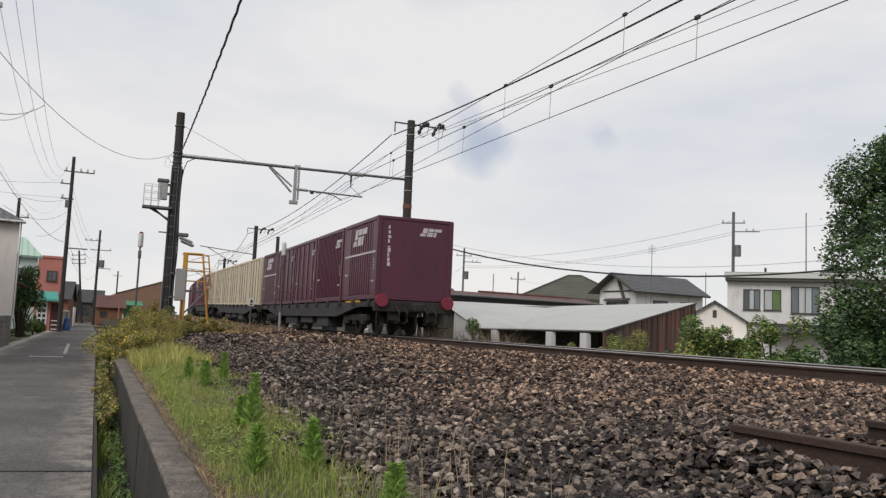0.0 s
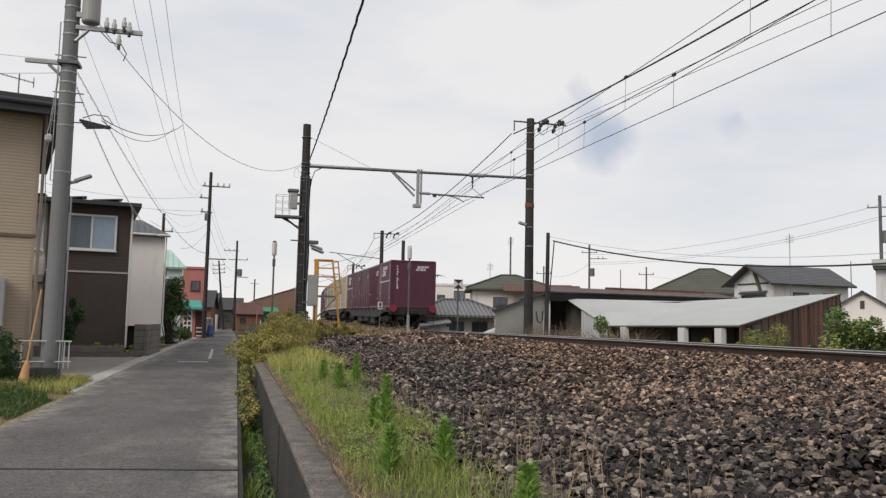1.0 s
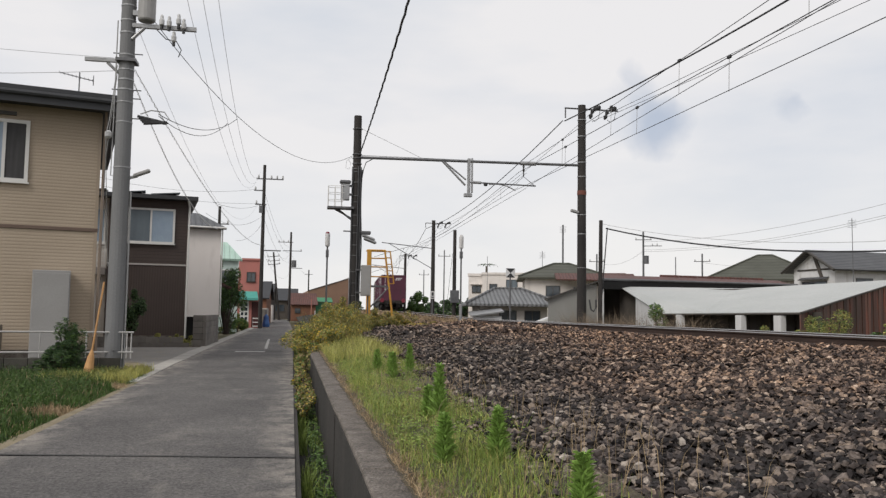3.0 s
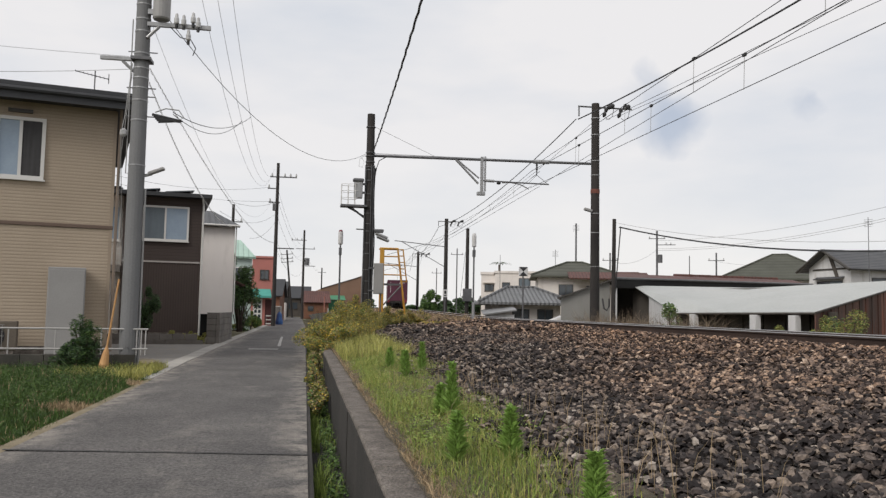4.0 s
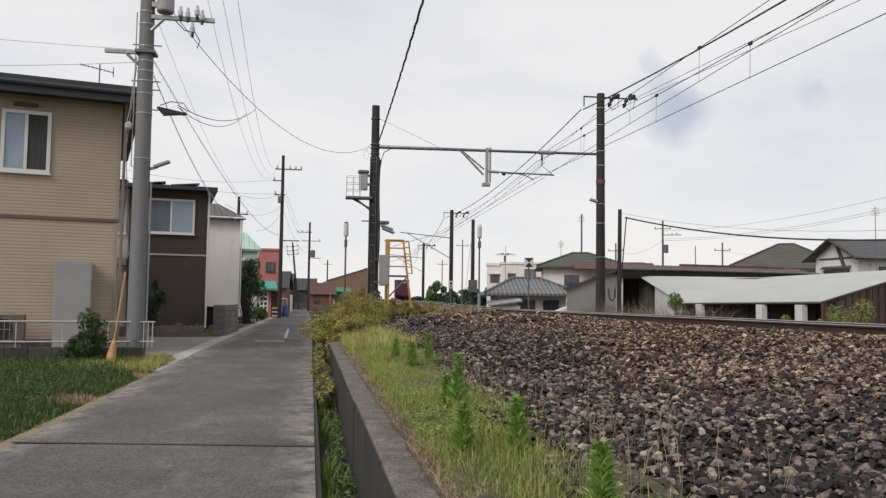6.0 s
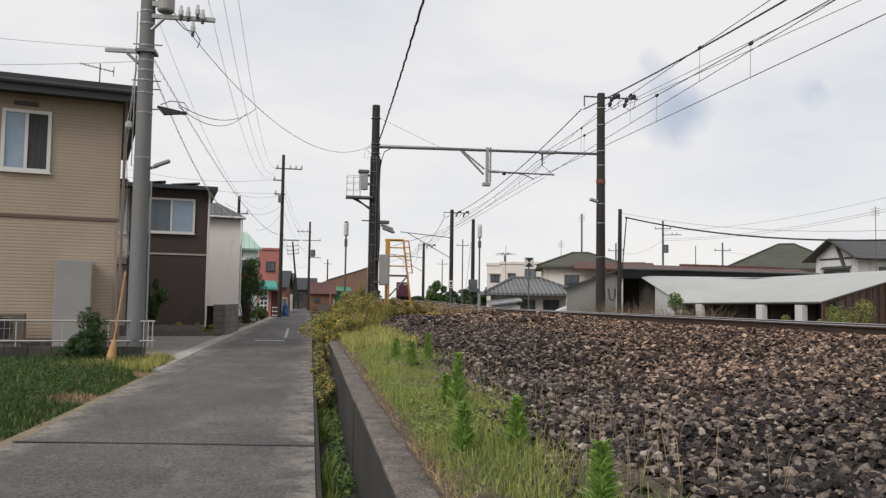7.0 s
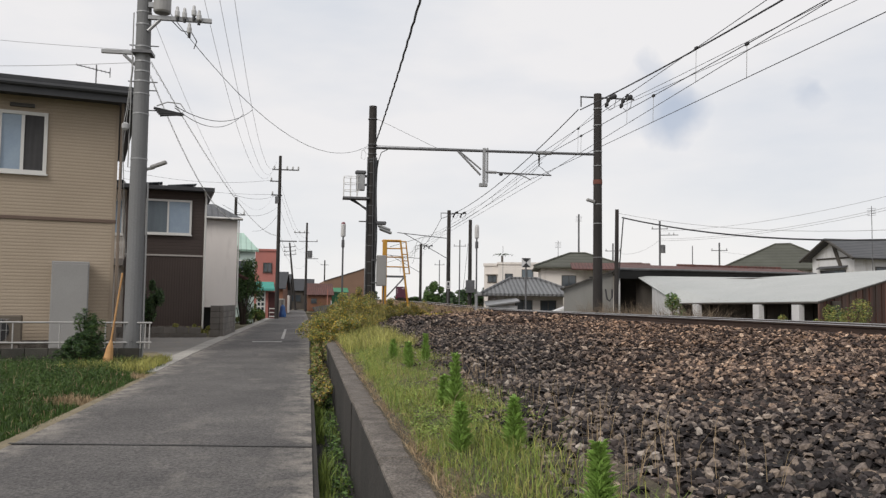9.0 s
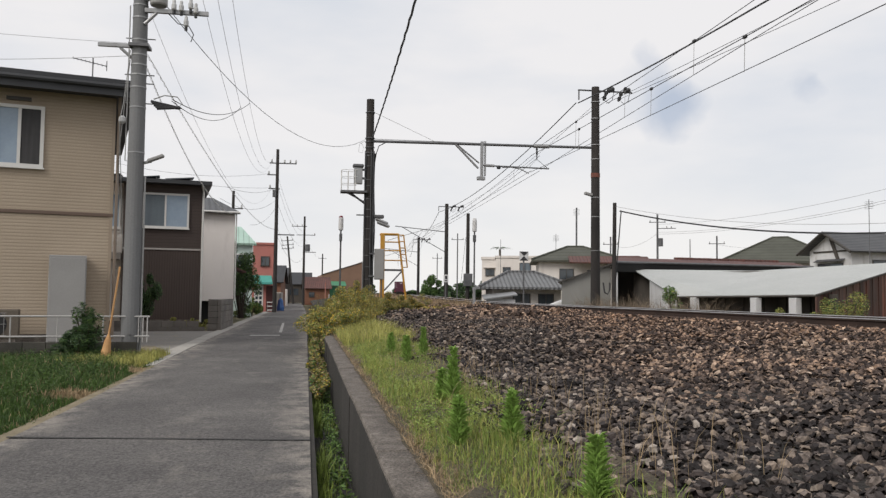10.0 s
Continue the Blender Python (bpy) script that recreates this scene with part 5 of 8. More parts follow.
    gabled(-6.2, 118, 6.5, 8, 3.0, 5.2, -4, OLDWOOD, ROOFDARK, "old dark timber house with a dark tiled roof")
    gabled(-1.45, 146, 4.4, 8, 3.2, 5.3, 0, OLDWOOD, ROOFDARK, "small old house with a dark tiled roof", ((-1.6, 0.2, 1.2, 2.4),))
    gabled(1.6, 118, 3.4, 6, 2.3, 3.9, 3, REDWOOD, ROOFRED, "small reddish timber house with a red roof", ((-1.2, -0.4, 1.0, 1.7),))
    g = thing("shed", pose(3.95, 122, 0), "green painted sheet metal shed", "shed")
    part("wall", Mesh().box(-1.9, 0, -0.1, 1.7, 4, 2.6), GREENSHED, g)
    part("roof", Mesh().slab([(-2.1, -0.2, 2.7), (1.9, -0.2, 2.7), (1.9, 4.2, 3.4), (-2.1, 4.2, 3.4)], 0.08), GREENSHED, g)
    b = thing("warehouse", pose(2.3, 128, 0, 0, 0, 2), "long brown clad warehouse with a sloping top", "warehouse")
    part("wall", Mesh().raw([(0, 0, 0), (6.2, 0, 0), (6.2, 0, 6.4), (0, 0, 4.4), (0, 20, 0), (6.2, 20, 0), (6.2, 20, 6.4), (0, 20, 4.4)],
                            [(0, 1, 2, 3), (4, 5, 6, 7), (0, 1, 5, 4), (1, 2, 6, 5), (2, 3, 7, 6), (3, 0, 4, 7)]), TERRA, b)
    part("side_wing", Mesh().box(6.2, 0.2, 0, 7.4, 8, 6.6), COOLWHITE, b)
    part("verge", Mesh().rod((0, -0.05, 4.42), (6.2, -0.05, 6.42), 0.06), BRONZE, b)
    s = thing("sapling_stakes", pose(2.55, 112, 0), "pair of pale pink stakes by the bend", "stake")
    part("stake", Mesh().rod((0, 0, 0), (0.02, 0, 3.0), 0.06), surf("faded_pink_paint", (0.4, 0.17, 0.13)), s)
    part("stake", Mesh().rod((0.5, 0, 0), (0.52, 0, 1.4), 0.05), SASH, s)


beige_house()
garden_fence()
brown_house()
white_house()
street_end()


# ---- utility poles and their lines ----
def utility_pole(x, y, top, r0, r1, mat, label):
    t = thing("utility_pole", pose(x, y, -0.05), label, "utility pole", "utility poles")
    part("pole", Mesh().lathe((0, 0, 0), [(top * k / 6, r0 + (r1 - r0) * k / 6) for k in range(7)], 18), mat, t)
    return t


def cross_arm(t, z, x0, x1, pins, s=1.0, mat=ZINC, y=0.0):
    arm = part("cross_arm", Mesh().box(min(x0, x1), y - 0.04 * s, z - 0.04 * s, max(x0, x1), y + 0.04 * s, z + 0.04 * s), mat, t)
    for p in pins:
        part("insulator", Mesh().lathe((p, y, z + 0.03), [(0, 0.03 * s), (0.05 * s, 0.065 * s), (0.12 * s, 0.07 * s), (0.15 * s, 0.05 * s), (0.2 * s, 0.06 * s), (0.25 * s, 0.03 * s)], 10), PORCELAIN, arm)
    return arm


def near_pole():
    t = utility_pole(-3.36, 16.9, 10.2, 0.178, 0.125, GREYPOLE, "thick grey concrete utility pole with transformer and cross arms")
    for z in (4.05, 4.95, 5.35, 5.6, 5.8, 6.0, 6.3, 6.75, 7.0, 7.3):
        part("strap", Mesh().lathe((0, 0, z), [(0, 0.165 - 0.005 * (z - 4)), (0.025, 0.165 - 0.005 * (z - 4))], 16), ZINC, t)
    part("transformer", Mesh().lathe((0.36, -0.1, 7.0), [(0, 0.15), (0.03, 0.17), (0.85, 0.17), (0.9, 0.14), (0.93, 0.04)], 18), BOXGREY, t, "grey cylindrical transformer")
    part("hanger", Mesh().box(0.1, -0.14, 7.1, 0.3, -0.06, 7.2), ZINC, t)
    arm = cross_arm(t, 6.9, 0.1, 1.32, (), 1.0, ZINC, -0.1)
    part("brace", Mesh().rod((0.1, -0.1, 6.62), (0.32, -0.1, 6.86), 0.035), ZINC, arm)
    for x, z in ((0.66, 7.02), (0.8, 7.0), (0.98, 7.06), (0.9, 6.7), (1.08, 6.97)):
        i = part("cutout", Mesh().lathe((x, -0.16, z - 0.1), [(0, 0.03), (0.02, 0.05), (0.11, 0.05), (0.14, 0.035), (0.2, 0.03), (0.22, 0.015)], 12), PORCELAIN, arm, "white porcelain cutout switch")
        part("clip", Mesh().rod((x, -0.16, z - 0.18), (x, -0.16, z - 0.08), 0.03), WIRE, i)
    part("lead", Mesh().path([(0.55, -0.16, 6.85), (0.75, -0.16, 6.65), (0.95, -0.16, 6.62), (1.05, -0.16, 6.45), (1.0, -0.16, 6.3)], 0.01), WIRE, arm)
    a2 = part("side_arm", Mesh().box(-0.78, -0.04, 6.16, -0.1, 0.04, 6.23), ZINC, t)
    part("brace", Mesh().rod((-0.14, 0, 5.95), (-0.36, 0, 6.15), 0.03), ZINC, a2)
    part("bracket", Mesh().box(-0.18, -0.19, 6.16, 0.2, 0.19, 6.22), STEEL, t)
    lamp = part("street_light", Mesh().path([(0.12, 0, 3.86), (0.3, -0.05, 3.9)], 0.03), ZINC, t, "small pale street light on a bracket")
    part("lamp_head", Mesh().box(-0.16, -0.06, -0.035, 0.17, 0.06, 0.035, m=pose(0.38, -0.05, 3.96, 0, -22, 0), ch=0.02), BOXGREY, lamp)
    part("cable_pipe", Mesh().path([(-0.19, -0.03, 7.0), (-0.19, -0.03, 5.0), (-0.2, -0.03, 3.9), (0.15, -0.05, 3.85)], 0.012), PALEWIRE, t)
    part("service_pipe", Mesh().path([(0.19, -0.02, 3.6), (0.195, -0.02, 0.1)], 0.018), PALEWIRE, t)
    for z in (5.62, 5.45, 6.35, 5.05):
        part("step_bolt", Mesh().rod((-0.26, 0, z), (0.3, 0, z), 0.012), STEEL, t)
    part("guy_insulator", Mesh().lathe((-0.27, -0.05, 4.62), [(0, 0.03), (0.04, 0.07), (0.12, 0.07), (0.16, 0.03)], 10), PORCELAIN, t)
    part("service_wires", Mesh().path([(-0.16, -0.05, 6.1), (-0.25, -0.1, 5.0), (-0.3, -0.15, 4.65), (-0.42, 0.8, 3.3), (-0.5, 1.5, 2.2)], 0.008).path([(-0.16, -0.05, 5.9), (-0.32, 0.1, 4.4), (-0.6, 1.2, 3.6)], 0.008), PALEWIRE, t)
    sp = Mesh()
    for k in range(5):
        sp.rod((0.25 + 0.03 * k, -0.02, 5.10 - 0.035 * k), (0.75 + 0.02 * k, 0.02, 5.02 - 0.02 * (k % 3)), 0.03, 0.018, 6)
    part("splice_bundle", sp, WIRE, t)
    part("splice_loop", Mesh().path([(0.3, 0, 5.15), (0.5, 0.02, 5.24), (0.75, 0.02, 5.22), (0.85, 0.02, 5.08), (0.7, 0, 4.98)], 0.012), PALEWIRE, t)
    part("rain_hood", Mesh().lathe((0.02, -0.185, 0.5), [(0, 0.02), (0.01, 0.02)], 6), STEEL, t)
    return t


near_pole()
pole_b = utility_pole(-2.2, 60.0, 11.75, 0.15, 0.105, DARKPOLE, "dark tall utility pole with cross arms at the lane")
pole_c = utility_pole(-0.35, 107.0, 11.4, 0.17, 0.12, DARKPOLE, "dark utility pole farther along the lane")
for t, arms in ((pole_b, ((10.75, -0.55, 1.35, (-0.4, 0.5, 0.9, 1.3)), (9.9, -0.7, 0.1, (-0.6,)), (5.6, 0.0, 1.3, ()), (8.9, -0.6, 0.2, (-0.5,)))),
                (pole_c, ((10.1, -1.6, 0.3, (-1.5, -0.9, -0.3)), (9.0, -1.0, 1.4, (1.3,)), (6.8, -0.2, 1.5, ())))):
    for z, a, b, pins in arms:
        cross_arm(t, z, a, b, pins, 1.0, STEEL)
part("transformer", Mesh().lathe((0.45, 0, 6.9), [(0, 0.3), (0.9, 0.3)], 12), STEEL, pole_c)
part("box", Mesh().box(-0.3, -0.2, 8.3, -0.05, 0.1, 8.8), STEEL, pole_b)
small = utility_pole(-5.4, 62, 8.9, 0.13, 0.1, DARKPOLE, "slim dark utility pole behind the houses")
cross_arm(small, 7.6, -0.8, 0.7, (-0.7, 0.6), 1.0, STEEL)
cross_arm(small, 6.9, -0.6, 0.1, (-0.5,), 1.0, STEEL)
lean = utility_pole(-1.9, 118, 9.6, 0.16, 0.11, DARKPOLE, "leaning dark utility pole with many cross arms")
lean.matrix_basis = pose(-1.75, 118, -0.05, 0, -6, 0)
for z in (9.0, 8.4, 7.9):
    cross_arm(lean, z, -0.9, 0.8, (-0.8, 0.7), 1.0, STEEL)
tiny = utility_pole(3.1, 165, 9.5, 0.16, 0.12, DARKPOLE, "distant utility pole beyond the sheds")
cross_arm(tiny, 8.6, -0.8, 0.8, (), 1.0, STEEL)


def line(a, b, drop, r=0.009, mat=PALEWIRE, label="thin overhead power line along the lane", name="power_line"):
    return tagged(part(name, Mesh().path(sag(a, b, drop, 18), r, 5), mat), label, "wire", "overhead wires")


SHEATH = plain("pale_cable_sheath", (0.55, 0.55, 0.54), 0.6)
STEELWIRE = plain("grey_conductor", (0.30, 0.30, 0.31), 0.5)
line((-2.8, 16.9, 9.79), (-2.79, 60, 10.42), 2.43, 0.006, STEELWIRE)
line((-2.4, 16.9, 9.8), (-2.64, 60, 10.71), 2.39, 0.006, STEELWIRE)
line((-2.0, 16.9, 9.8), (-2.46, 60, 11.26), 2.49, 0.006, STEELWIRE)


def wrapped(a, b, drop, label="pale spiral-wrapped telephone cable along the lane"):
    """A telephone cable with its hanger wire wound round it."""
    n = 420
    core = sag(a, b, drop, n)
    wound = [p + Vector((0.018 * math.cos(1.6 * k), 0, 0.018 * math.sin(1.6 * k) - 0.015)) for k, p in enumerate(core)]
    t = line(a, b, drop, 0.006, SHEATH, label, "telephone_cable")
    part("hanger_spiral", Mesh().path(wound, 0.005, 4), SHEATH, t)


wrapped((-3.2, 16.9, 5.99), (-2.35, 60, 5.96), 0.81)
wrapped((-3.2, 16.9, 5.71), (-3.35, 38, 4.9), 0.66)
line((-3.2, 16.9, 6.9), (-2.6, 60, 8.9), 2.3, 0.004)
line((-2.95, 16.9, 7.1), (2.28, 33.0, 7.56), 1.29, 0.0075, WIRE, "thin dark cable from the pole to the catenary mast")
line((-2.73, 17.0, 5.14), (-1.98, 28.0, 7.65), 0.35, 0.009, WIRE, "thin dark splice lead rising to the power lines")
line((-2.73, 17.0, 5.10), (-2.27, 28.0, 7.5), 0.42, 0.008, WIRE, "thin dark splice lead rising to the power lines")
for a, b, d in (((-2.3, 60, 8.9), (-3.7, 39, 6.2), 0.3), ((-2.3, 60, 8.0), (-4.2, 41, 5.9), 0.6), ((-2.2, 60, 7.6), (-3.3, 49, 5.3), 0.4), ((-2.2, 60, 7.2), (-2.4, 63, 5.0), 0.1), ((-2.2, 60, 6.4), (-1.9, 118, 8.4), 1.4), ((-2.2, 60, 5.6), (-0.5, 107, 6.0), 1.2), ((-1.8, 118, 8.9), (-0.4, 107, 8.6), 0.5)):
    line(a, b, d, 0.008, WIRE, "thin dark service wire between pole and houses")
for dz in (0.0, -0.7, -1.9):
    line((-2.2, 60, 9.9 + dz), (-0.5, 107, 9.4 + dz), 1.0, 0.008, WIRE)
line((-2.9, 60, 9.9), (-12, 50, 9.0), 0.5, 0.008, WIRE)
line((-2.5, 60, 8.9), (-14, 42, 8.3), 0.6, 0.008, WIRE)
line((-0.5, 107, 9.0), (2.9, 165, 8.6), 0.8, 0.008, WIRE)
line((-3.6, 16.9, 6.2), (-20, 12, 6.8), 0.5, 0.004)
line((-3.5, 16.9, 5.95), (-20, 14.5, 6.2), 0.7, 0.005)
# The black twisted cable over the bank to the near mast.
tw = []
for i in range(121):
    u = i / 120
    c = Vector((1.2, -9, 7.3)).lerp(Vector((2.5, 33, 7.55)), u) - Vector((0, 0, 4 * 0.55 * u * (1 - u)))
    tw.append(c + Vector((0.009 * math.sin(i * 2.3), 0, 0.009 * math.cos(i * 2.3))))
tagged(part("twisted_cable", Mesh().path(tw, 0.024, 6), WIRE), "thick black twisted cable reaching the catenary mast", "wire", "overhead wires")
line((2.5, 33, 8.7), (5.3, 33.3, 7.55), 0.0, 0.008, PALEWIRE, "thin stay wire from the mast to the beam")
# Aerial on the beige house.
ant = thing("tv_aerial", pose(-6.0, 24.0, 6.55, 0, 0, 10), "thin metal television aerial on the roof", "aerial")
part("mast", Mesh().rod((0, 0, -0.1), (0, 0, 1.25), 0.018), STEEL, ant)
part("boom", Mesh().rod((-0.52, 0, 1.2), (0.36, 0, 1.05), 0.012), STEEL, ant)
for k in range(9):
    x = -0.5 + 0.105 * k
    part("element", Mesh().rod((x, -0.12, 1.2 - 0.17 * (x + 0.52)), (x, 0.12, 1.2 - 0.17 * (x + 0.52)), 0.008, n=5), STEEL, ant)
part("reflector", Mesh().rod((0.36, 0, 0.92), (0.36, 0, 1.2), 0.012), STEEL, ant)


# ---- things beside the track ----
def line_side():
    # Platform, boxes and loudspeakers on the near mast.
    x, y = MAST_L
    p = thing("mast_platform", pose(x, y, 5.42), "small dark steel platform with a white railing on the mast", "platform")
    part("floor", Mesh().box(-1.15, -0.28, -0.05, -0.1, 0.28, 0.03), STEEL, p)
    part("bracket", Mesh().rod((-0.75, 0, -0.05), (-0.12, 0, -0.5), 0.04), STEEL, p)
    part("bracket", Mesh().rod((-0.85, 0.1, -0.05), (-0.12, 0.1, -0.42), 0.03), STEEL, p)
    g = Mesh()
    for xx in (-1.12, -0.85, -0.58):
        for yy in (-0.26, 0.26):
            g.rod((xx, yy, 0.03), (xx, yy, 0.85), 0.012)
    for z in (0.3, 0.58, 0.85):
        g.path([(-0.5, -0.26, z), (-1.0, -0.26, z), (-1.12, -0.18, z), (-1.12, 0.18, z), (-1.0, 0.26, z), (-0.5, 0.26, z)], 0.011)
    part("railing", g, SASH, p)
    b = thing("switch_box", pose(x - 0.46, y - 0.12, 5.72), "grey switch box mounted high on the mast", "box")
    part("case", Mesh().box(-0.17, -0.12, 0, 0.17, 0.12, 0.66, ch=0.02), ZINC, b)
    part("lid", Mesh().box(-0.22, -0.15, 0.66, 0.22, 0.15, 0.8, ch=0.04), STEEL, b)
    for z in (0.2, 0.55):
        part("clamp", Mesh().box(0.15, -0.03, z, 0.3, 0.1, z + 0.08), STEEL, b)
    s = thing("loudspeaker", pose(x + 0.2, y - 0.1, 4.4), "pale horn loudspeaker pair on the mast", "loudspeaker")
    part("arm", Mesh().rod((-0.7, 0, 0.08), (0.2, 0, 0.08), 0.025), STEEL, s)
    part("yoke", Mesh().box(0.0, -0.12, -0.04, 0.4, 0.12, 0.1, ch=0.03), STEEL, s)
    for dz, dx in ((-0.1, 0.0), (-0.22, 0.06)):
        part("horn", Mesh().box(-0.1, -0.13, -0.055, 0.44, 0.13, 0.055, m=pose(0.16 + dx, 0, dz, 0, 20, 0), ch=0.045), ZINC, s)
    c = thing("relay_cabinet", pose(x + 0.42, y - 0.3, 1.9), "pale grey relay cabinet fixed beside the mast", "cabinet")
    part("case", Mesh().box(-0.19, -0.15, 0, 0.19, 0.15, 1.22, ch=0.015), BOXGREY, c)
    part("door", Mesh().box(-0.165, -0.16, 0.04, 0.165, -0.152, 1.18), BOXGREY, c)
    part("bracket", Mesh().box(-0.4, -0.02, 0.1, -0.19, 0.1, 0.16).box(-0.4, -0.02, 1.0, -0.19, 0.1, 1.06), STEEL, c)
    part("leg", Mesh().rod((0.1, 0, -1.5), (0.1, 0, 0), 0.03), STEEL, c)
    # Yellow gantry of the level crossing.
    ye = thing("crossing_gantry", pose(3.45, 38.0, 0.4, 0, 0, 0), "yellow steel ladder gantry beside the level crossing", "gantry")
    part("post", Mesh().box(-0.1, -0.1, 0, 0.1, 0.1, 3.75, ch=0.02), YELLOW, ye)
    part("leg", Mesh().rod((1.22, 0, 0), (0.72, 0, 3.72), 0.042), YELLOW, ye)
    part("leg", Mesh().rod((1.26, 0.5, 0), (0.78, 0.5, 3.72), 0.045), YELLOW, ye)
    part("top_rail", Mesh().rod((-0.1, 0, 3.72), (0.75, 0, 3.72), 0.04), YELLOW, ye)
    part("top_rail", Mesh().rod((-0.1, 0.5, 3.72), (0.8, 0.5, 3.72), 0.04), YELLOW, ye)
    for z in (3.35, 2.95, 2.5):
        part("rung", Mesh().rod((0, 0, z), (0.77 + (3.7 - z) * 0.135, 0, z), 0.03), YELLOW, ye)
    part("platform", Mesh().box(0.0, 0, 2.02, 1.0, 0.5, 2.1), STEEL, ye)
    part("brace", Mesh().rod((0.1, 0, 1.1), (0.95, 0, 2.05), 0.035), STEEL, ye)
    cage = Mesh()
    for k in range(6):
        z = 2.2 + 0.3 * k
        cage.path([(0.77 + (3.7 - z) * 0.135, 0, z), (1.0 + (3.7 - z) * 0.13, 0.1, z), (1.0 + (3.7 - z) * 0.13, 0.4, z), (0.8 + (3.7 - z) * 0.135, 0.5, z)], 0.014)
    for yy in (0.1, 0.25, 0.4):
        cage.rod((1.0 + 1.5 * 0.13, yy, 2.2), (1.0, yy, 3.7), 0.012)
    part("cage", cage, YELLOW, ye)
    part("hose", Mesh().path([(0.2, -0.1, 0.25), (0.7, -0.1, 0.45), (1.2, -0.1, 0.75)], 0.03), WOOD, ye)
    # Obstruction-detector masts with white capsules.
    for px, py, z0, top in ((1.37, 34.2, 0.45, 4.55), (7.25, 35.4, 0.75, 4.72)):
        d = thing("detector_mast", pose(px, py, z0), "slim grey mast with a white capsule on top", "mast", "detector masts")
        h = top - z0
        part("post", Mesh().rod((0, 0, 0), (0, 0, h - 0.6), 0.04, 0.035, 10), STEEL, d)
        part("capsule", Mesh().lathe((0, 0, h - 0.62), [(0, 0.06), (0.04, 0.1), (0.5, 0.1), (0.56, 0.08), (0.6, 0.03)], 14), COOLWHITE, d)
        part("cap", Mesh().lathe((0, 0, h - 0.08), [(0, 0.09), (0.06, 0.07), (0.08, 0.02)], 14), REDDISC if px < 3 else COOLWHITE, d)
        part("box", Mesh().box(-0.06, -0.08, h - 1.05, 0.06, 0.08, h - 0.75, ch=0.01), STEEL, d)
        part("base", Mesh().lathe((0, 0, 0), [(0, 0.07), (0.9, 0.065), (0.92, 0.04)], 12), ZINC, d)
    # Dark telegraph post with a box.
    q = thing("signal_post", pose(11.3, 57.5, 0.0), "dark timber signal post with a metal box", "post")
    part("post", Mesh().lathe((0, 0, 0), [(0, 0.15), (7.2, 0.12)], 12), DARKPOLE, q)
    part("box", Mesh().box(-0.32, -0.3, 2.0, 0.3, -0.1, 2.9, ch=0.02), STEEL, q)
    part("stay", Mesh().rod((-0.15, 0, 5.5), (-0.6, 0, 1.0), 0.012), WIRE, q)
    n = thing("distance_post", pose(7.45, 44.0, 0.78), "short post with a small white number board", "sign")
    part("post", Mesh().rod((0, 0, 0), (0, 0, 1.3), 0.035), STEEL, n)
    part("board", Mesh().box(-0.13, -0.05, 1.25, 0.13, -0.03, 1.66, ch=0.005), COOLWHITE, n)
    part("mark", Mesh().box(-0.07, -0.058, 1.31, 0.07, -0.048, 1.37).box(-0.05, -0.058, 1.42, 0.06, -0.048, 1.60), WIRE, n, "plain dark bars on the board")
    # Black and white marker board.
    k = thing("marker_board", pose(11.65, 43.5, -0.4), "square black and white marker board on a post", "sign")
    part("post", Mesh().rod((0, 0, 0), (0, 0, 3.75), 0.045), STEEL, k)
    part("board", Mesh().box(-0.25, -0.06, 3.65, 0.25, -0.03, 4.15), COOLWHITE, k)
    m = Mesh()
    for sgn in (1, -1):
        m.raw([(-0.25, -0.062, 3.9 + 0.25 * sgn), (0.25, -0.062, 3.9 + 0.25 * sgn), (0.0, -0.062, 3.9), (-0.25, -0.068, 3.9 + 0.25 * sgn), (0.25, -0.068, 3.9 + 0.25 * sgn), (0.0, -0.068, 3.9)],
              [(0, 1, 2), (3, 4, 5), (0, 1, 4, 3), (1, 2, 5, 4), (2, 0, 3, 5)])
    part("triangles", m, WIRE, k, "black triangles meeting at the middle")
    # Short lamp on the far mast.
    la = thing("mast_lamp", pose(MAST_R[0] - 0.18, MAST_R[1] - 0.1, 5.5), "small pale lamp on the catenary mast", "lamp")
    part("head", Mesh().box(-0.34, -0.08, -0.06, 0.02, 0.08, 0.06, m=pose(0, 0, 0, 0, 15, 0), ch=0.03), BOXGREY, la)
    # Cable pole beyond the track and its black cable.
    cp = thing("cable_pole", pose(12.3, 31.9, -0.5, 0, 0.6, 0), "slim dark pole carrying a black cable", "pole")
    part("pole", Mesh().lathe((0, 0, 0), [(0, 0.10), (5.65, 0.075)], 12), DARKPOLE, cp)
    part("stay", Mesh().rod((0.02, 0, 1.9), (0.28, 0, 5.35), 0.025), WIRE, cp)
    line((12.58, 31.9, 4.82), (21.3, 15.0, 3.85), 0.95, 0.03, WIRE, "thick black cable slung from pole to pole", "slung_cable")
    line((12.4, 31.9, 5.0), (21.3, 15.0, 4.15), 0.9, 0.008, PALEWIRE, "thin wire above the black cable")
    # A bent pipe on the mast foot.
    hk = Mesh().path([(12.05, 32.4, 1.9), (12.08, 32.3, 1.5), (12.2, 32.3, 1.42), (12.3, 32.3, 1.6), (12.3, 32.3, 1.9)], 0.035)
    tagged(part("cable_hook", hk, WIRE), "bent black cable loop by the mast foot", "cable")


line_side()


# ---- buildings beyond the track; ground there lies lower ----
LOW = -0.55


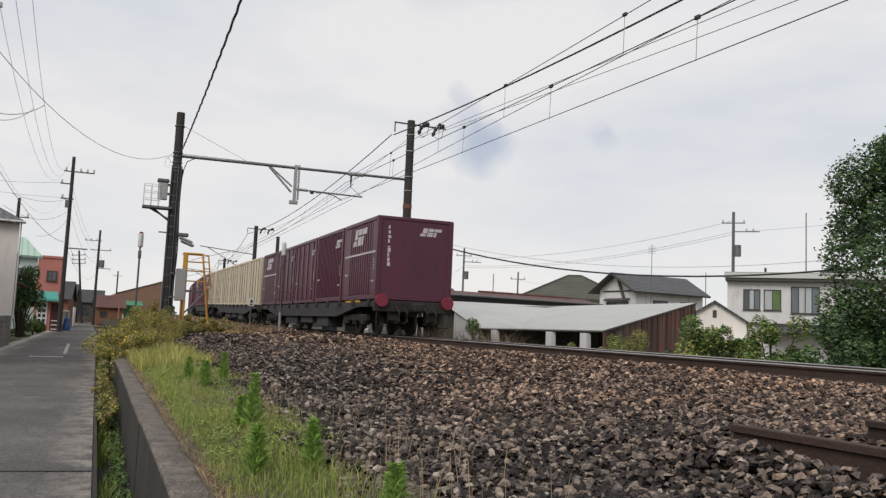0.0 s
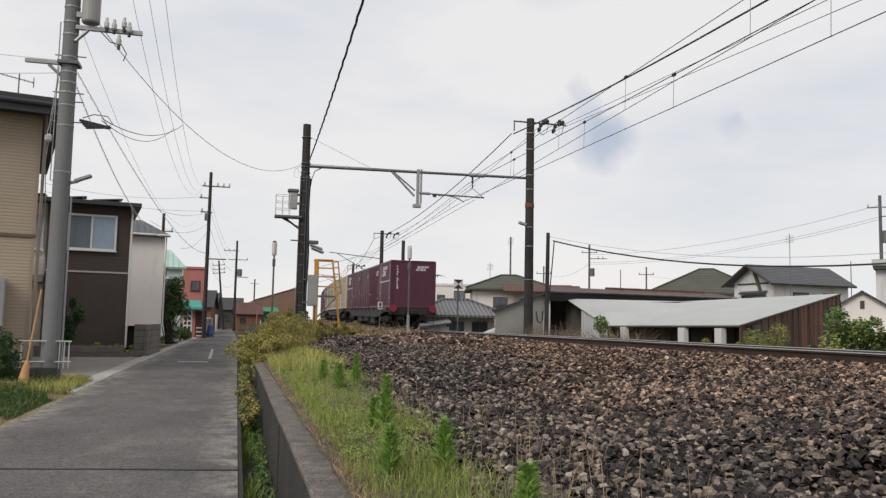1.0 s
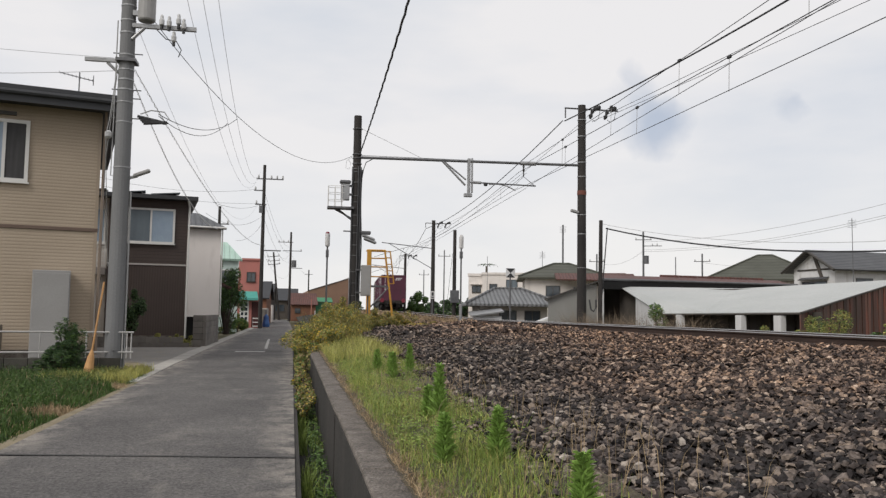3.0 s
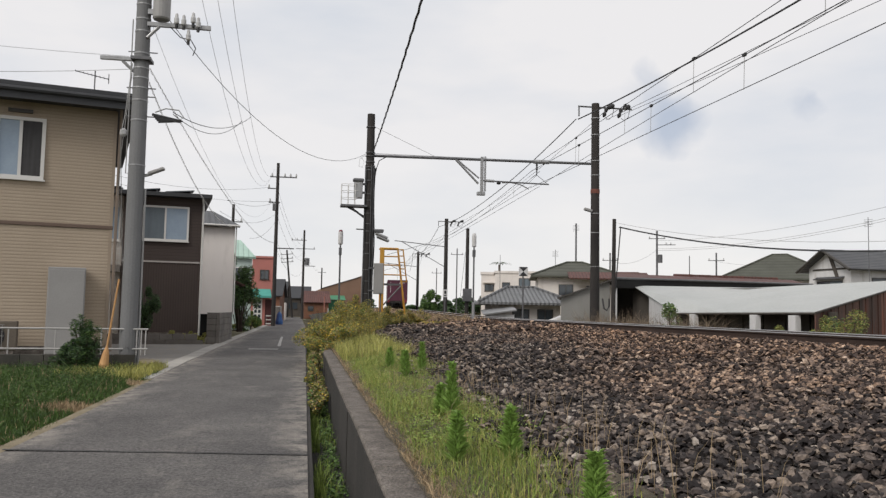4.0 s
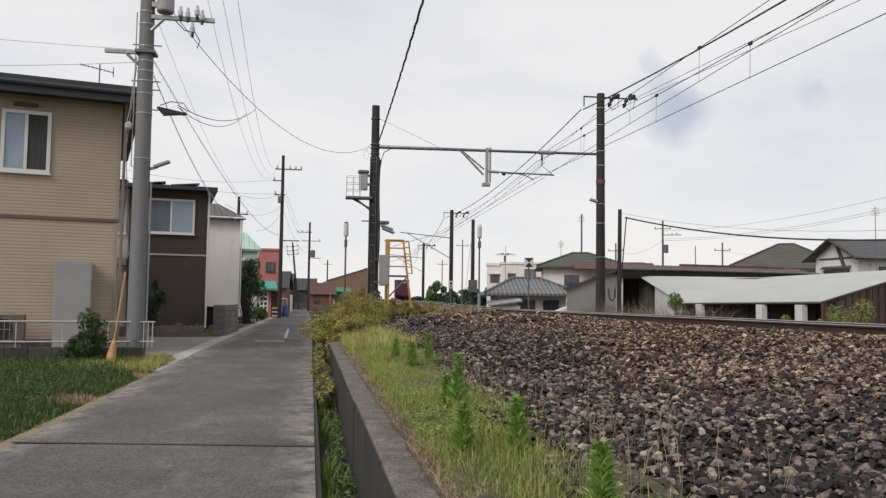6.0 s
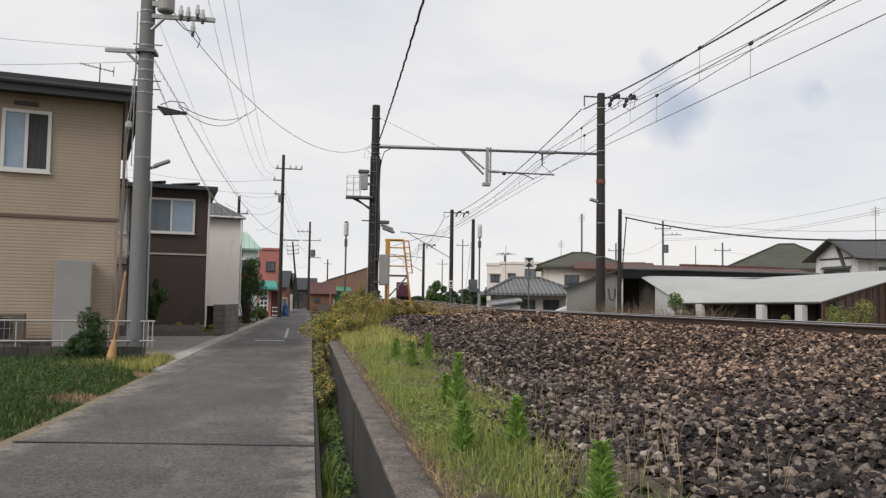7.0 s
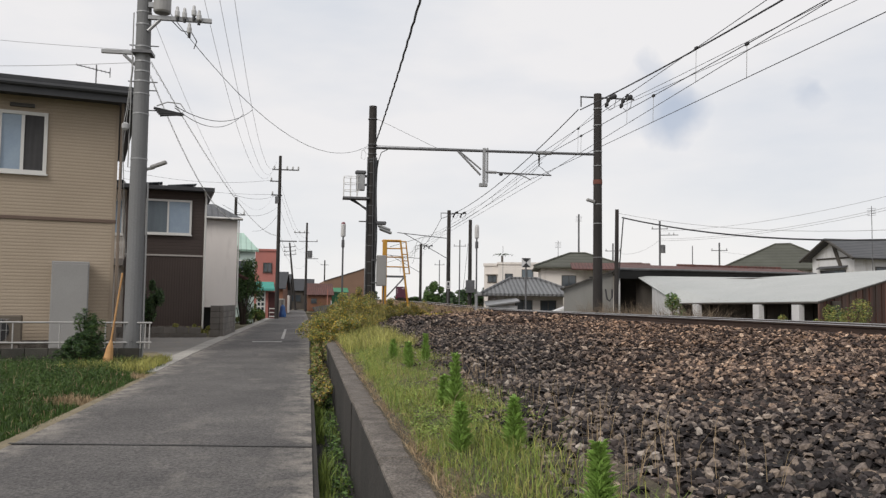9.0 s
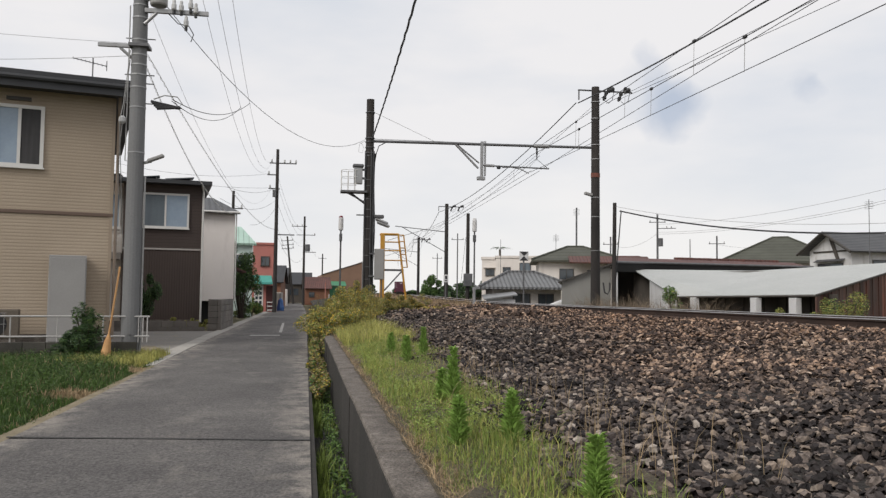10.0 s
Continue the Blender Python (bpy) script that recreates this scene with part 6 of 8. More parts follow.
def white_roof_sheds():
    t = thing("shed", pose(0, 0, 0), "low shed with a pale corrugated sheet roof and rusty end wall", "shed")
    a, b = Vector((14.5, 30.9, 1.38)), Vector((14.5, 21.7, 1.44))
    tr, tl, pk = Vector((24.0, 28.9, 2.88)), Vector((16.75, 40.6, 2.78)), Vector((20.6, 35.5, 2.62))
    mid = a.lerp(b, 0.42)
    part("roof", Mesh().slab([a, mid, pk, tl], 0.04), ZINCROOF, t, "pale corrugated sheet roof")
    part("roof", Mesh().slab([mid, b, tr, pk], 0.04), ZINCROOF, t, "pale corrugated sheet roof")
    part("fascia", Mesh().rod(a - Vector((0, 0, 0.05)), b - Vector((0, 0, 0.05)), 0.03), OLDWOOD, t)
    part("verge", Mesh().rod(b - Vector((0, 0, 0.03)), tr - Vector((0, 0, 0.03)), 0.035), OLDWOOD, t)
    # Front of weathered boards between white posts.
    for k in range(20):
        y = 21.9 + 0.44 * k
        part("board", Mesh().box(15.3 + 0.02 * (k % 3), y, LOW, 15.34 + 0.02 * (k % 3), y + 0.42, 1.45), OLDWOOD, t)
    for y in (22.75, 24.95, 29.25):
        part("post", Mesh().box(14.4, y - 0.18, LOW, 14.6, y + 0.18, 1.33, ch=0.01), COOLWHITE, t, "white painted post")
    # Rusty end wall below the sloping verge, sheet by sheet.
    n = 36
    for k in range(n):
        p, q = b.lerp(tr, k / n), b.lerp(tr, (k + 0.97) / n)
        out = Vector((0.0, 0.03 * (k % 2), 0))
        v = [(p.x, p.y + out.y, LOW), (q.x, q.y + out.y, LOW), (q.x, q.y + out.y, q.z - 0.06), (p.x, p.y + out.y, p.z - 0.06)]
        v += [(x - 0.02, y + 0.03, z) for x, y, z in v]
        part("sheet", Mesh().raw(v, [(0, 1, 2, 3), (4, 5, 6, 7), (0, 1, 5, 4), (1, 2, 6, 5), (2, 3, 7, 6), (3, 0, 4, 7)]), RUSTWALL, t)
    # Pale gable end at the other side.
    e = a.lerp(tl, 0.6)
    v = [(a.x + 0.12, a.y + 0.3, LOW), (e.x + 0.1, e.y, LOW), (e.x + 0.1, e.y, e.z - 0.06), (a.x + 0.12, a.y + 0.3, a.z)]
    v += [(x + 0.06, y - 0.05, z) for x, y, z in v]
    part("end_wall", Mesh().raw(v, [(0, 1, 2, 3), (4, 5, 6, 7), (0, 1, 5, 4), (1, 2, 6, 5), (2, 3, 7, 6), (3, 0, 4, 7)]), COOLWHITE, t, "white sheet end wall")
    part("back_wall", Mesh().raw([(tl.x, tl.y, LOW), (tr.x, tr.y, LOW), (tr.x, tr.y, tr.z - 0.3), (tl.x, tl.y, tl.z - 0.2)], [(0, 1, 2, 3)]), OLDWOOD, t)


def long_shed():
    t = thing("warehouse", pose(0, 0, 0), "long dark open-fronted shed with a dull red roof", "warehouse")
    a, b = Vector((15.3, 39.6, 3.05)), Vector((29.5, 44.5, 3.2))
    d = (b - a).normalized()
    back = Vector((2.2, 5.4, 0))
    up = Vector((0, 0, 0.55))
    part("roof", Mesh().slab([a, b, b + back + up, a + back + up], 0.12), ROOFRED, t, "dull red tiled roof")
    # Board coloured near-black to give the band of shade under the eaves.
    part("fascia", Mesh().slab([a - Vector((0, 0.05, 0.02)), b - Vector((0, 0.05, 0.02)), b - Vector((0, 0.05, 0.52)), a - Vector((0, 0.05, 0.45))], 0.06), DEEPSHADE, t, "deep eaves board, near-black as the shade under the roof edge")
    part("gutter", Mesh().rod(a - Vector((0, 0.1, -0.03)), b - Vector((0, 0.1, -0.03)), 0.07), STEEL, t)
    # Inner walls carry the shed's inside shade in their colour.
    part("back_wall", Mesh().slab([a + back * 0.95, b + back * 0.95, Vector((*(b + back * 0.95).xy, LOW)), Vector((*(a + back * 0.95).xy, LOW))], 0.1), DIMBOARDS, t)
    part("side_wall", Mesh().slab([a + back * 0.03, a + back * 0.97, Vector((*(a + back * 0.97).xy, LOW)), Vector((*(a + back * 0.03).xy, LOW))], 0.1), DIMBOARDS, t)
    for u in (0.01, 0.13, 0.3, 0.5, 0.75, 0.99):
        p = a.lerp(b, u)
        part("post", Mesh().box(p.x - 0.08, p.y, LOW, p.x + 0.08, p.y + 0.16, p.z - 0.1), COOLWHITE if u < 0.1 else OLDWOOD, t)
    for k in range(6):
        p = a.lerp(b, 0.35 + 0.1 * k) + back + up
        part("ridge_tile", Mesh().box(p.x - 0.6, p.y - 0.1, p.z - 0.05, p.x + 0.6, p.y + 0.1, p.z + 0.12, ch=0.03), ROOFRED, t)
    # Grey lean-to next to it.
    g = thing("shed", pose(12.75, 40.2, 0, 0, 0, -3), "grey sheet-clad lean-to with a sloping dark verge", "shed")
    part("wall", Mesh().raw([(0, 0, LOW), (2.55, 0, LOW), (2.55, 0, 3.0), (0, 0, 2.12), (1.3, 4, LOW), (3.85, 4, LOW), (3.85, 4, 3.0), (1.3, 4, 2.12)],
                            [(0, 1, 2, 3), (4, 5, 6, 7), (0, 1, 5, 4), (1, 2, 6, 5), (2, 3, 7, 6), (3, 0, 4, 7)]), surf("grey_sheet_wall", (0.27, 0.265, 0.25), (0.22, 0.215, 0.2), 0.7, 0, 30, 0.8, 0.1, 0.08, streak=0.3), g)
    part("roof", Mesh().slab([(-0.25, -0.2, 2.06), (2.7, -0.2, 3.1), (4.0, 4.2, 3.1), (1.05, 4.2, 2.06)], 0.07), BRONZE, g)
    w = thing("sheet_pile", pose(10.9, 42.0, LOW), "heap under a white sheet", "heap")
    part("sheet", Mesh().raw([(0, 0, 0), (3.2, 0, 0), (3.2, 2, 0), (0, 2, 0), (0.7, 0.4, 0.9), (2.8, 0.3, 1.75), (2.9, 1.7, 1.7), (0.8, 1.6, 0.9)],
                             [(0, 1, 5, 4), (1, 2, 6, 5), (2, 3, 7, 6), (3, 0, 4, 7), (4, 5, 6, 7), (0, 1, 2, 3)]), COOLWHITE, w)


def hip_house(x, y, w, d, eave, apex, rot, wall, roofm, label, wins=(), z0=LOW, ridge=0.4, over=0.6):
    """A house with a hipped roof; w along local x, facing -y."""
    t = thing("house", pose(x, y, 0, 0, 0, rot), label, "house", "houses beyond the track")
    part("wall", Mesh().box(-w / 2, 0, z0, w / 2, d, eave), wall, t)
    e, r = w / 2 + over, w / 2 * ridge
    v = [(-e, -over, eave - 0.05), (e, -over, eave - 0.05), (e, d + over, eave - 0.05), (-e, d + over, eave - 0.05), (-r, d / 2, apex), (r, d / 2, apex)]
    lower = [(px, py, pz - 0.14) for px, py, pz in v[:4]]
    part("roof", Mesh().raw(v + lower, [(0, 1, 5, 4), (1, 2, 5), (2, 3, 4, 5), (3, 0, 4), (6, 7, 8, 9), (0, 1, 7, 6), (1, 2, 8, 7), (2, 3, 9, 8), (3, 0, 6, 9)]), roofm, t)
    part("ridge", Mesh().path([(-e, -over, eave), (-r, d / 2, apex + 0.03), (r, d / 2, apex + 0.03), (e, -over, eave)], 0.09), roofm, t)
    for x0, x1, z1, z2, mats in wins:
        window(t, x0, x1, z1, z2, BRONZE, mats)
    return t


def far_houses():
    two = (GLASS, GLASS)
    t = hip_house(13.75, 50.5, 4.3, 6.0, 1.95, 2.95, -8, WHITEWALL, ROOFPALE, "single-storey house under a grey tiled hip roof", ((-0.9, 0.2, 0.4, 1.5, two), (0.7, 1.7, 0.4, 1.5, two)), ridge=0.42, over=0.9)
    porch = part("porch_roof", Mesh().slab([(-2.9, -2.6, 1.15), (-0.9, -2.6, 1.45), (-0.9, -0.6, 1.65), (-2.9, -0.6, 1.4)], 0.08), ZINC, t)
    part("porch_wall", Mesh().box(-2.75, -2.3, LOW, -1.0, -2.2, 1.15), COOLWHITE, porch)
    # White flat-roofed block.
    f = thing("house", pose(19.75, 92.2, 0, 0, 0, -14), "white flat-roofed two-storey block with small windows", "house", "houses beyond the track")
    part("wall", Mesh().box(1.6, 0, LOW, 7.7, 7, 5.75), WHITEWALL, f)
    part("wall", Mesh().box(0, 0.8, LOW, 1.6, 7, 5.6), WHITEWALL, f)
    part("parapet", Mesh().box(1.5, -0.1, 5.75, 7.8, 7, 6.0).box(-0.1, 0.7, 5.6, 1.5, 7, 5.9), WHITEWALL, f)
    window(f, 0.4, 1.45, 3.7, 4.5, BRONZE, two, y=0.8)
    window(f, 2.4, 3.3, 3.4, 4.7, BRONZE, two)
    window(f, 4.3, 5.6, 3.9, 5.2, BRONZE, (GREYCURTAIN, GREYCURTAIN))
    part("hood", Mesh().box(0.2, 0.5, 4.62, 1.6, 0.8, 4.72), WHITEWALL, f)
    # Top of a palm behind the block.
    pm = thing("palm_tree", pose(23.5, 99.0, LOW), "small palm with arching fronds above the roof", "tree")
    part("trunk", Mesh().lathe((0, 0, 0), [(0, 0.2), (7.7, 0.14)], 8), BARK_PALM, pm)
    for k in range(13):
        a = k * 2.4
        reach = 1.0 + 0.35 * (k % 3)
        fr = Mesh()
        for j in range(6):
            u, w = j / 6, 0.11 * (1 - abs(j - 2.5) / 4)
            p = Vector((math.cos(a) * reach * u, math.sin(a) * reach * u, 7.6 + 1.35 * u - 1.2 * u * u))
            q = Vector((math.cos(a) * reach * (u + 0.17), math.sin(a) * reach * (u + 0.17), 7.6 + 1.35 * (u + 0.17) - 1.2 * (u + 0.17) ** 2))
            side = Vector((-math.sin(a), math.cos(a), 0)) * w
            fr.raw([p - side, p + side, q + side * 0.4 - Vector((0, 0, 0.1)), q - side * 0.4 - Vector((0, 0, 0.1))], [(0, 1, 2, 3)])
        part("frond", fr, FROND, pm)
    # Two-storey house with balcony.
    h = hip_house(22.4, 66.0, 6.6, 7.0, 4.45, 5.75, -14, WHITEWALL, ROOFGREEN, "two-storey off-white house with a balcony and grey roof", ((-1.6, -0.4, 2.2, 3.7, two), (0.7, 1.9, 2.2, 3.6, two)), ridge=0.2)
    part("lower_roof", Mesh().slab([(-0.9, -2.4, 4.15), (5.6, -2.4, 4.15), (5.6, -0.3, 4.75), (-0.9, -0.3, 4.75)], 0.1), ROOFRED, h)
    bal = Mesh()
    for k in range(16):
        bal.rod((-1.8 + 0.24 * k, -1.0, 1.9), (-1.8 + 0.24 * k, -1.0, 2.7), 0.03, n=4)
    part("balcony_rail", bal.rod((-1.9, -1.0, 2.75), (2.0, -1.0, 2.75), 0.05), BRONZE, h)
    part("hood", Mesh().box(2.4, -0.3, 3.7, 2.8, 0, 4.0), BRONZE, h)
    # Mossy hip roof.
    hip_house(43.5, 70.5, 9.0, 8.0, 4.9, 7.4, -32, WHITEWALL, ROOFGREEN, "house with a mossy grey-green hip roof", ((0.5, 2.0, 3.0, 4.2, two), (-3.0, -1.5, 3.2, 4.2, two)), ridge=0.15, over=0.9)
    hip_house(29.0, 75.0, 7.0, 7.0, 4.6, 5.4, -20, WHITEWALL, ROOFRED, "house behind the sheds with a low red roof", (), ridge=0.7)


def gable_house():
    """Ridge runs to the right and away; the gable looks to the track."""
    g = thing("house", pose(42.65, 61.9, 0, 0, 0, -84), "white gabled house with dark grey tiles and timber trim", "house", "houses beyond the track")
    w, d, eave, apex = 4.8, 8.0, 5.5, 6.97
    part("wall", Mesh().box(-w / 2, 0, LOW, w / 2, d, eave), COOLWHITE, g)
    part("gable", Mesh().raw([(-w / 2, 0, eave), (w / 2, 0, eave), (0, 0, apex - 0.1), (-w / 2, d, eave), (w / 2, d, eave), (0, d, apex - 0.1)], [(0, 1, 2), (3, 4, 5), (0, 1, 4, 3), (1, 2, 5, 4), (2, 0, 3, 5)]), COOLWHITE, g)
    for s in (-1, 1):
        part("roof", Mesh().slab([(s * (w / 2 + 0.7), -0.7, eave - 0.25), (s * (w / 2 + 0.7), d + 0.3, eave - 0.25), (0, d + 0.3, apex), (0, -0.7, apex)][::s], 0.16), ROOFGREY, g)
        part("bargeboard", Mesh().rod((s * (w / 2 + 0.7), -0.72, eave - 0.35), (0, -0.72, apex - 0.1), 0.12), BRONZE, g)
    part("beam", Mesh().box(-1.9, -0.06, 5.25, 1.9, 0.02, 5.38), OLDWOOD, g)
    part("board", Mesh().box(-0.16, -0.1, -1.15, 0.16, -0.02, 1.15, m=pose(0.55, 0, 5.55, 0, -24, 0)), OLDWOOD, g, "grey sloping timber board on the gable")
    part("hood", Mesh().slab([(-1.5, -0.4, 4.5), (1.7, -0.4, 4.5), (1.7, 0, 4.7), (-1.5, 0, 4.7)], 0.06), ROOFGREY, g)
    window(g, -1.4, 1.5, 3.2, 4.35, BRONZE, (GLASS, GREYCURTAIN))
    for x in (2.0, 5.2):
        m = Mesh().box(w / 2 - 0.01, x, 3.6, w / 2 + 0.06, x + 1.7, 4.6)
        part("window_frame", m, BRONZE, g)
        part("pane", Mesh().box(w / 2 + 0.05, x + 0.08, 3.68, w / 2 + 0.07, x + 1.62, 4.52), GLASS, g)


def right_houses():
    h = thing("house", pose(33.5, 37.65, 0, 0, 0, -45), "white two-storey house with dark framed windows and flat eaves", "house", "houses beyond the track")
    part("wall", Mesh().box(0, 0, LOW, 8.5, 7, 4.75), COOLWHITE, h)
    part("roof", Mesh().box(-0.15, -0.5, 4.92, 9.0, 7.5, 5.2, ch=0.02), ZINCROOF, h, "pale metal fascia")
    part("eaves", Mesh().box(-0.1, -0.42, 4.76, 8.95, 7.4, 4.9), BRONZE, h, "dark thin eaves")
    part("roof_top", Mesh().slab([(-0.15, -0.45, 5.26), (9.1, -0.45, 5.26), (9.1, 7.6, 5.85), (-0.15, 7.6, 5.85)], 0.05), ZINCROOF, h, "pale sheet roof")
    window(h, 0.86, 1.78, 3.12, 4.3, BRONZE, (GLASS, CURTAIN, GREYCURTAIN))
    window(h, 1.96, 2.88, 3.12, 4.3, BRONZE, (CURTAIN, GREENBLIND))
    window(h, 3.38, 4.86, 2.98, 4.5, BRONZE, (GREYCURTAIN, CURTAIN, CURTAIN, GREYCURTAIN))
    part("belt", Mesh().box(0, -0.05, 2.25, 8.5, 0.0, 2.4), BRONZE, h)
    part("lower_roof", Mesh().slab([(2.2, -1.4, 1.9), (8.6, -1.4, 1.9), (8.6, 0, 2.25), (2.2, 0, 2.25)], 0.08), ROOFGREY, h)
    part("vent", Mesh().rod((2.0, 2.5, 5.0), (2.0, 2.5, 5.75), 0.07), BRONZE, h)
    a = thing("house", pose(30.3, 35.0, 0, 0, 0, -40), "small cream gabled outbuilding with a dark vent", "outbuilding")
    part("wall", Mesh().raw([(-1.6, 0, LOW), (1.6, 0, LOW), (1.6, 0, 2.3), (0, 0, 3.3), (-1.6, 0, 2.3), (-1.6, 4, LOW), (1.6, 4, LOW), (1.6, 4, 2.3), (0, 4, 3.3), (-1.6, 4, 2.3)],
                            [(0, 1, 2, 3, 4), (5, 6, 7, 8, 9), (0, 1, 6, 5), (1, 2, 7, 6), (2, 3, 8, 7), (3, 4, 9, 8), (4, 0, 5, 9)]), WHITEWALL, a)
    part("roof", Mesh().slab([(0, -0.2, 3.42), (1.9, -0.2, 2.2), (1.9, 4, 2.2), (0, 4, 3.42)], 0.09), ROOFGREY, a)
    part("roof", Mesh().slab([(-1.9, -0.2, 2.2), (0, -0.2, 3.42), (0, 4, 3.42), (-1.9, 4, 2.2)], 0.09), ROOFGREY, a)
    part("vent", Mesh().box(-0.1, -0.03, 2.5, 0.1, 0.02, 2.9), BRONZE, a)
    part("canopy", Mesh().box(-0.3, -0.9, 1.35, 2.2, 0.0, 1.43), COOLWHITE, a)
    # Near-black panel on the wall, for the shade within the opening.
    part("opening", Mesh().box(-0.2, -0.03, LOW, 1.4, 0.02, 1.25), DEEPSHADE, a)
    mt = thing("hill_roof", pose(52.0, 47.0, 0), "dark distant roof behind the white house", "roof")
    part("roof", Mesh().raw([(-4, 0, 5.2), (4, -5, 5.2), (6, 4, 5.2), (0, 0, 7.6)], [(0, 1, 3), (1, 2, 3), (2, 0, 3), (0, 1, 2)]), ROOFGREY, mt)
    part("wall", Mesh().box(-3, -3, LOW, 4, 3, 5.2), COOLWHITE, mt)


white_roof_sheds()
long_shed()
far_houses()
gable_house()
right_houses()


def aerials():
    """Distant poles and rooftop aerials against the sky: azimuth, distance, top elevation."""
    def spot(az, d):
        return d * math.sin(radians(az)), d * math.cos(radians(az))
    for az, d, el, r, kind in ((42.0, 70, 8.5, 0.14, 2), (24.0, 95, 5.7, 0.13, 2), (27.8, 100, 4.2, 0.11, 1), (20.9, 100, 4.2, 0.11, 1), (18.6, 80, 6.2, 0.10, 3), (26.1, 80, 4.0, 0.05, 0),
                               (36.8, 70, 6.3, 0.03, 3), (40.3, 75, 4.5, 0.04, 0), (46.4, 55, 8.4, 0.04, 0), (10.4, 120, 4.4, 0.1, 1), (17.2, 85, 4.4, 0.03, 3), (9.0, 150, 3.0, 0.1, 1), (13.4, 90, 4.0, 0.03, 0)):
        x, y = spot(az, d)
        h = 1.25 + d * math.tan(radians(el)) - LOW
        name, label = ("utility_pole", "distant slim utility pole behind the houses") if kind in (1, 2) else ("aerial_mast", "thin aerial mast above the roofs")
        t = thing(name, pose(x, y, LOW, 0, 0, -az), label, "pole", "distant poles")
        part("pole", Mesh().rod((0, 0, 0), (0, 0, h), r, r * 0.8, 8), STEEL, t)
        if kind in (1, 2):
            cross_arm(t, h - 0.9, -0.9, 0.9, (-0.8, 0.8), 1.0, STEEL)
        if kind == 2:
            cross_arm(t, h - 1.6, 0, 2.0, (1.0, 1.5), 1.0, STEEL)
            part("transformer", Mesh().lathe((0.3, 0, h - 3.6), [(0, 0.3), (0.9, 0.3)], 10), STEEL, t)
        if kind == 3:
            for k in range(5):
                part("element", Mesh().rod((-0.3, 0, h - 0.2 - 0.13 * k), (0.3, 0, h - 0.17 - 0.13 * k), 0.012, n=4), STEEL, t)
    a, b, c = (Vector((*spot(az, d), z)) for az, d, z in ((24.0, 95, 9.6), (42.0, 70, 11.0), (60, 60, 11)))
    for dz in (0.0, -0.9, -1.1):
        line(a + Vector((0, 0, dz)), b + Vector((0, 0, dz)), 0.9, 0.016, PALEWIRE)
    line(b - Vector((0, 0, 0.9)), c, 0.4, 0.012, PALEWIRE)
    line(a - Vector((0, 0, 1)), Vector((*spot(20.9, 100), 7.6)), 0.8, 0.014, PALEWIRE)
    line(Vector((*spot(27.8, 100), 7.6)), Vector((*spot(36, 90), 7.6)), 0.8, 0.014, PALEWIRE)


aerials()


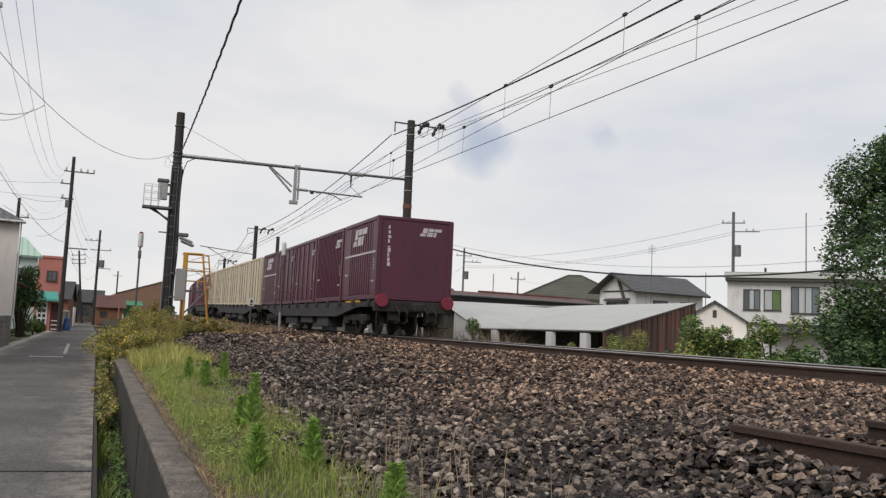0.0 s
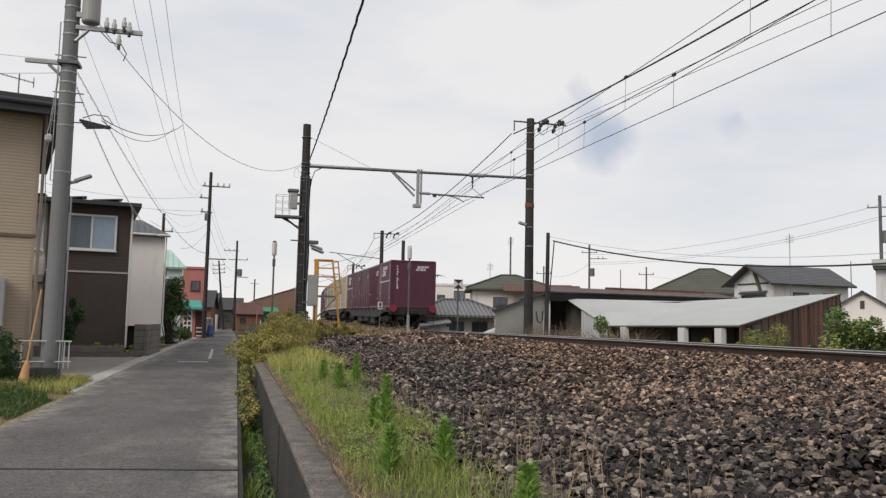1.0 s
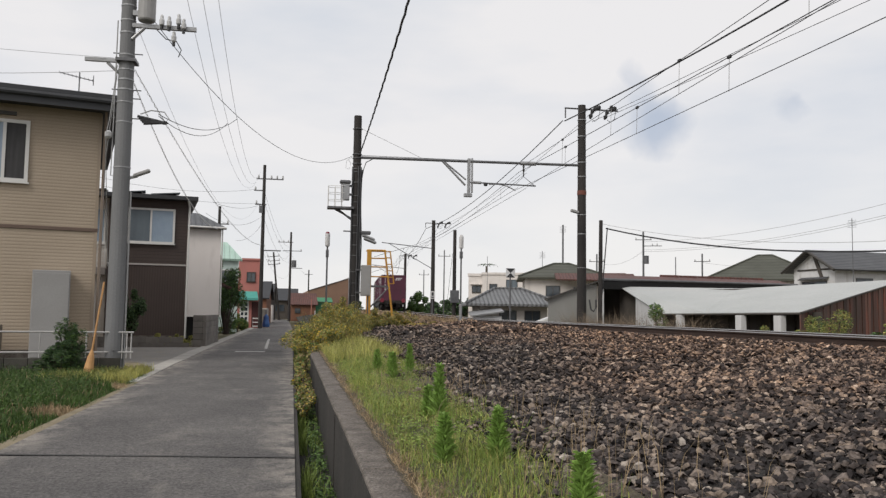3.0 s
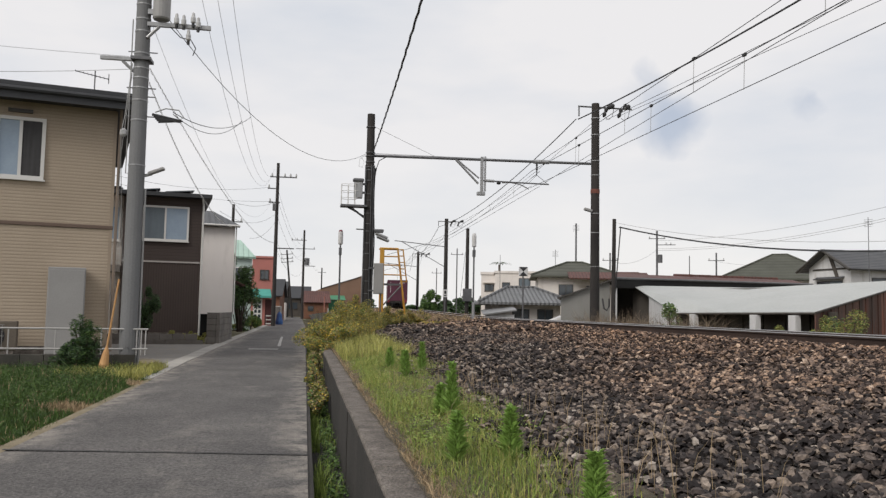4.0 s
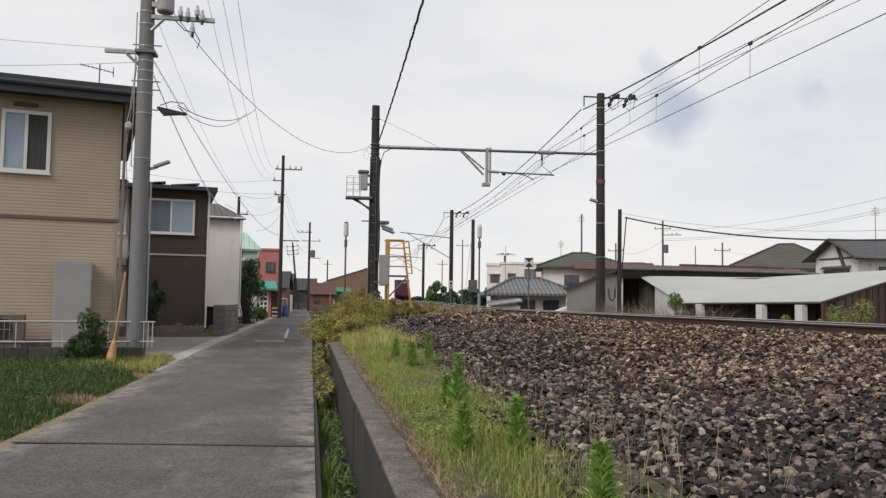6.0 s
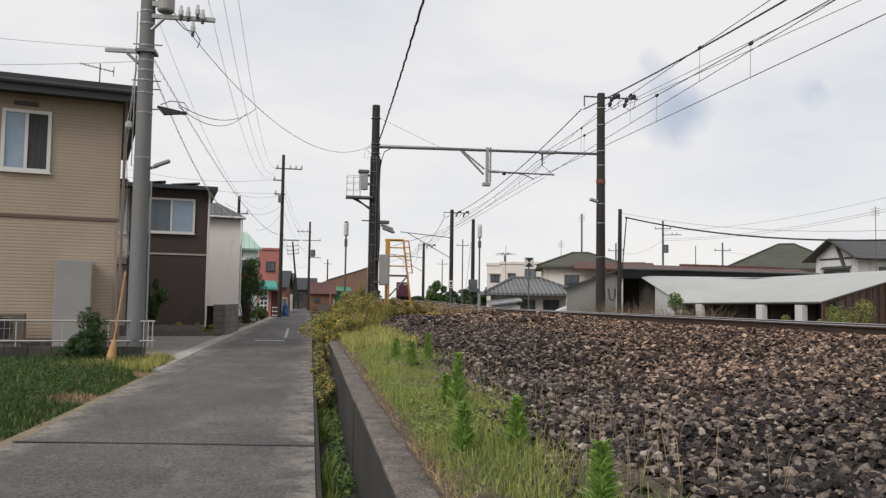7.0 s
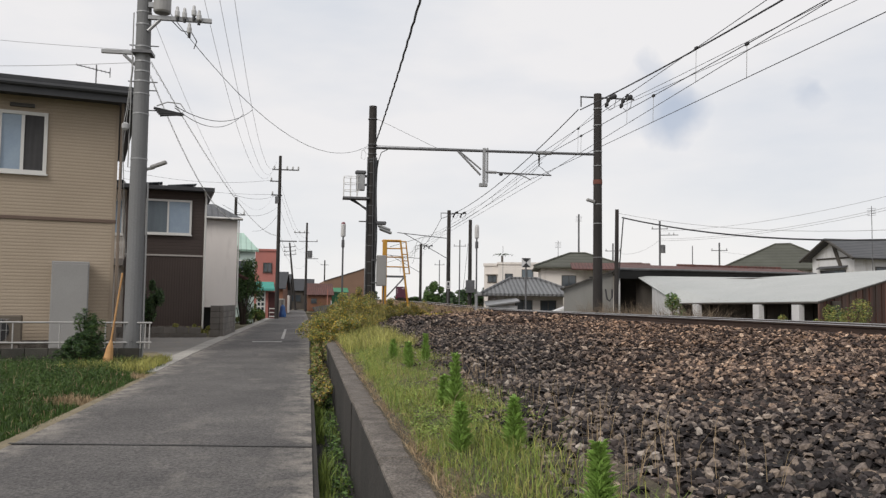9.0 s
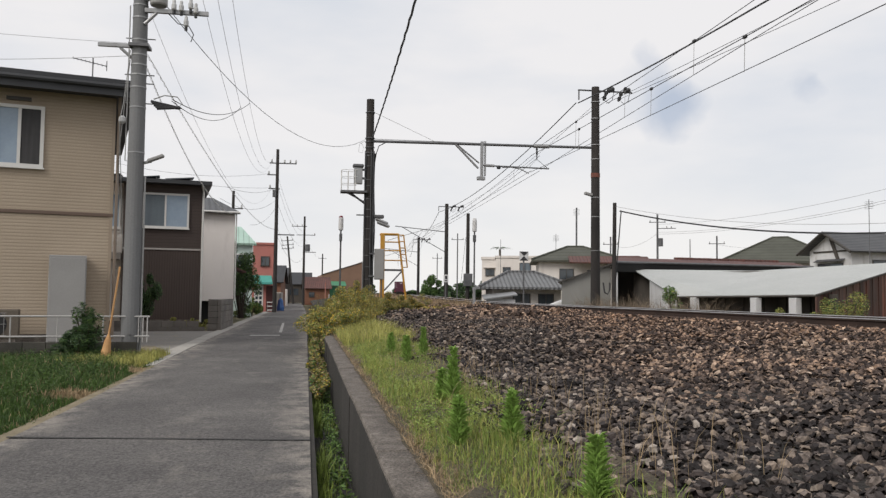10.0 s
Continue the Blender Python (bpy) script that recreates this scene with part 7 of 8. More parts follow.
# ---- ballast stones ----
def stone_material():
    m = bpy.data.materials.new("ballast_stone_mix")
    m.use_nodes = True
    N, L = m.node_tree.nodes, m.node_tree.links
    p = N["Principled BSDF"]
    geo = N.new("ShaderNodeNewGeometry")
    ramp = N.new("ShaderNodeValToRGB")
    el = ramp.color_ramp.elements
    stops = ((0.0, (0.012, 0.010, 0.010)), (0.3, (0.030, 0.025, 0.025)), (0.55, (0.074, 0.060, 0.055)), (0.78, (0.152, 0.124, 0.108)), (0.94, (0.22, 0.172, 0.136)), (1.0, (0.32, 0.28, 0.245)))
    el[0].position, el[0].color = stops[0][0], (*stops[0][1], 1)
    el[1].position, el[1].color = stops[-1][0], (*stops[-1][1], 1)
    for pos, c in stops[1:-1]:
        e = el.new(pos)
        e.color = (*c, 1)
    L.new(geo.outputs["Random Per Island"], ramp.inputs["Fac"])
    tc = N.new("ShaderNodeTexCoord")
    n = N.new("ShaderNodeTexNoise")
    n.inputs["Scale"].default_value, n.inputs["Detail"].default_value = 45, 4
    L.new(tc.outputs["Object"], n.inputs["Vector"])
    big = N.new("ShaderNodeTexNoise")
    big.inputs["Scale"].default_value, big.inputs["Detail"].default_value = 0.45, 3
    L.new(tc.outputs["Object"], big.inputs["Vector"])
    # Brake dust: browner towards the rails, in patches.
    sep = N.new("ShaderNodeSeparateXYZ")
    L.new(tc.outputs["Object"], sep.inputs[0])
    near = N.new("ShaderNodeMapRange")
    near.inputs["From Min"].default_value, near.inputs["From Max"].default_value = 2.0, 6.5
    near.inputs["To Min"].default_value, near.inputs["To Max"].default_value = -0.25, 0.45
    L.new(sep.outputs["X"], near.inputs["Value"])
    add = N.new("ShaderNodeMath")
    add.operation = "ADD"
    add.use_clamp = True
    L.new(near.outputs["Result"], add.inputs[0])
    r2 = N.new("ShaderNodeMapRange")
    r2.inputs["From Min"].default_value, r2.inputs["From Max"].default_value = 0.35, 0.7
    r2.inputs["To Max"].default_value = 0.5
    L.new(big.outputs["Fac"], r2.inputs["Value"])
    L.new(r2.outputs["Result"], add.inputs[1])
    mx = N.new("ShaderNodeMix")
    mx.data_type, mx.blend_type = "RGBA", "MULTIPLY"
    mx.inputs["B"].default_value = (2.2, 1.72, 1.36, 1)
    L.new(add.outputs["Value"], mx.inputs["Factor"])
    L.new(ramp.outputs["Color"], mx.inputs["A"])
    g = N.new("ShaderNodeMapRange")
    g.inputs["From Min"].default_value, g.inputs["From Max"].default_value = 0.33, 0.67
    g.inputs["To Min"].default_value, g.inputs["To Max"].default_value = 0.55, 1.45
    L.new(n.outputs["Fac"], g.inputs["Value"])
    hsv = N.new("ShaderNodeHueSaturation")
    L.new(mx.outputs["Result"], hsv.inputs["Color"])
    L.new(g.outputs["Result"], hsv.inputs["Value"])
    L.new(hsv.outputs["Color"], p.inputs["Base Color"])
    p.inputs["Roughness"].default_value = 0.85
    p.inputs["Specular IOR Level"].default_value = 0.3
    bp = N.new("ShaderNodeBump")
    bp.inputs["Strength"].default_value, bp.inputs["Distance"].default_value = 0.5, 0.01
    L.new(n.outputs["Fac"], bp.inputs["Height"])
    L.new(bp.outputs["Normal"], p.inputs["Normal"])
    return m


STONES = stone_material()


def chip():
    """An angular five-sided lump, narrower above, open where it is bedded."""
    ring = [(math.cos(k * math.pi * 0.4), math.sin(k * math.pi * 0.4)) for k in range(5)]
    v = np.array([(x, y, -0.8) for x, y in ring] + [(x * 0.75, y * 0.75, 0.75) for x, y in ring], float)
    f = [(5, 6, 7), (5, 7, 8), (5, 8, 9)]
    for k in range(5):
        a, b = k, (k + 1) % 5
        f += [(a, b, b + 5), (a, b + 5, a + 5)]
    return v, np.array(f)


def octa():
    v = np.array([(1, 0, 0), (-1, 0, 0), (0, 1, 0), (0, -1, 0), (0, 0, 1), (0, 0, -1)], float)
    f = np.array([(0, 2, 4), (2, 1, 4), (1, 3, 4), (3, 0, 4), (2, 0, 5), (1, 2, 5), (3, 1, 5), (0, 3, 5)])
    return v, f


def matrices(q):
    q /= np.linalg.norm(q, axis=1)[:, None]
    w, x, y, z = q.T
    return np.stack([1 - 2 * (y * y + z * z), 2 * (x * y - z * w), 2 * (x * z + y * w), 2 * (x * y + z * w), 1 - 2 * (x * x + z * z), 2 * (y * z - x * w),
                     2 * (x * z - y * w), 2 * (y * z + x * w), 1 - 2 * (x * x + y * y)], 1).reshape(len(q), 3, 3)


def turns(rng, n):
    return matrices(rng.normal(size=(n, 4)))


def settled(rng, n):
    """Turned anyhow about the upright, and tilted a little."""
    a = rng.uniform(0, math.pi, n)
    return matrices(np.stack([np.cos(a), rng.normal(0, 0.22, n), rng.normal(0, 0.22, n), np.sin(a)], 1))


def stones(name, y0, y1, per, rad, shape, seed, label):
    rng = np.random.default_rng(seed)
    n = int((y1 - y0) * 9.4 * per)
    y = rng.uniform(y0, y1, n)
    x = rng.uniform(0.95, 10.4, n)
    centre = np.array([track(v)[0] for v in y])
    off = x - centre
    edge = 0.96 + 0.047 * y + 0.1 * np.sin(y * 1.3) + rng.normal(0, 0.16, n)
    keep = (x > edge) & (np.abs(np.abs(off) - 0.565) > 0.11) & (off < 1.3)
    keep &= (x < 1.35 * y + 1.0) | (rng.uniform(0, 1, n) < 0.35)
    x, y, off = x[keep], y[keep], off[keep]
    n = len(x)
    z = np.array([bank(a, b) for a, b in zip(x, y)])
    base, faces = shape()
    size = rng.uniform(rad * 0.65, rad * 1.3, n)
    pts = (base[None] * rng.uniform(0.74, 1.18, (n, len(base), 1)) + rng.normal(0, 0.13, (n, len(base), 3))) * size[:, None, None]
    pts = pts * rng.uniform((0.95, 0.65, 0.3), (1.75, 1.2, 0.75), (n, 3))[:, None, :]
    pts = np.einsum("nij,nkj->nki", settled(rng, n), pts)
    lift = rng.uniform(-1.0, 2.6, n) * size - 0.018
    lift[np.abs(off) < 0.9] -= 0.015
    lift -= np.where(np.abs(off) < 1.6, np.clip((y - 8) / 20, 0, 1) * size * 1.3, 0)
    heap = 0.17 * np.exp(-((x - 2.78) / 0.2) ** 2) * np.clip((y - 1.6) / 1.3, 0, 1) * np.clip((3.7 - y) / 0.4, 0, 1)
    hump = heap + 0.03 * np.sin(x * 2.1 + 1.3 * np.sin(y * 0.9)) + 0.02 * np.sin(y * 2.7 + x)
    pts += np.stack([x, y, z + lift + np.where(np.abs(off) < 1.4, 0, hump)], 1)[:, None, :]
    f = (faces[None] + (np.arange(n) * len(base))[:, None, None]).reshape(-1, 3)
    ob = new(name, many(name, pts.reshape(-1, 3), f, STONES))
    return tagged(ob, label, "ballast", kind="stuff")


stones("ballast_stones", -9.0, 1.6, 420, 0.036, octa, 2, "loose brown and grey crushed ballast stones")
stones("ballast_stones", 1.6, 8.0, 1800, 0.019, chip, 3, "loose brown and grey crushed ballast stones")
stones("ballast_stones", 8.0, 21.0, 660, 0.028, octa, 4, "loose brown and grey crushed ballast stones")
stones("ballast_stones", 21.0, 48.0, 150, 0.052, octa, 5, "loose brown and grey crushed ballast stones")
stones("ballast_stones", 48.0, 100.0, 40, 0.085, octa, 6, "loose brown and grey crushed ballast stones")


# ---- plants ----
LUSH = leafy("bright_grass_blade", (0.23, 0.29, 0.062), (0.14, 0.205, 0.045), 0.45)
YELLOWISH = leafy("yellowing_grass_blade", (0.38, 0.35, 0.105), (0.26, 0.27, 0.075), 0.4)
DRY = leafy("dry_grass_stem", (0.36, 0.27, 0.16), (0.25, 0.18, 0.11), 0.35, 0.8)
LAWN = leafy("dark_lawn_blade", (0.062, 0.108, 0.022), (0.034, 0.07, 0.015), 0.5)
WEED = leafy("goldenrod_leaf", (0.25, 0.38, 0.09), (0.17, 0.29, 0.062), 0.45)
DARKLEAF = leafy("dark_and_shaded_leaf", (0.05, 0.09, 0.036), (0.034, 0.066, 0.026), 0.5, 0.45)
TREELEAF = leafy("broad_tree_leaf", (0.068, 0.112, 0.05), (0.045, 0.082, 0.036), 0.5, 0.45)
MIDLEAF = leafy("shrub_leaf", (0.10, 0.17, 0.045), (0.07, 0.125, 0.034), 0.5)
OLIVE = leafy("olive_brown_leaf", (0.27, 0.22, 0.065), (0.19, 0.18, 0.05), 0.5)
FLOWER = leafy("yellow_flower", (0.66, 0.45, 0.05), (0.5, 0.33, 0.04), 0.35)
BARK = surf("brown_bark", (0.085, 0.065, 0.05), (0.055, 0.042, 0.034), 0.9, 0, 30, 5, 0.6, 0.3, streak=0.2)


def blades(name, where, heights, width, bend, mat, seed, label, category="grass", upright=0.35):
    """Grass: each blade a tapered, bent strip. where: (n, 3) feet."""
    rng = np.random.default_rng(seed)
    n = len(where)
    a = rng.uniform(0, 2 * math.pi, n)
    side = np.stack([np.cos(a), np.sin(a), np.zeros(n)], 1)
    b = rng.uniform(0, 2 * math.pi, n)
    lean = np.stack([np.cos(b), np.sin(b), np.zeros(n)], 1) * rng.uniform(0, upright, n)[:, None]
    h = heights[:, None]
    w = width * rng.uniform(0.6, 1.4, n)[:, None]
    up = np.array([0, 0, 1.0])
    curl = bend * rng.uniform(0.3, 1.2, n)[:, None]
    mid = where + (up + lean) * h * 0.55
    tip = where + (up * (1 - 0.3 * curl) + lean * (1 + 2.2 * curl)) * h
    v = np.stack([where - side * w * 0.5, where + side * w * 0.5, mid + side * w * 0.4, mid - side * w * 0.4, tip], 1).reshape(-1, 3)
    o = (np.arange(n) * 5)[:, None]
    f = np.concatenate([np.hstack([o, o + 1, o + 2]), np.hstack([o, o + 2, o + 3]), np.hstack([o + 3, o + 2, o + 4])])
    return tagged(new(name, many(name, v, f, mat)), label, category, kind="stuff")


def leaf_cloud(rng, centres, radii, n, size, flat=0.5, long=1.0):
    """n leaves, each a folded diamond, spread through balls of leaves (centres, radii)."""
    k = rng.integers(0, len(centres), n)
    d = rng.normal(size=(n, 3))
    d /= np.linalg.norm(d, axis=1)[:, None]
    r = rng.uniform(0.35, 1.0, n) ** 0.6
    at = centres[k] + d * radii[k] * r[:, None]
    m = turns(rng, n)
    s = size * rng.uniform(0.6, 1.4, n)[:, None]
    x, y, z = m[:, :, 0] * s, m[:, :, 1] * s * 0.45 * long, m[:, :, 2] * s * 0.14
    x[:, 2] *= flat
    v = np.stack([at - x, at + y + z, at + x, at - y + z], 1).reshape(-1, 3)
    o = (np.arange(n) * 4)[:, None]
    f = np.concatenate([np.hstack([o, o + 1, o + 2]), np.hstack([o, o + 2, o + 3])])
    return v, f


def verge_points(rng, n, x0, x1, y0, y1, z=None, power=1.0):
    x = rng.uniform(0, 1, n) ** power * (x1 - x0) + x0
    y = y0 + (y1 - y0) * rng.uniform(0, 1, n) ** 1.5
    zz = np.array([bank(a, b) for a, b in zip(x, y)]) if z is None else np.full(n, z)
    return np.stack([x, y, zz - 0.01], 1)


def grasses():
    rng = np.random.default_rng(21)
    # Verge between the wall and the stones.
    n = 105000
    p = verge_points(rng, n, 0.6, 1.8, 2.3, 24)
    clump = 0.55 + 0.45 * np.sin(p[:, 1] * 1.7 + 2 * np.sin(p[:, 0] * 5)) * np.sin(p[:, 0] * 7 + p[:, 1])
    keep = (p[:, 0] < 0.94 + 0.047 * p[:, 1] + 0.1 * np.sin(p[:, 1] * 1.3) + rng.normal(0, 0.12, n)) & (p[:, 0] > 0.595 + 0.02 * np.sin(p[:, 1] * 5.1) + 0.03 * np.sin(p[:, 1] * 13) + rng.normal(0, 0.025, n))
    p, clump = p[keep], clump[keep]
    h = (0.05 + 0.11 * clump) * rng.uniform(0.4, 1.3, len(p)) * np.clip((p[:, 0] - 0.45) / 0.25, 0.6, 1)
    sel = rng.uniform(0, 1, len(p)) < 0.66
    blades("verge_grass", p[sel], h[sel], 0.0034, 0.7, LUSH, 1, "bright green grass along the retaining wall")
    blades("verge_grass", p[~sel], h[~sel], 0.0034, 0.8, YELLOWISH, 2, "yellowing grass along the retaining wall")
    q = verge_points(rng, 900, 0.8, 1.9, 3.0, 26)
    blades("dry_grass", q, rng.uniform(0.1, 0.34, len(q)), 0.0028, 0.5, DRY, 3, "thin dry grass stems at the ballast edge")
    q = verge_points(rng, 9000, 0.565, 0.72, 2.2, 24)
    q[:, 2] = 0.44
    blades("wall_thatch", q, rng.uniform(0.02, 0.075, len(q)), 0.0035, 0.9, DRY, 12, "short dry thatch along the wall's soil edge", upright=1.2)
    # Broad small leaves among the grass.
    c = verge_points(rng, 500, 0.66, 1.3, 4.6, 22) + np.array([0, 0, 0.06])
    v, f = leaf_cloud(rng, c, np.full((500, 1), 0.08), 14000, 0.010)
    tagged(new("verge_herbs", many("verge_herbs", v, f, LUSH)), "small-leaved green herbs along the wall", "plants", kind="stuff")
    # In the drain.
    q = verge_points(rng, 5200, 0.12, 0.36, 2.5, 36, -0.2)
    q[:, 0] = np.where(rng.uniform(0, 1, len(q)) < 0.8, rng.uniform(0.11, 0.2, len(q)), q[:, 0])
    q = q[np.sin(q[:, 1] * 1.4) + 0.6 * np.sin(q[:, 1] * 3.7) > -0.5]
    blades("drain_grass", q, rng.uniform(0.08, 0.26, len(q)), 0.0055, 0.6, LUSH, 4, "green grass growing out of the drain")
    c = verge_points(rng, 400, 0.22, 0.36, 2.5, 34, -0.16)
    v, f = leaf_cloud(rng, c, np.full((400, 1), 0.07), 9000, 0.02)
    tagged(new("drain_herbs", many("drain_herbs", v, f, MIDLEAF)), "dark low herbs in the drain", "plants", kind="stuff")
    # Lawn across the lane.
    n = 70000
    x = -2.52 - rng.uniform(0, 1, n) ** 1.2 * 6.0
    y = rng.uniform(7.0, 16.9, n)
    edge = (x < -2.55 + 0.05 * np.sin(y * 2.3)) & (y < 16.6 + (x + 3) * 0.14)
    x, y = x[edge], y[edge]
    pts = np.stack([x, y, np.full(len(x), -0.03)], 1)
    near_edge = x > -2.85 + 0.25 * np.sin(y * 1.1)
    tall = 0.05 + 0.15 * np.clip((-x - 2.55) / 0.9, 0, 1)
    hh = tall * rng.uniform(0.5, 1.4, len(x))
    straw = near_edge & (np.sin(y * 1.9) > 0.75) | (rng.uniform(0, 1, len(x)) < 0.06)
    blades("lawn_grass", pts[~straw], hh[~straw], 0.0085, 0.7, LAWN, 5, "unmown dark green grass beside the lane")
    blades("lawn_grass", pts[straw], hh[straw], 0.010, 0.6, DRY, 6, "straw-coloured grass at the lane's edge")
    c = np.stack([rng.uniform(-7.5, -3.0, 900), rng.uniform(8, 16.2, 900), np.full(900, 0.1)], 1)
    v, f = leaf_cloud(rng, c, np.full((900, 1), 0.15), 46000, 0.015)
    tagged(new("clover", many("clover", v, f, LAWN)), "clover-like leaves among the grass", "plants", kind="stuff")
    # Round the pole and the lane corner.
    q = np.stack([rng.uniform(-4.1, -2.7, 6500), rng.uniform(14.6, 17.6, 6500), np.full(6500, -0.03)], 1)
    blades("pole_grass", q, rng.uniform(0.06, 0.27, 6500), 0.010, 0.6, YELLOWISH, 7, "yellow-green grass round the utility pole")
    # Beyond the track: dry thicket and green strip.
    q = np.stack([rng.uniform(11.3, 13.6, 11000), rng.uniform(21.5, 34, 11000), np.full(11000, -0.1)], 1)
    q[:, 2] = np.array([bank(a, b) for a, b in q[:, :2]])
    blades("dry_thicket", q, rng.uniform(0.4, 1.5, len(q)), 0.010, 0.7, leafy("brown_thicket_stem", (0.25, 0.19, 0.135), (0.15, 0.115, 0.08), 0.45, 0.8), 8, "brown dry thicket of stems beyond the track", upright=0.5)
    q = np.stack([rng.uniform(10.6, 13.5, 4500), rng.uniform(5, 60, 4500), np.zeros(4500)], 1)
    q[:, 2] = np.array([bank(a, b) for a, b in q[:, :2]])
    blades("far_bank_grass", q, rng.uniform(0.1, 0.3, len(q)), 0.02, 0.6, LAWN, 9, "grass on the far side of the bank")
    # Straw between bushes and track farther on.
    q = np.stack([rng.uniform(2.2, 7.4, 7000), rng.uniform(33, 75, 7000), np.zeros(7000)], 1)
    q[:, 2] = np.array([bank(a, b) for a, b in q[:, :2]])
    blades("bank_straw", q, rng.uniform(0.15, 0.5, len(q)), 0.02, 0.6, DRY, 10, "dry straw-coloured grass farther along the bank")
    q = np.stack([rng.uniform(0.6, 1.7, 2600), rng.uniform(12.5, 19, 2600), np.zeros(2600)], 1)
    q[:, 2] = np.array([bank(a, b) for a, b in q[:, :2]])
    blades("pale_seed_grass", q, rng.uniform(0.12, 0.34, len(q)), 0.007, 0.8, YELLOWISH, 11, "pale seeding grass below the bushes")


grasses()


def tall_weed(x, y, z, h, seed, spread=0.13):
    rng = np.random.default_rng(seed)
    t = thing("goldenrod_plant", pose(x, y, z), "tall bright green leafy weed with a pale growing tip", "weed", "weeds on the verge")
    part("stem", Mesh().path([(0, 0, 0), (0.01, 0, h * 0.5), (0.0, 0.01, h * 0.97)], 0.006), WEED, t)
    n = 520
    u = rng.uniform(0.08, 1.0, n)
    a = rng.uniform(0, 2 * math.pi, n)
    length = spread * (0.35 + 0.65 * np.clip(1.25 - u, 0, 1)) * rng.uniform(0.6, 1.2, n)
    out = np.stack([np.cos(a), np.sin(a), rng.uniform(0.7, 2.0, n)], 1)
    out /= np.linalg.norm(out, axis=1)[:, None]
    side = np.stack([-np.sin(a), np.cos(a), np.zeros(n)], 1) * 0.0065
    foot = np.stack([np.zeros(n), np.zeros(n), u * h], 1)
    mid = foot + out * length[:, None] * 0.5
    tip = foot + out * length[:, None] - np.array([0, 0, 0.02])
    v = np.stack([foot, mid + side, tip, mid - side], 1).reshape(-1, 3)
    o = (np.arange(n) * 4)[:, None]
    f = np.concatenate([np.hstack([o, o + 1, o + 2]), np.hstack([o, o + 2, o + 3])])
    part("leaves", many("leaves", v, f, WEED), WEED, t)


def shrub(x, y, z, rx, ry, h, n, size, mats, seed, label, category="shrub", name="shrub", clumps=14, group="", slim=1.0):
    """Stems, and leaves in uneven clumps; mats: (material, share) pairs."""
    rng = np.random.default_rng(seed)
    t = thing(name, pose(x, y, z), label, category, group)
    c = rng.normal(size=(clumps, 3))
    c /= np.linalg.norm(c, axis=1)[:, None]
    c *= rng.uniform(0.2, 0.95, clumps)[:, None]
    c = c * np.array([rx, ry, h * 0.45]) + np.array([0, 0, h * 0.5])
    rad = (0.25 * np.array([rx, ry, h * 0.55]))[None] * rng.uniform(0.6, 1.3, (clumps, 1))
    st = Mesh()
    for k in range(clumps):
        st.path([(c[k][0] * 0.15, c[k][1] * 0.15, 0), tuple(c[k] * (0.5, 0.5, 0.6)), tuple(c[k])], 0.008 + 0.004 * h, 5)
    part("stem", st, BARK, t)
    for mat, share in mats:
        v, f = leaf_cloud(rng, c, rad, int(n * share), size, 0.5, slim)
        v[:, 2] = np.maximum(v[:, 2], 0.01)
        o = part("foliage" if mat is not FLOWER else "flower_mass", many("foliage", v, f, mat), mat, t, "yellow flower heads" if mat is FLOWER else "")
        tagged(o, kind="stuff")
    return t


WEEDS = ((1.02, 5.69, 0.48, 0.40), (1.03, 4.05, 0.48, 0.29), (1.04, 2.86, 0.48, 0.27), (1.35, 9.47, 0.5, 0.38), (0.78, 4.17, 0.46, 0.27), (1.11, 9.07, 0.5, 0.3), (1.07, 10.38, 0.5, 0.28),
         (0.97, 5.85, 0.48, 0.24), (1.2, 10.0, 0.5, 0.26))


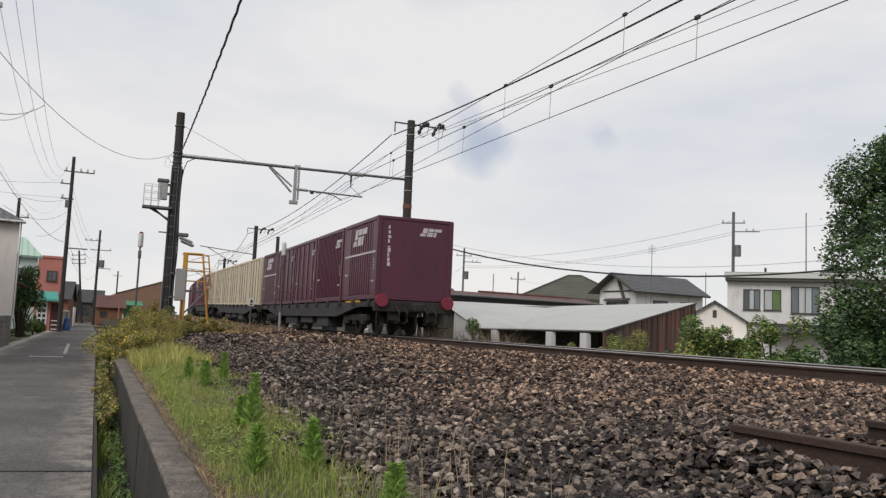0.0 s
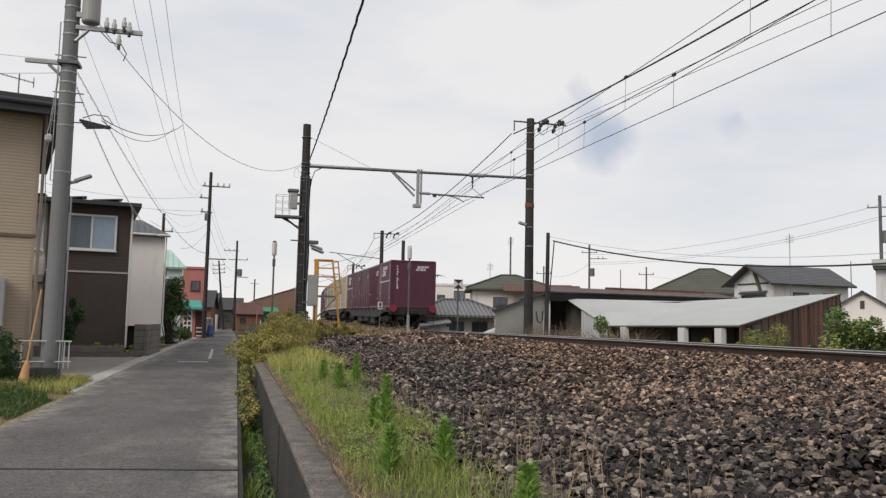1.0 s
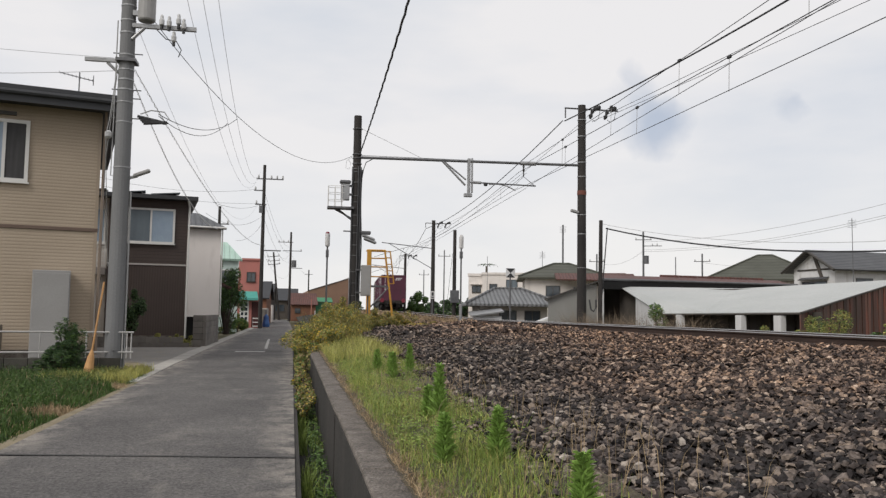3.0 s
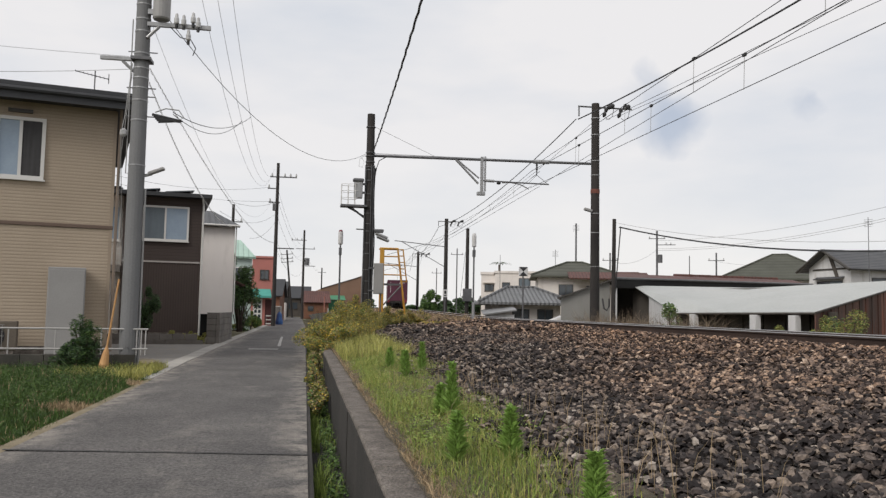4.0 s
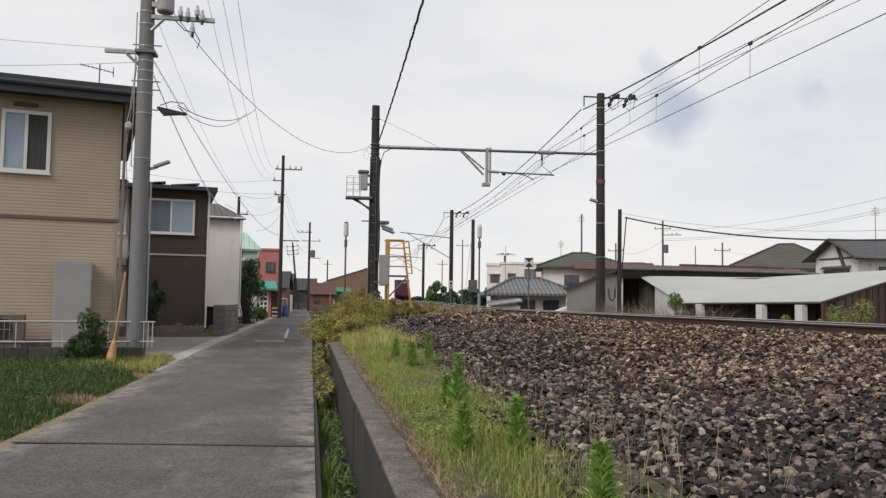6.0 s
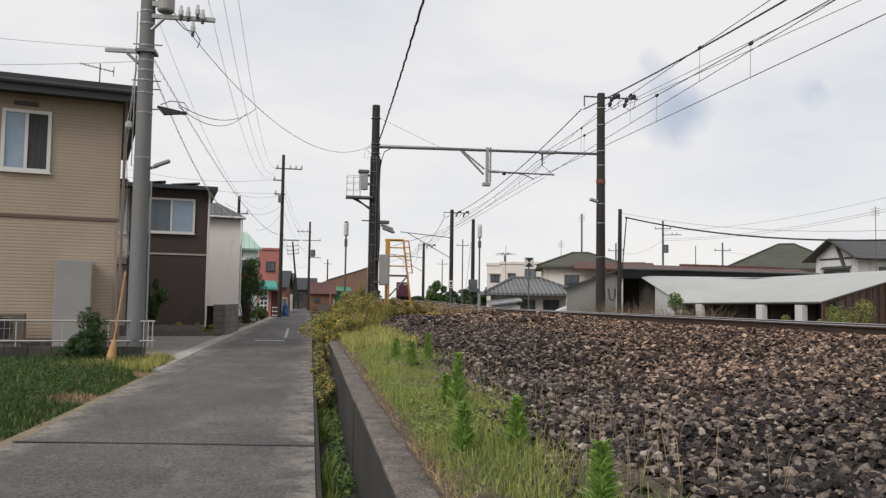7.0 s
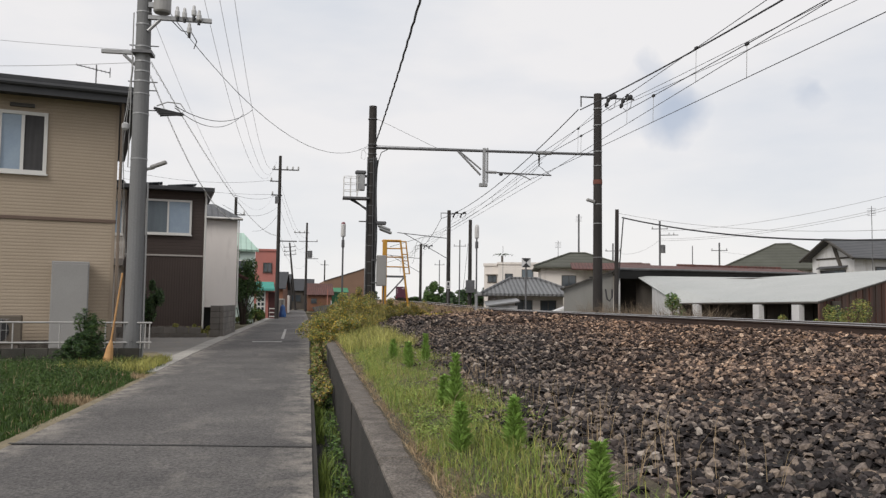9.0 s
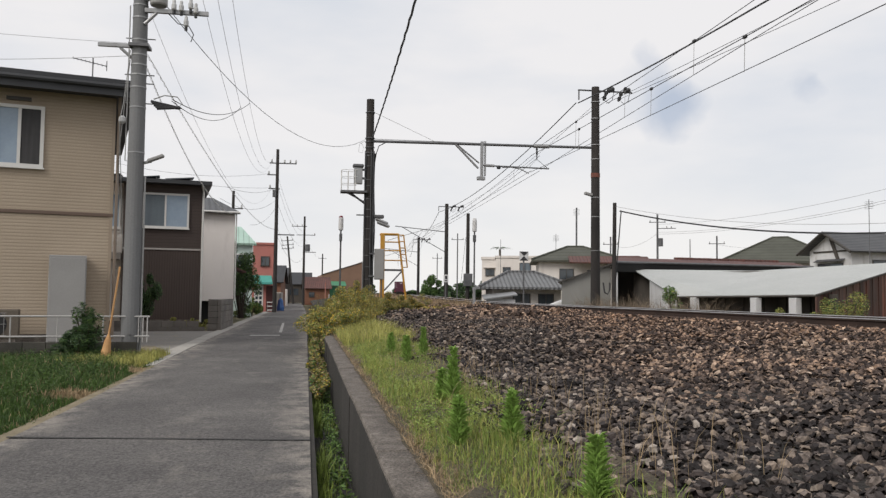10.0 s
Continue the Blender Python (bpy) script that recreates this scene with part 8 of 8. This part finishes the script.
def plants():
    for k, (x, y, z, h) in enumerate(WEEDS):
        tall_weed(x, y, z, h, 40 + k, 0.07 + 0.11 * h)
    rng = np.random.default_rng(77)
    # Yellow-flowering bushes between the lane and the near mast.
    for k in range(15):
        y = 17.5 + 1.05 * k + rng.uniform(-0.3, 0.3)
        x = 0.42 + 0.125 * k + rng.uniform(-0.15, 0.45)
        h = 0.82 + 0.046 * k + rng.uniform(0, 0.38)
        shrub(x, y, 0.2, 0.75, 0.8, h, 9500, 0.021, ((OLIVE, 0.32), (YELLOWISH, 0.18), (MIDLEAF, 0.28), (DRY, 0.1), (FLOWER, 0.14)), 100 + k, "wild bush of olive leaves with yellow flowers", "bush", "flowering_bush", 18, "yellow-flowering bushes")
    for k in range(9):
        shrub(1.9 + 0.3 * k, 27.5 + 0.55 * k, 0.42, 0.6, 0.6, 0.85 + 0.2 * (k % 3 == 1), 6000, 0.022, ((OLIVE, 0.5), (MIDLEAF, 0.25), (DRY, 0.15), (FLOWER, 0.1)), 240 + k, "wild bush of olive leaves with yellow flowers", "bush", "flowering_bush", 18, "yellow-flowering bushes")
    q = np.stack([rng.uniform(0.3, 3.6, 1800), rng.uniform(17.5, 33, 1800), np.full(1800, 0.35)], 1)
    q = q[np.abs(q[:, 0] - 0.42 - 0.125 * (q[:, 1] - 17.5)) < 0.9]
    blades("wild_stalks", q, rng.uniform(0.5, 1.15, len(q)), 0.012, 0.4, OLIVE, 260, "thin olive stalks standing among the bushes", "stalks", 0.3)
    for k in range(6):
        shrub(2.9 + 0.55 * k, 31.0 + 0.8 * (k % 3), 0.45, 0.7, 0.7, 0.75 - 0.06 * k, 2000, 0.045, ((OLIVE, 0.55), (DRY, 0.3), (FLOWER, 0.12)), 130 + k, "wild bush of olive leaves with yellow flowers", "bush", "flowering_bush", 14, "yellow-flowering bushes")
    for k in range(5):
        shrub(0.2, 11.2 + 1.15 * k, -0.2, 0.17, 0.75, 0.38 + 0.06 * k, 2200, 0.022, ((OLIVE, 0.4), (DRY, 0.2), (MIDLEAF, 0.35), (FLOWER, 0.05)), 330 + k, "brownish low growth filling the drain", "bush", "drain_bush", 14)
    for k in range(4):
        shrub(0.22 + 0.02 * k, 16.5 + 1.5 * k, -0.2, 0.22, 0.9, 0.75, 3000, 0.024, ((OLIVE, 0.45), (MIDLEAF, 0.35), (DRY, 0.15)), 140 + k, "brownish bush leaning over the drain", "bush", "drain_bush", 12)
    # By the houses.
    shrub(-4.1, 16.1, 0.0, 0.5, 0.4, 0.78, 5200, 0.05, ((DARKLEAF, 0.8), (MIDLEAF, 0.2)), 150, "dark green conifer-like shrub in front of the fence", "shrub", "shrub", 30, "", 0.28)
    shrub(-3.95, 16.15, 0.0, 0.32, 0.26, 1.4, 1900, 0.05, ((DARKLEAF, 0.7), (MIDLEAF, 0.3)), 157, "loose upright dark green shoots beside the fence", "shrub", "shrub", 12, "", 0.28)
    shrub(-5.4, 29.6, -0.02, 0.6, 0.5, 2.1, 8000, 0.036, ((TREELEAF, 0.85), (MIDLEAF, 0.15)), 151, "dark green shrub against the brown house", "shrub", "shrub", 18)
    for k in range(3):
        shrub(-4.5 + 0.45 * k, 29.4 + 0.06 * k, -0.02, 0.3, 0.25, 0.6, 900, 0.035, ((YELLOWISH, 1.0),), 152 + k, "low yellow-green plant in the planter", "shrub", "planter_plant", 8)
    shrub(-3.35, 44.5, 0.0, 1.0, 1.0, 4.3, 17000, 0.055, ((TREELEAF, 0.45), (MIDLEAF, 0.55)), 156, "tall dark green garden tree beside the white house", "tree", "garden_tree", 30)
    for k in range(5):
        shrub(-3.5 + 0.4 * (k % 2), 47 + 2.2 * k, 0.0, 0.5, 0.7, 0.8 + 0.3 * (k % 3), 1400, 0.07, ((MIDLEAF, 0.7), (YELLOWISH, 0.3)), 160 + k, "roadside green shrub by the lane", "shrub", "shrub", 12, "roadside shrubs")
    # Beyond the track.
    for k in range(13):
        y = 8.0 + 1.05 * k
        x = 13.6 + rng.uniform(-0.5, 0.9)
        # First five: dark leaf only, the tree's shade put into their colour.
        shrub(x, y, -0.5, 1.0, 0.9, 1.7 + rng.uniform(-0.35, 0.5), 5200, 0.05, ((DARKLEAF, 1.0),) if k < 5 else ((MIDLEAF, 0.75), (DARKLEAF, 0.25)) if k % 3 else ((YELLOWISH, 0.6), (MIDLEAF, 0.4)), 170 + k, "green wild shrub beyond the track", "shrub", "shrub", 14, "shrubs beyond the track")
    for k in range(4):
        shrub(13.3 + 0.2 * (k % 2), 18.6 + 1.0 * k, -0.5, 0.8, 0.7, 2.1 - 0.12 * k, 8000, 0.026, ((YELLOWISH, 0.35), (MIDLEAF, 0.4), (OLIVE, 0.25)), 290 + k, "yellow-green wild shrub beyond the track", "shrub", "shrub", 16, "shrubs beyond the track")
    shrub(16.2, 19.2, -0.5, 1.2, 1.2, 2.9, 7000, 0.055, ((MIDLEAF, 0.8), (YELLOWISH, 0.2)), 190, "taller light green shrub beyond the track", "shrub", "shrub", 16)
    shrub(17.6, 18.0, -0.5, 1.3, 1.2, 2.7, 7000, 0.055, ((MIDLEAF, 0.8), (YELLOWISH, 0.2)), 191, "taller light green shrub beyond the track", "shrub", "shrub", 16)
    shrub(13.9, 29.9, -0.5, 0.95, 0.8, 2.25, 5200, 0.045, ((MIDLEAF, 0.9), (YELLOWISH, 0.1)), 192, "round green shrub by the white shed", "shrub", "shrub", 16)
    shrub(12.6, 85, -0.2, 1.7, 1.5, 3.6, 8000, 0.12, ((MIDLEAF, 0.8), (DARKLEAF, 0.2)), 193, "leafy green bush by the curve of the track", "bush", "bush", 22)
    for k in range(9):
        shrub(22 + 4.2 * k, 128 - 3 * k, -0.5, 3.0, 2.5, 4.6 + (k % 3), 1500, 0.35, ((DARKLEAF, 1.0),), 200 + k, "dark distant tree clump", "tree", "distant_tree", 14, "distant trees")
    for k in range(15):
        shrub(-12 + 9.5 * k, 265 + 9 * (k % 3), -0.6, 6.5, 3.0, 3.6 + 1.1 * (k % 4), 1500, 0.5, ((DARKLEAF, 0.7), (MIDLEAF, 0.3)), 270 + k, "low distant line of trees and hedges", "tree", "distant_tree", 18, "distant trees")
    for k in range(4):
        shrub(9.0 + 9.2 * k, 240, -0.5, 3.0, 2.5, 4.4, 900, 0.4, ((DARKLEAF, 1.0),), 220 + k, "dark distant tree clump", "tree", "distant_tree", 14, "distant trees")
    for k in range(6):
        shrub(-6 + 2.6 * k, 175 + 4 * (k % 2), -0.3, 2.2, 2.0, 4.2 + (k % 3), 900, 0.3, ((DARKLEAF, 0.8), (MIDLEAF, 0.2)), 230 + k, "dark distant tree clump", "tree", "distant_tree", 14, "distant trees")


def big_tree():
    """The broadleaf tree beyond the track."""
    rng = np.random.default_rng(300)
    t = thing("broadleaf_tree", pose(17.8, 14.0, -0.55), "large dense dark green broadleaf tree", "tree")
    tr = Mesh()
    tr.lathe((0, 0, 0), [(0, 0.24), (0.4, 0.19), (1.6, 0.16), (3.2, 0.11), (5.2, 0.05)], 12)
    part("trunk", tr, BARK, t)
    cs, rs = [], []
    for k in range(64):
        u = rng.uniform(0.08, 1.0)
        a = rng.uniform(0, 2 * math.pi)
        r = 2.15 * math.sin(math.pi * min(0.97, 0.12 + 0.86 * u)) ** 0.7 * rng.uniform(0.35, 1.0)
        cs.append((r * math.cos(a), r * math.sin(a), 0.5 + 6.4 * u))
        rs.append(rng.uniform(0.4, 0.75))
    for k in range(30):
        a = rng.uniform(0, 2 * math.pi)
        r = rng.uniform(0.6, 2.0)
        cs.append((r * math.cos(a), r * math.sin(a), rng.uniform(0.3, 2.9)))
        rs.append(rng.uniform(0.4, 0.7))
    cs, rs = np.array(cs), np.array(rs)[:, None]
    for k in range(0, 64, 3):
        c = cs[k]
        part("limb", Mesh().path([(0, 0, max(0.5, c[2] - 1.2)), tuple(c * (0.5, 0.5, 1) - np.array([0, 0, 0.4])), tuple(c)], 0.03, 6), BARK, t)
    v, f = leaf_cloud(rng, cs, rs, 50000, 0.058, 0.7)
    part("crown", many("crown", v, f, TREELEAF), TREELEAF, t)
    v, f = leaf_cloud(rng, cs, rs * 1.2, 17000, 0.05, 0.7)
    part("outer_leaves", many("outer_leaves", v, f, MIDLEAF), MIDLEAF, t, "lighter green outer leaves")


plants()
big_tree()


# ---- what moves: the departing train ----
def rear(t):
    """How far along the lane the train's rear end stands at t seconds."""
    return 23.3 + 19.3 * t - 0.10 * max(0.0, t - 2.0) ** 2 * 1.0


def motions():
    for ob, back, z in TRAIN:
        rows = []
        for k in range(21):
            t = 0.5 * k
            y = rear(t) + back
            x, h = track(y)
            rows.append((t, pose(x, y, z + grade(y), math.degrees(math.atan((grade(y + 8) - grade(y - 8)) / 16)), 0, -math.degrees(h))))
        walk(ob, rows)


motions()
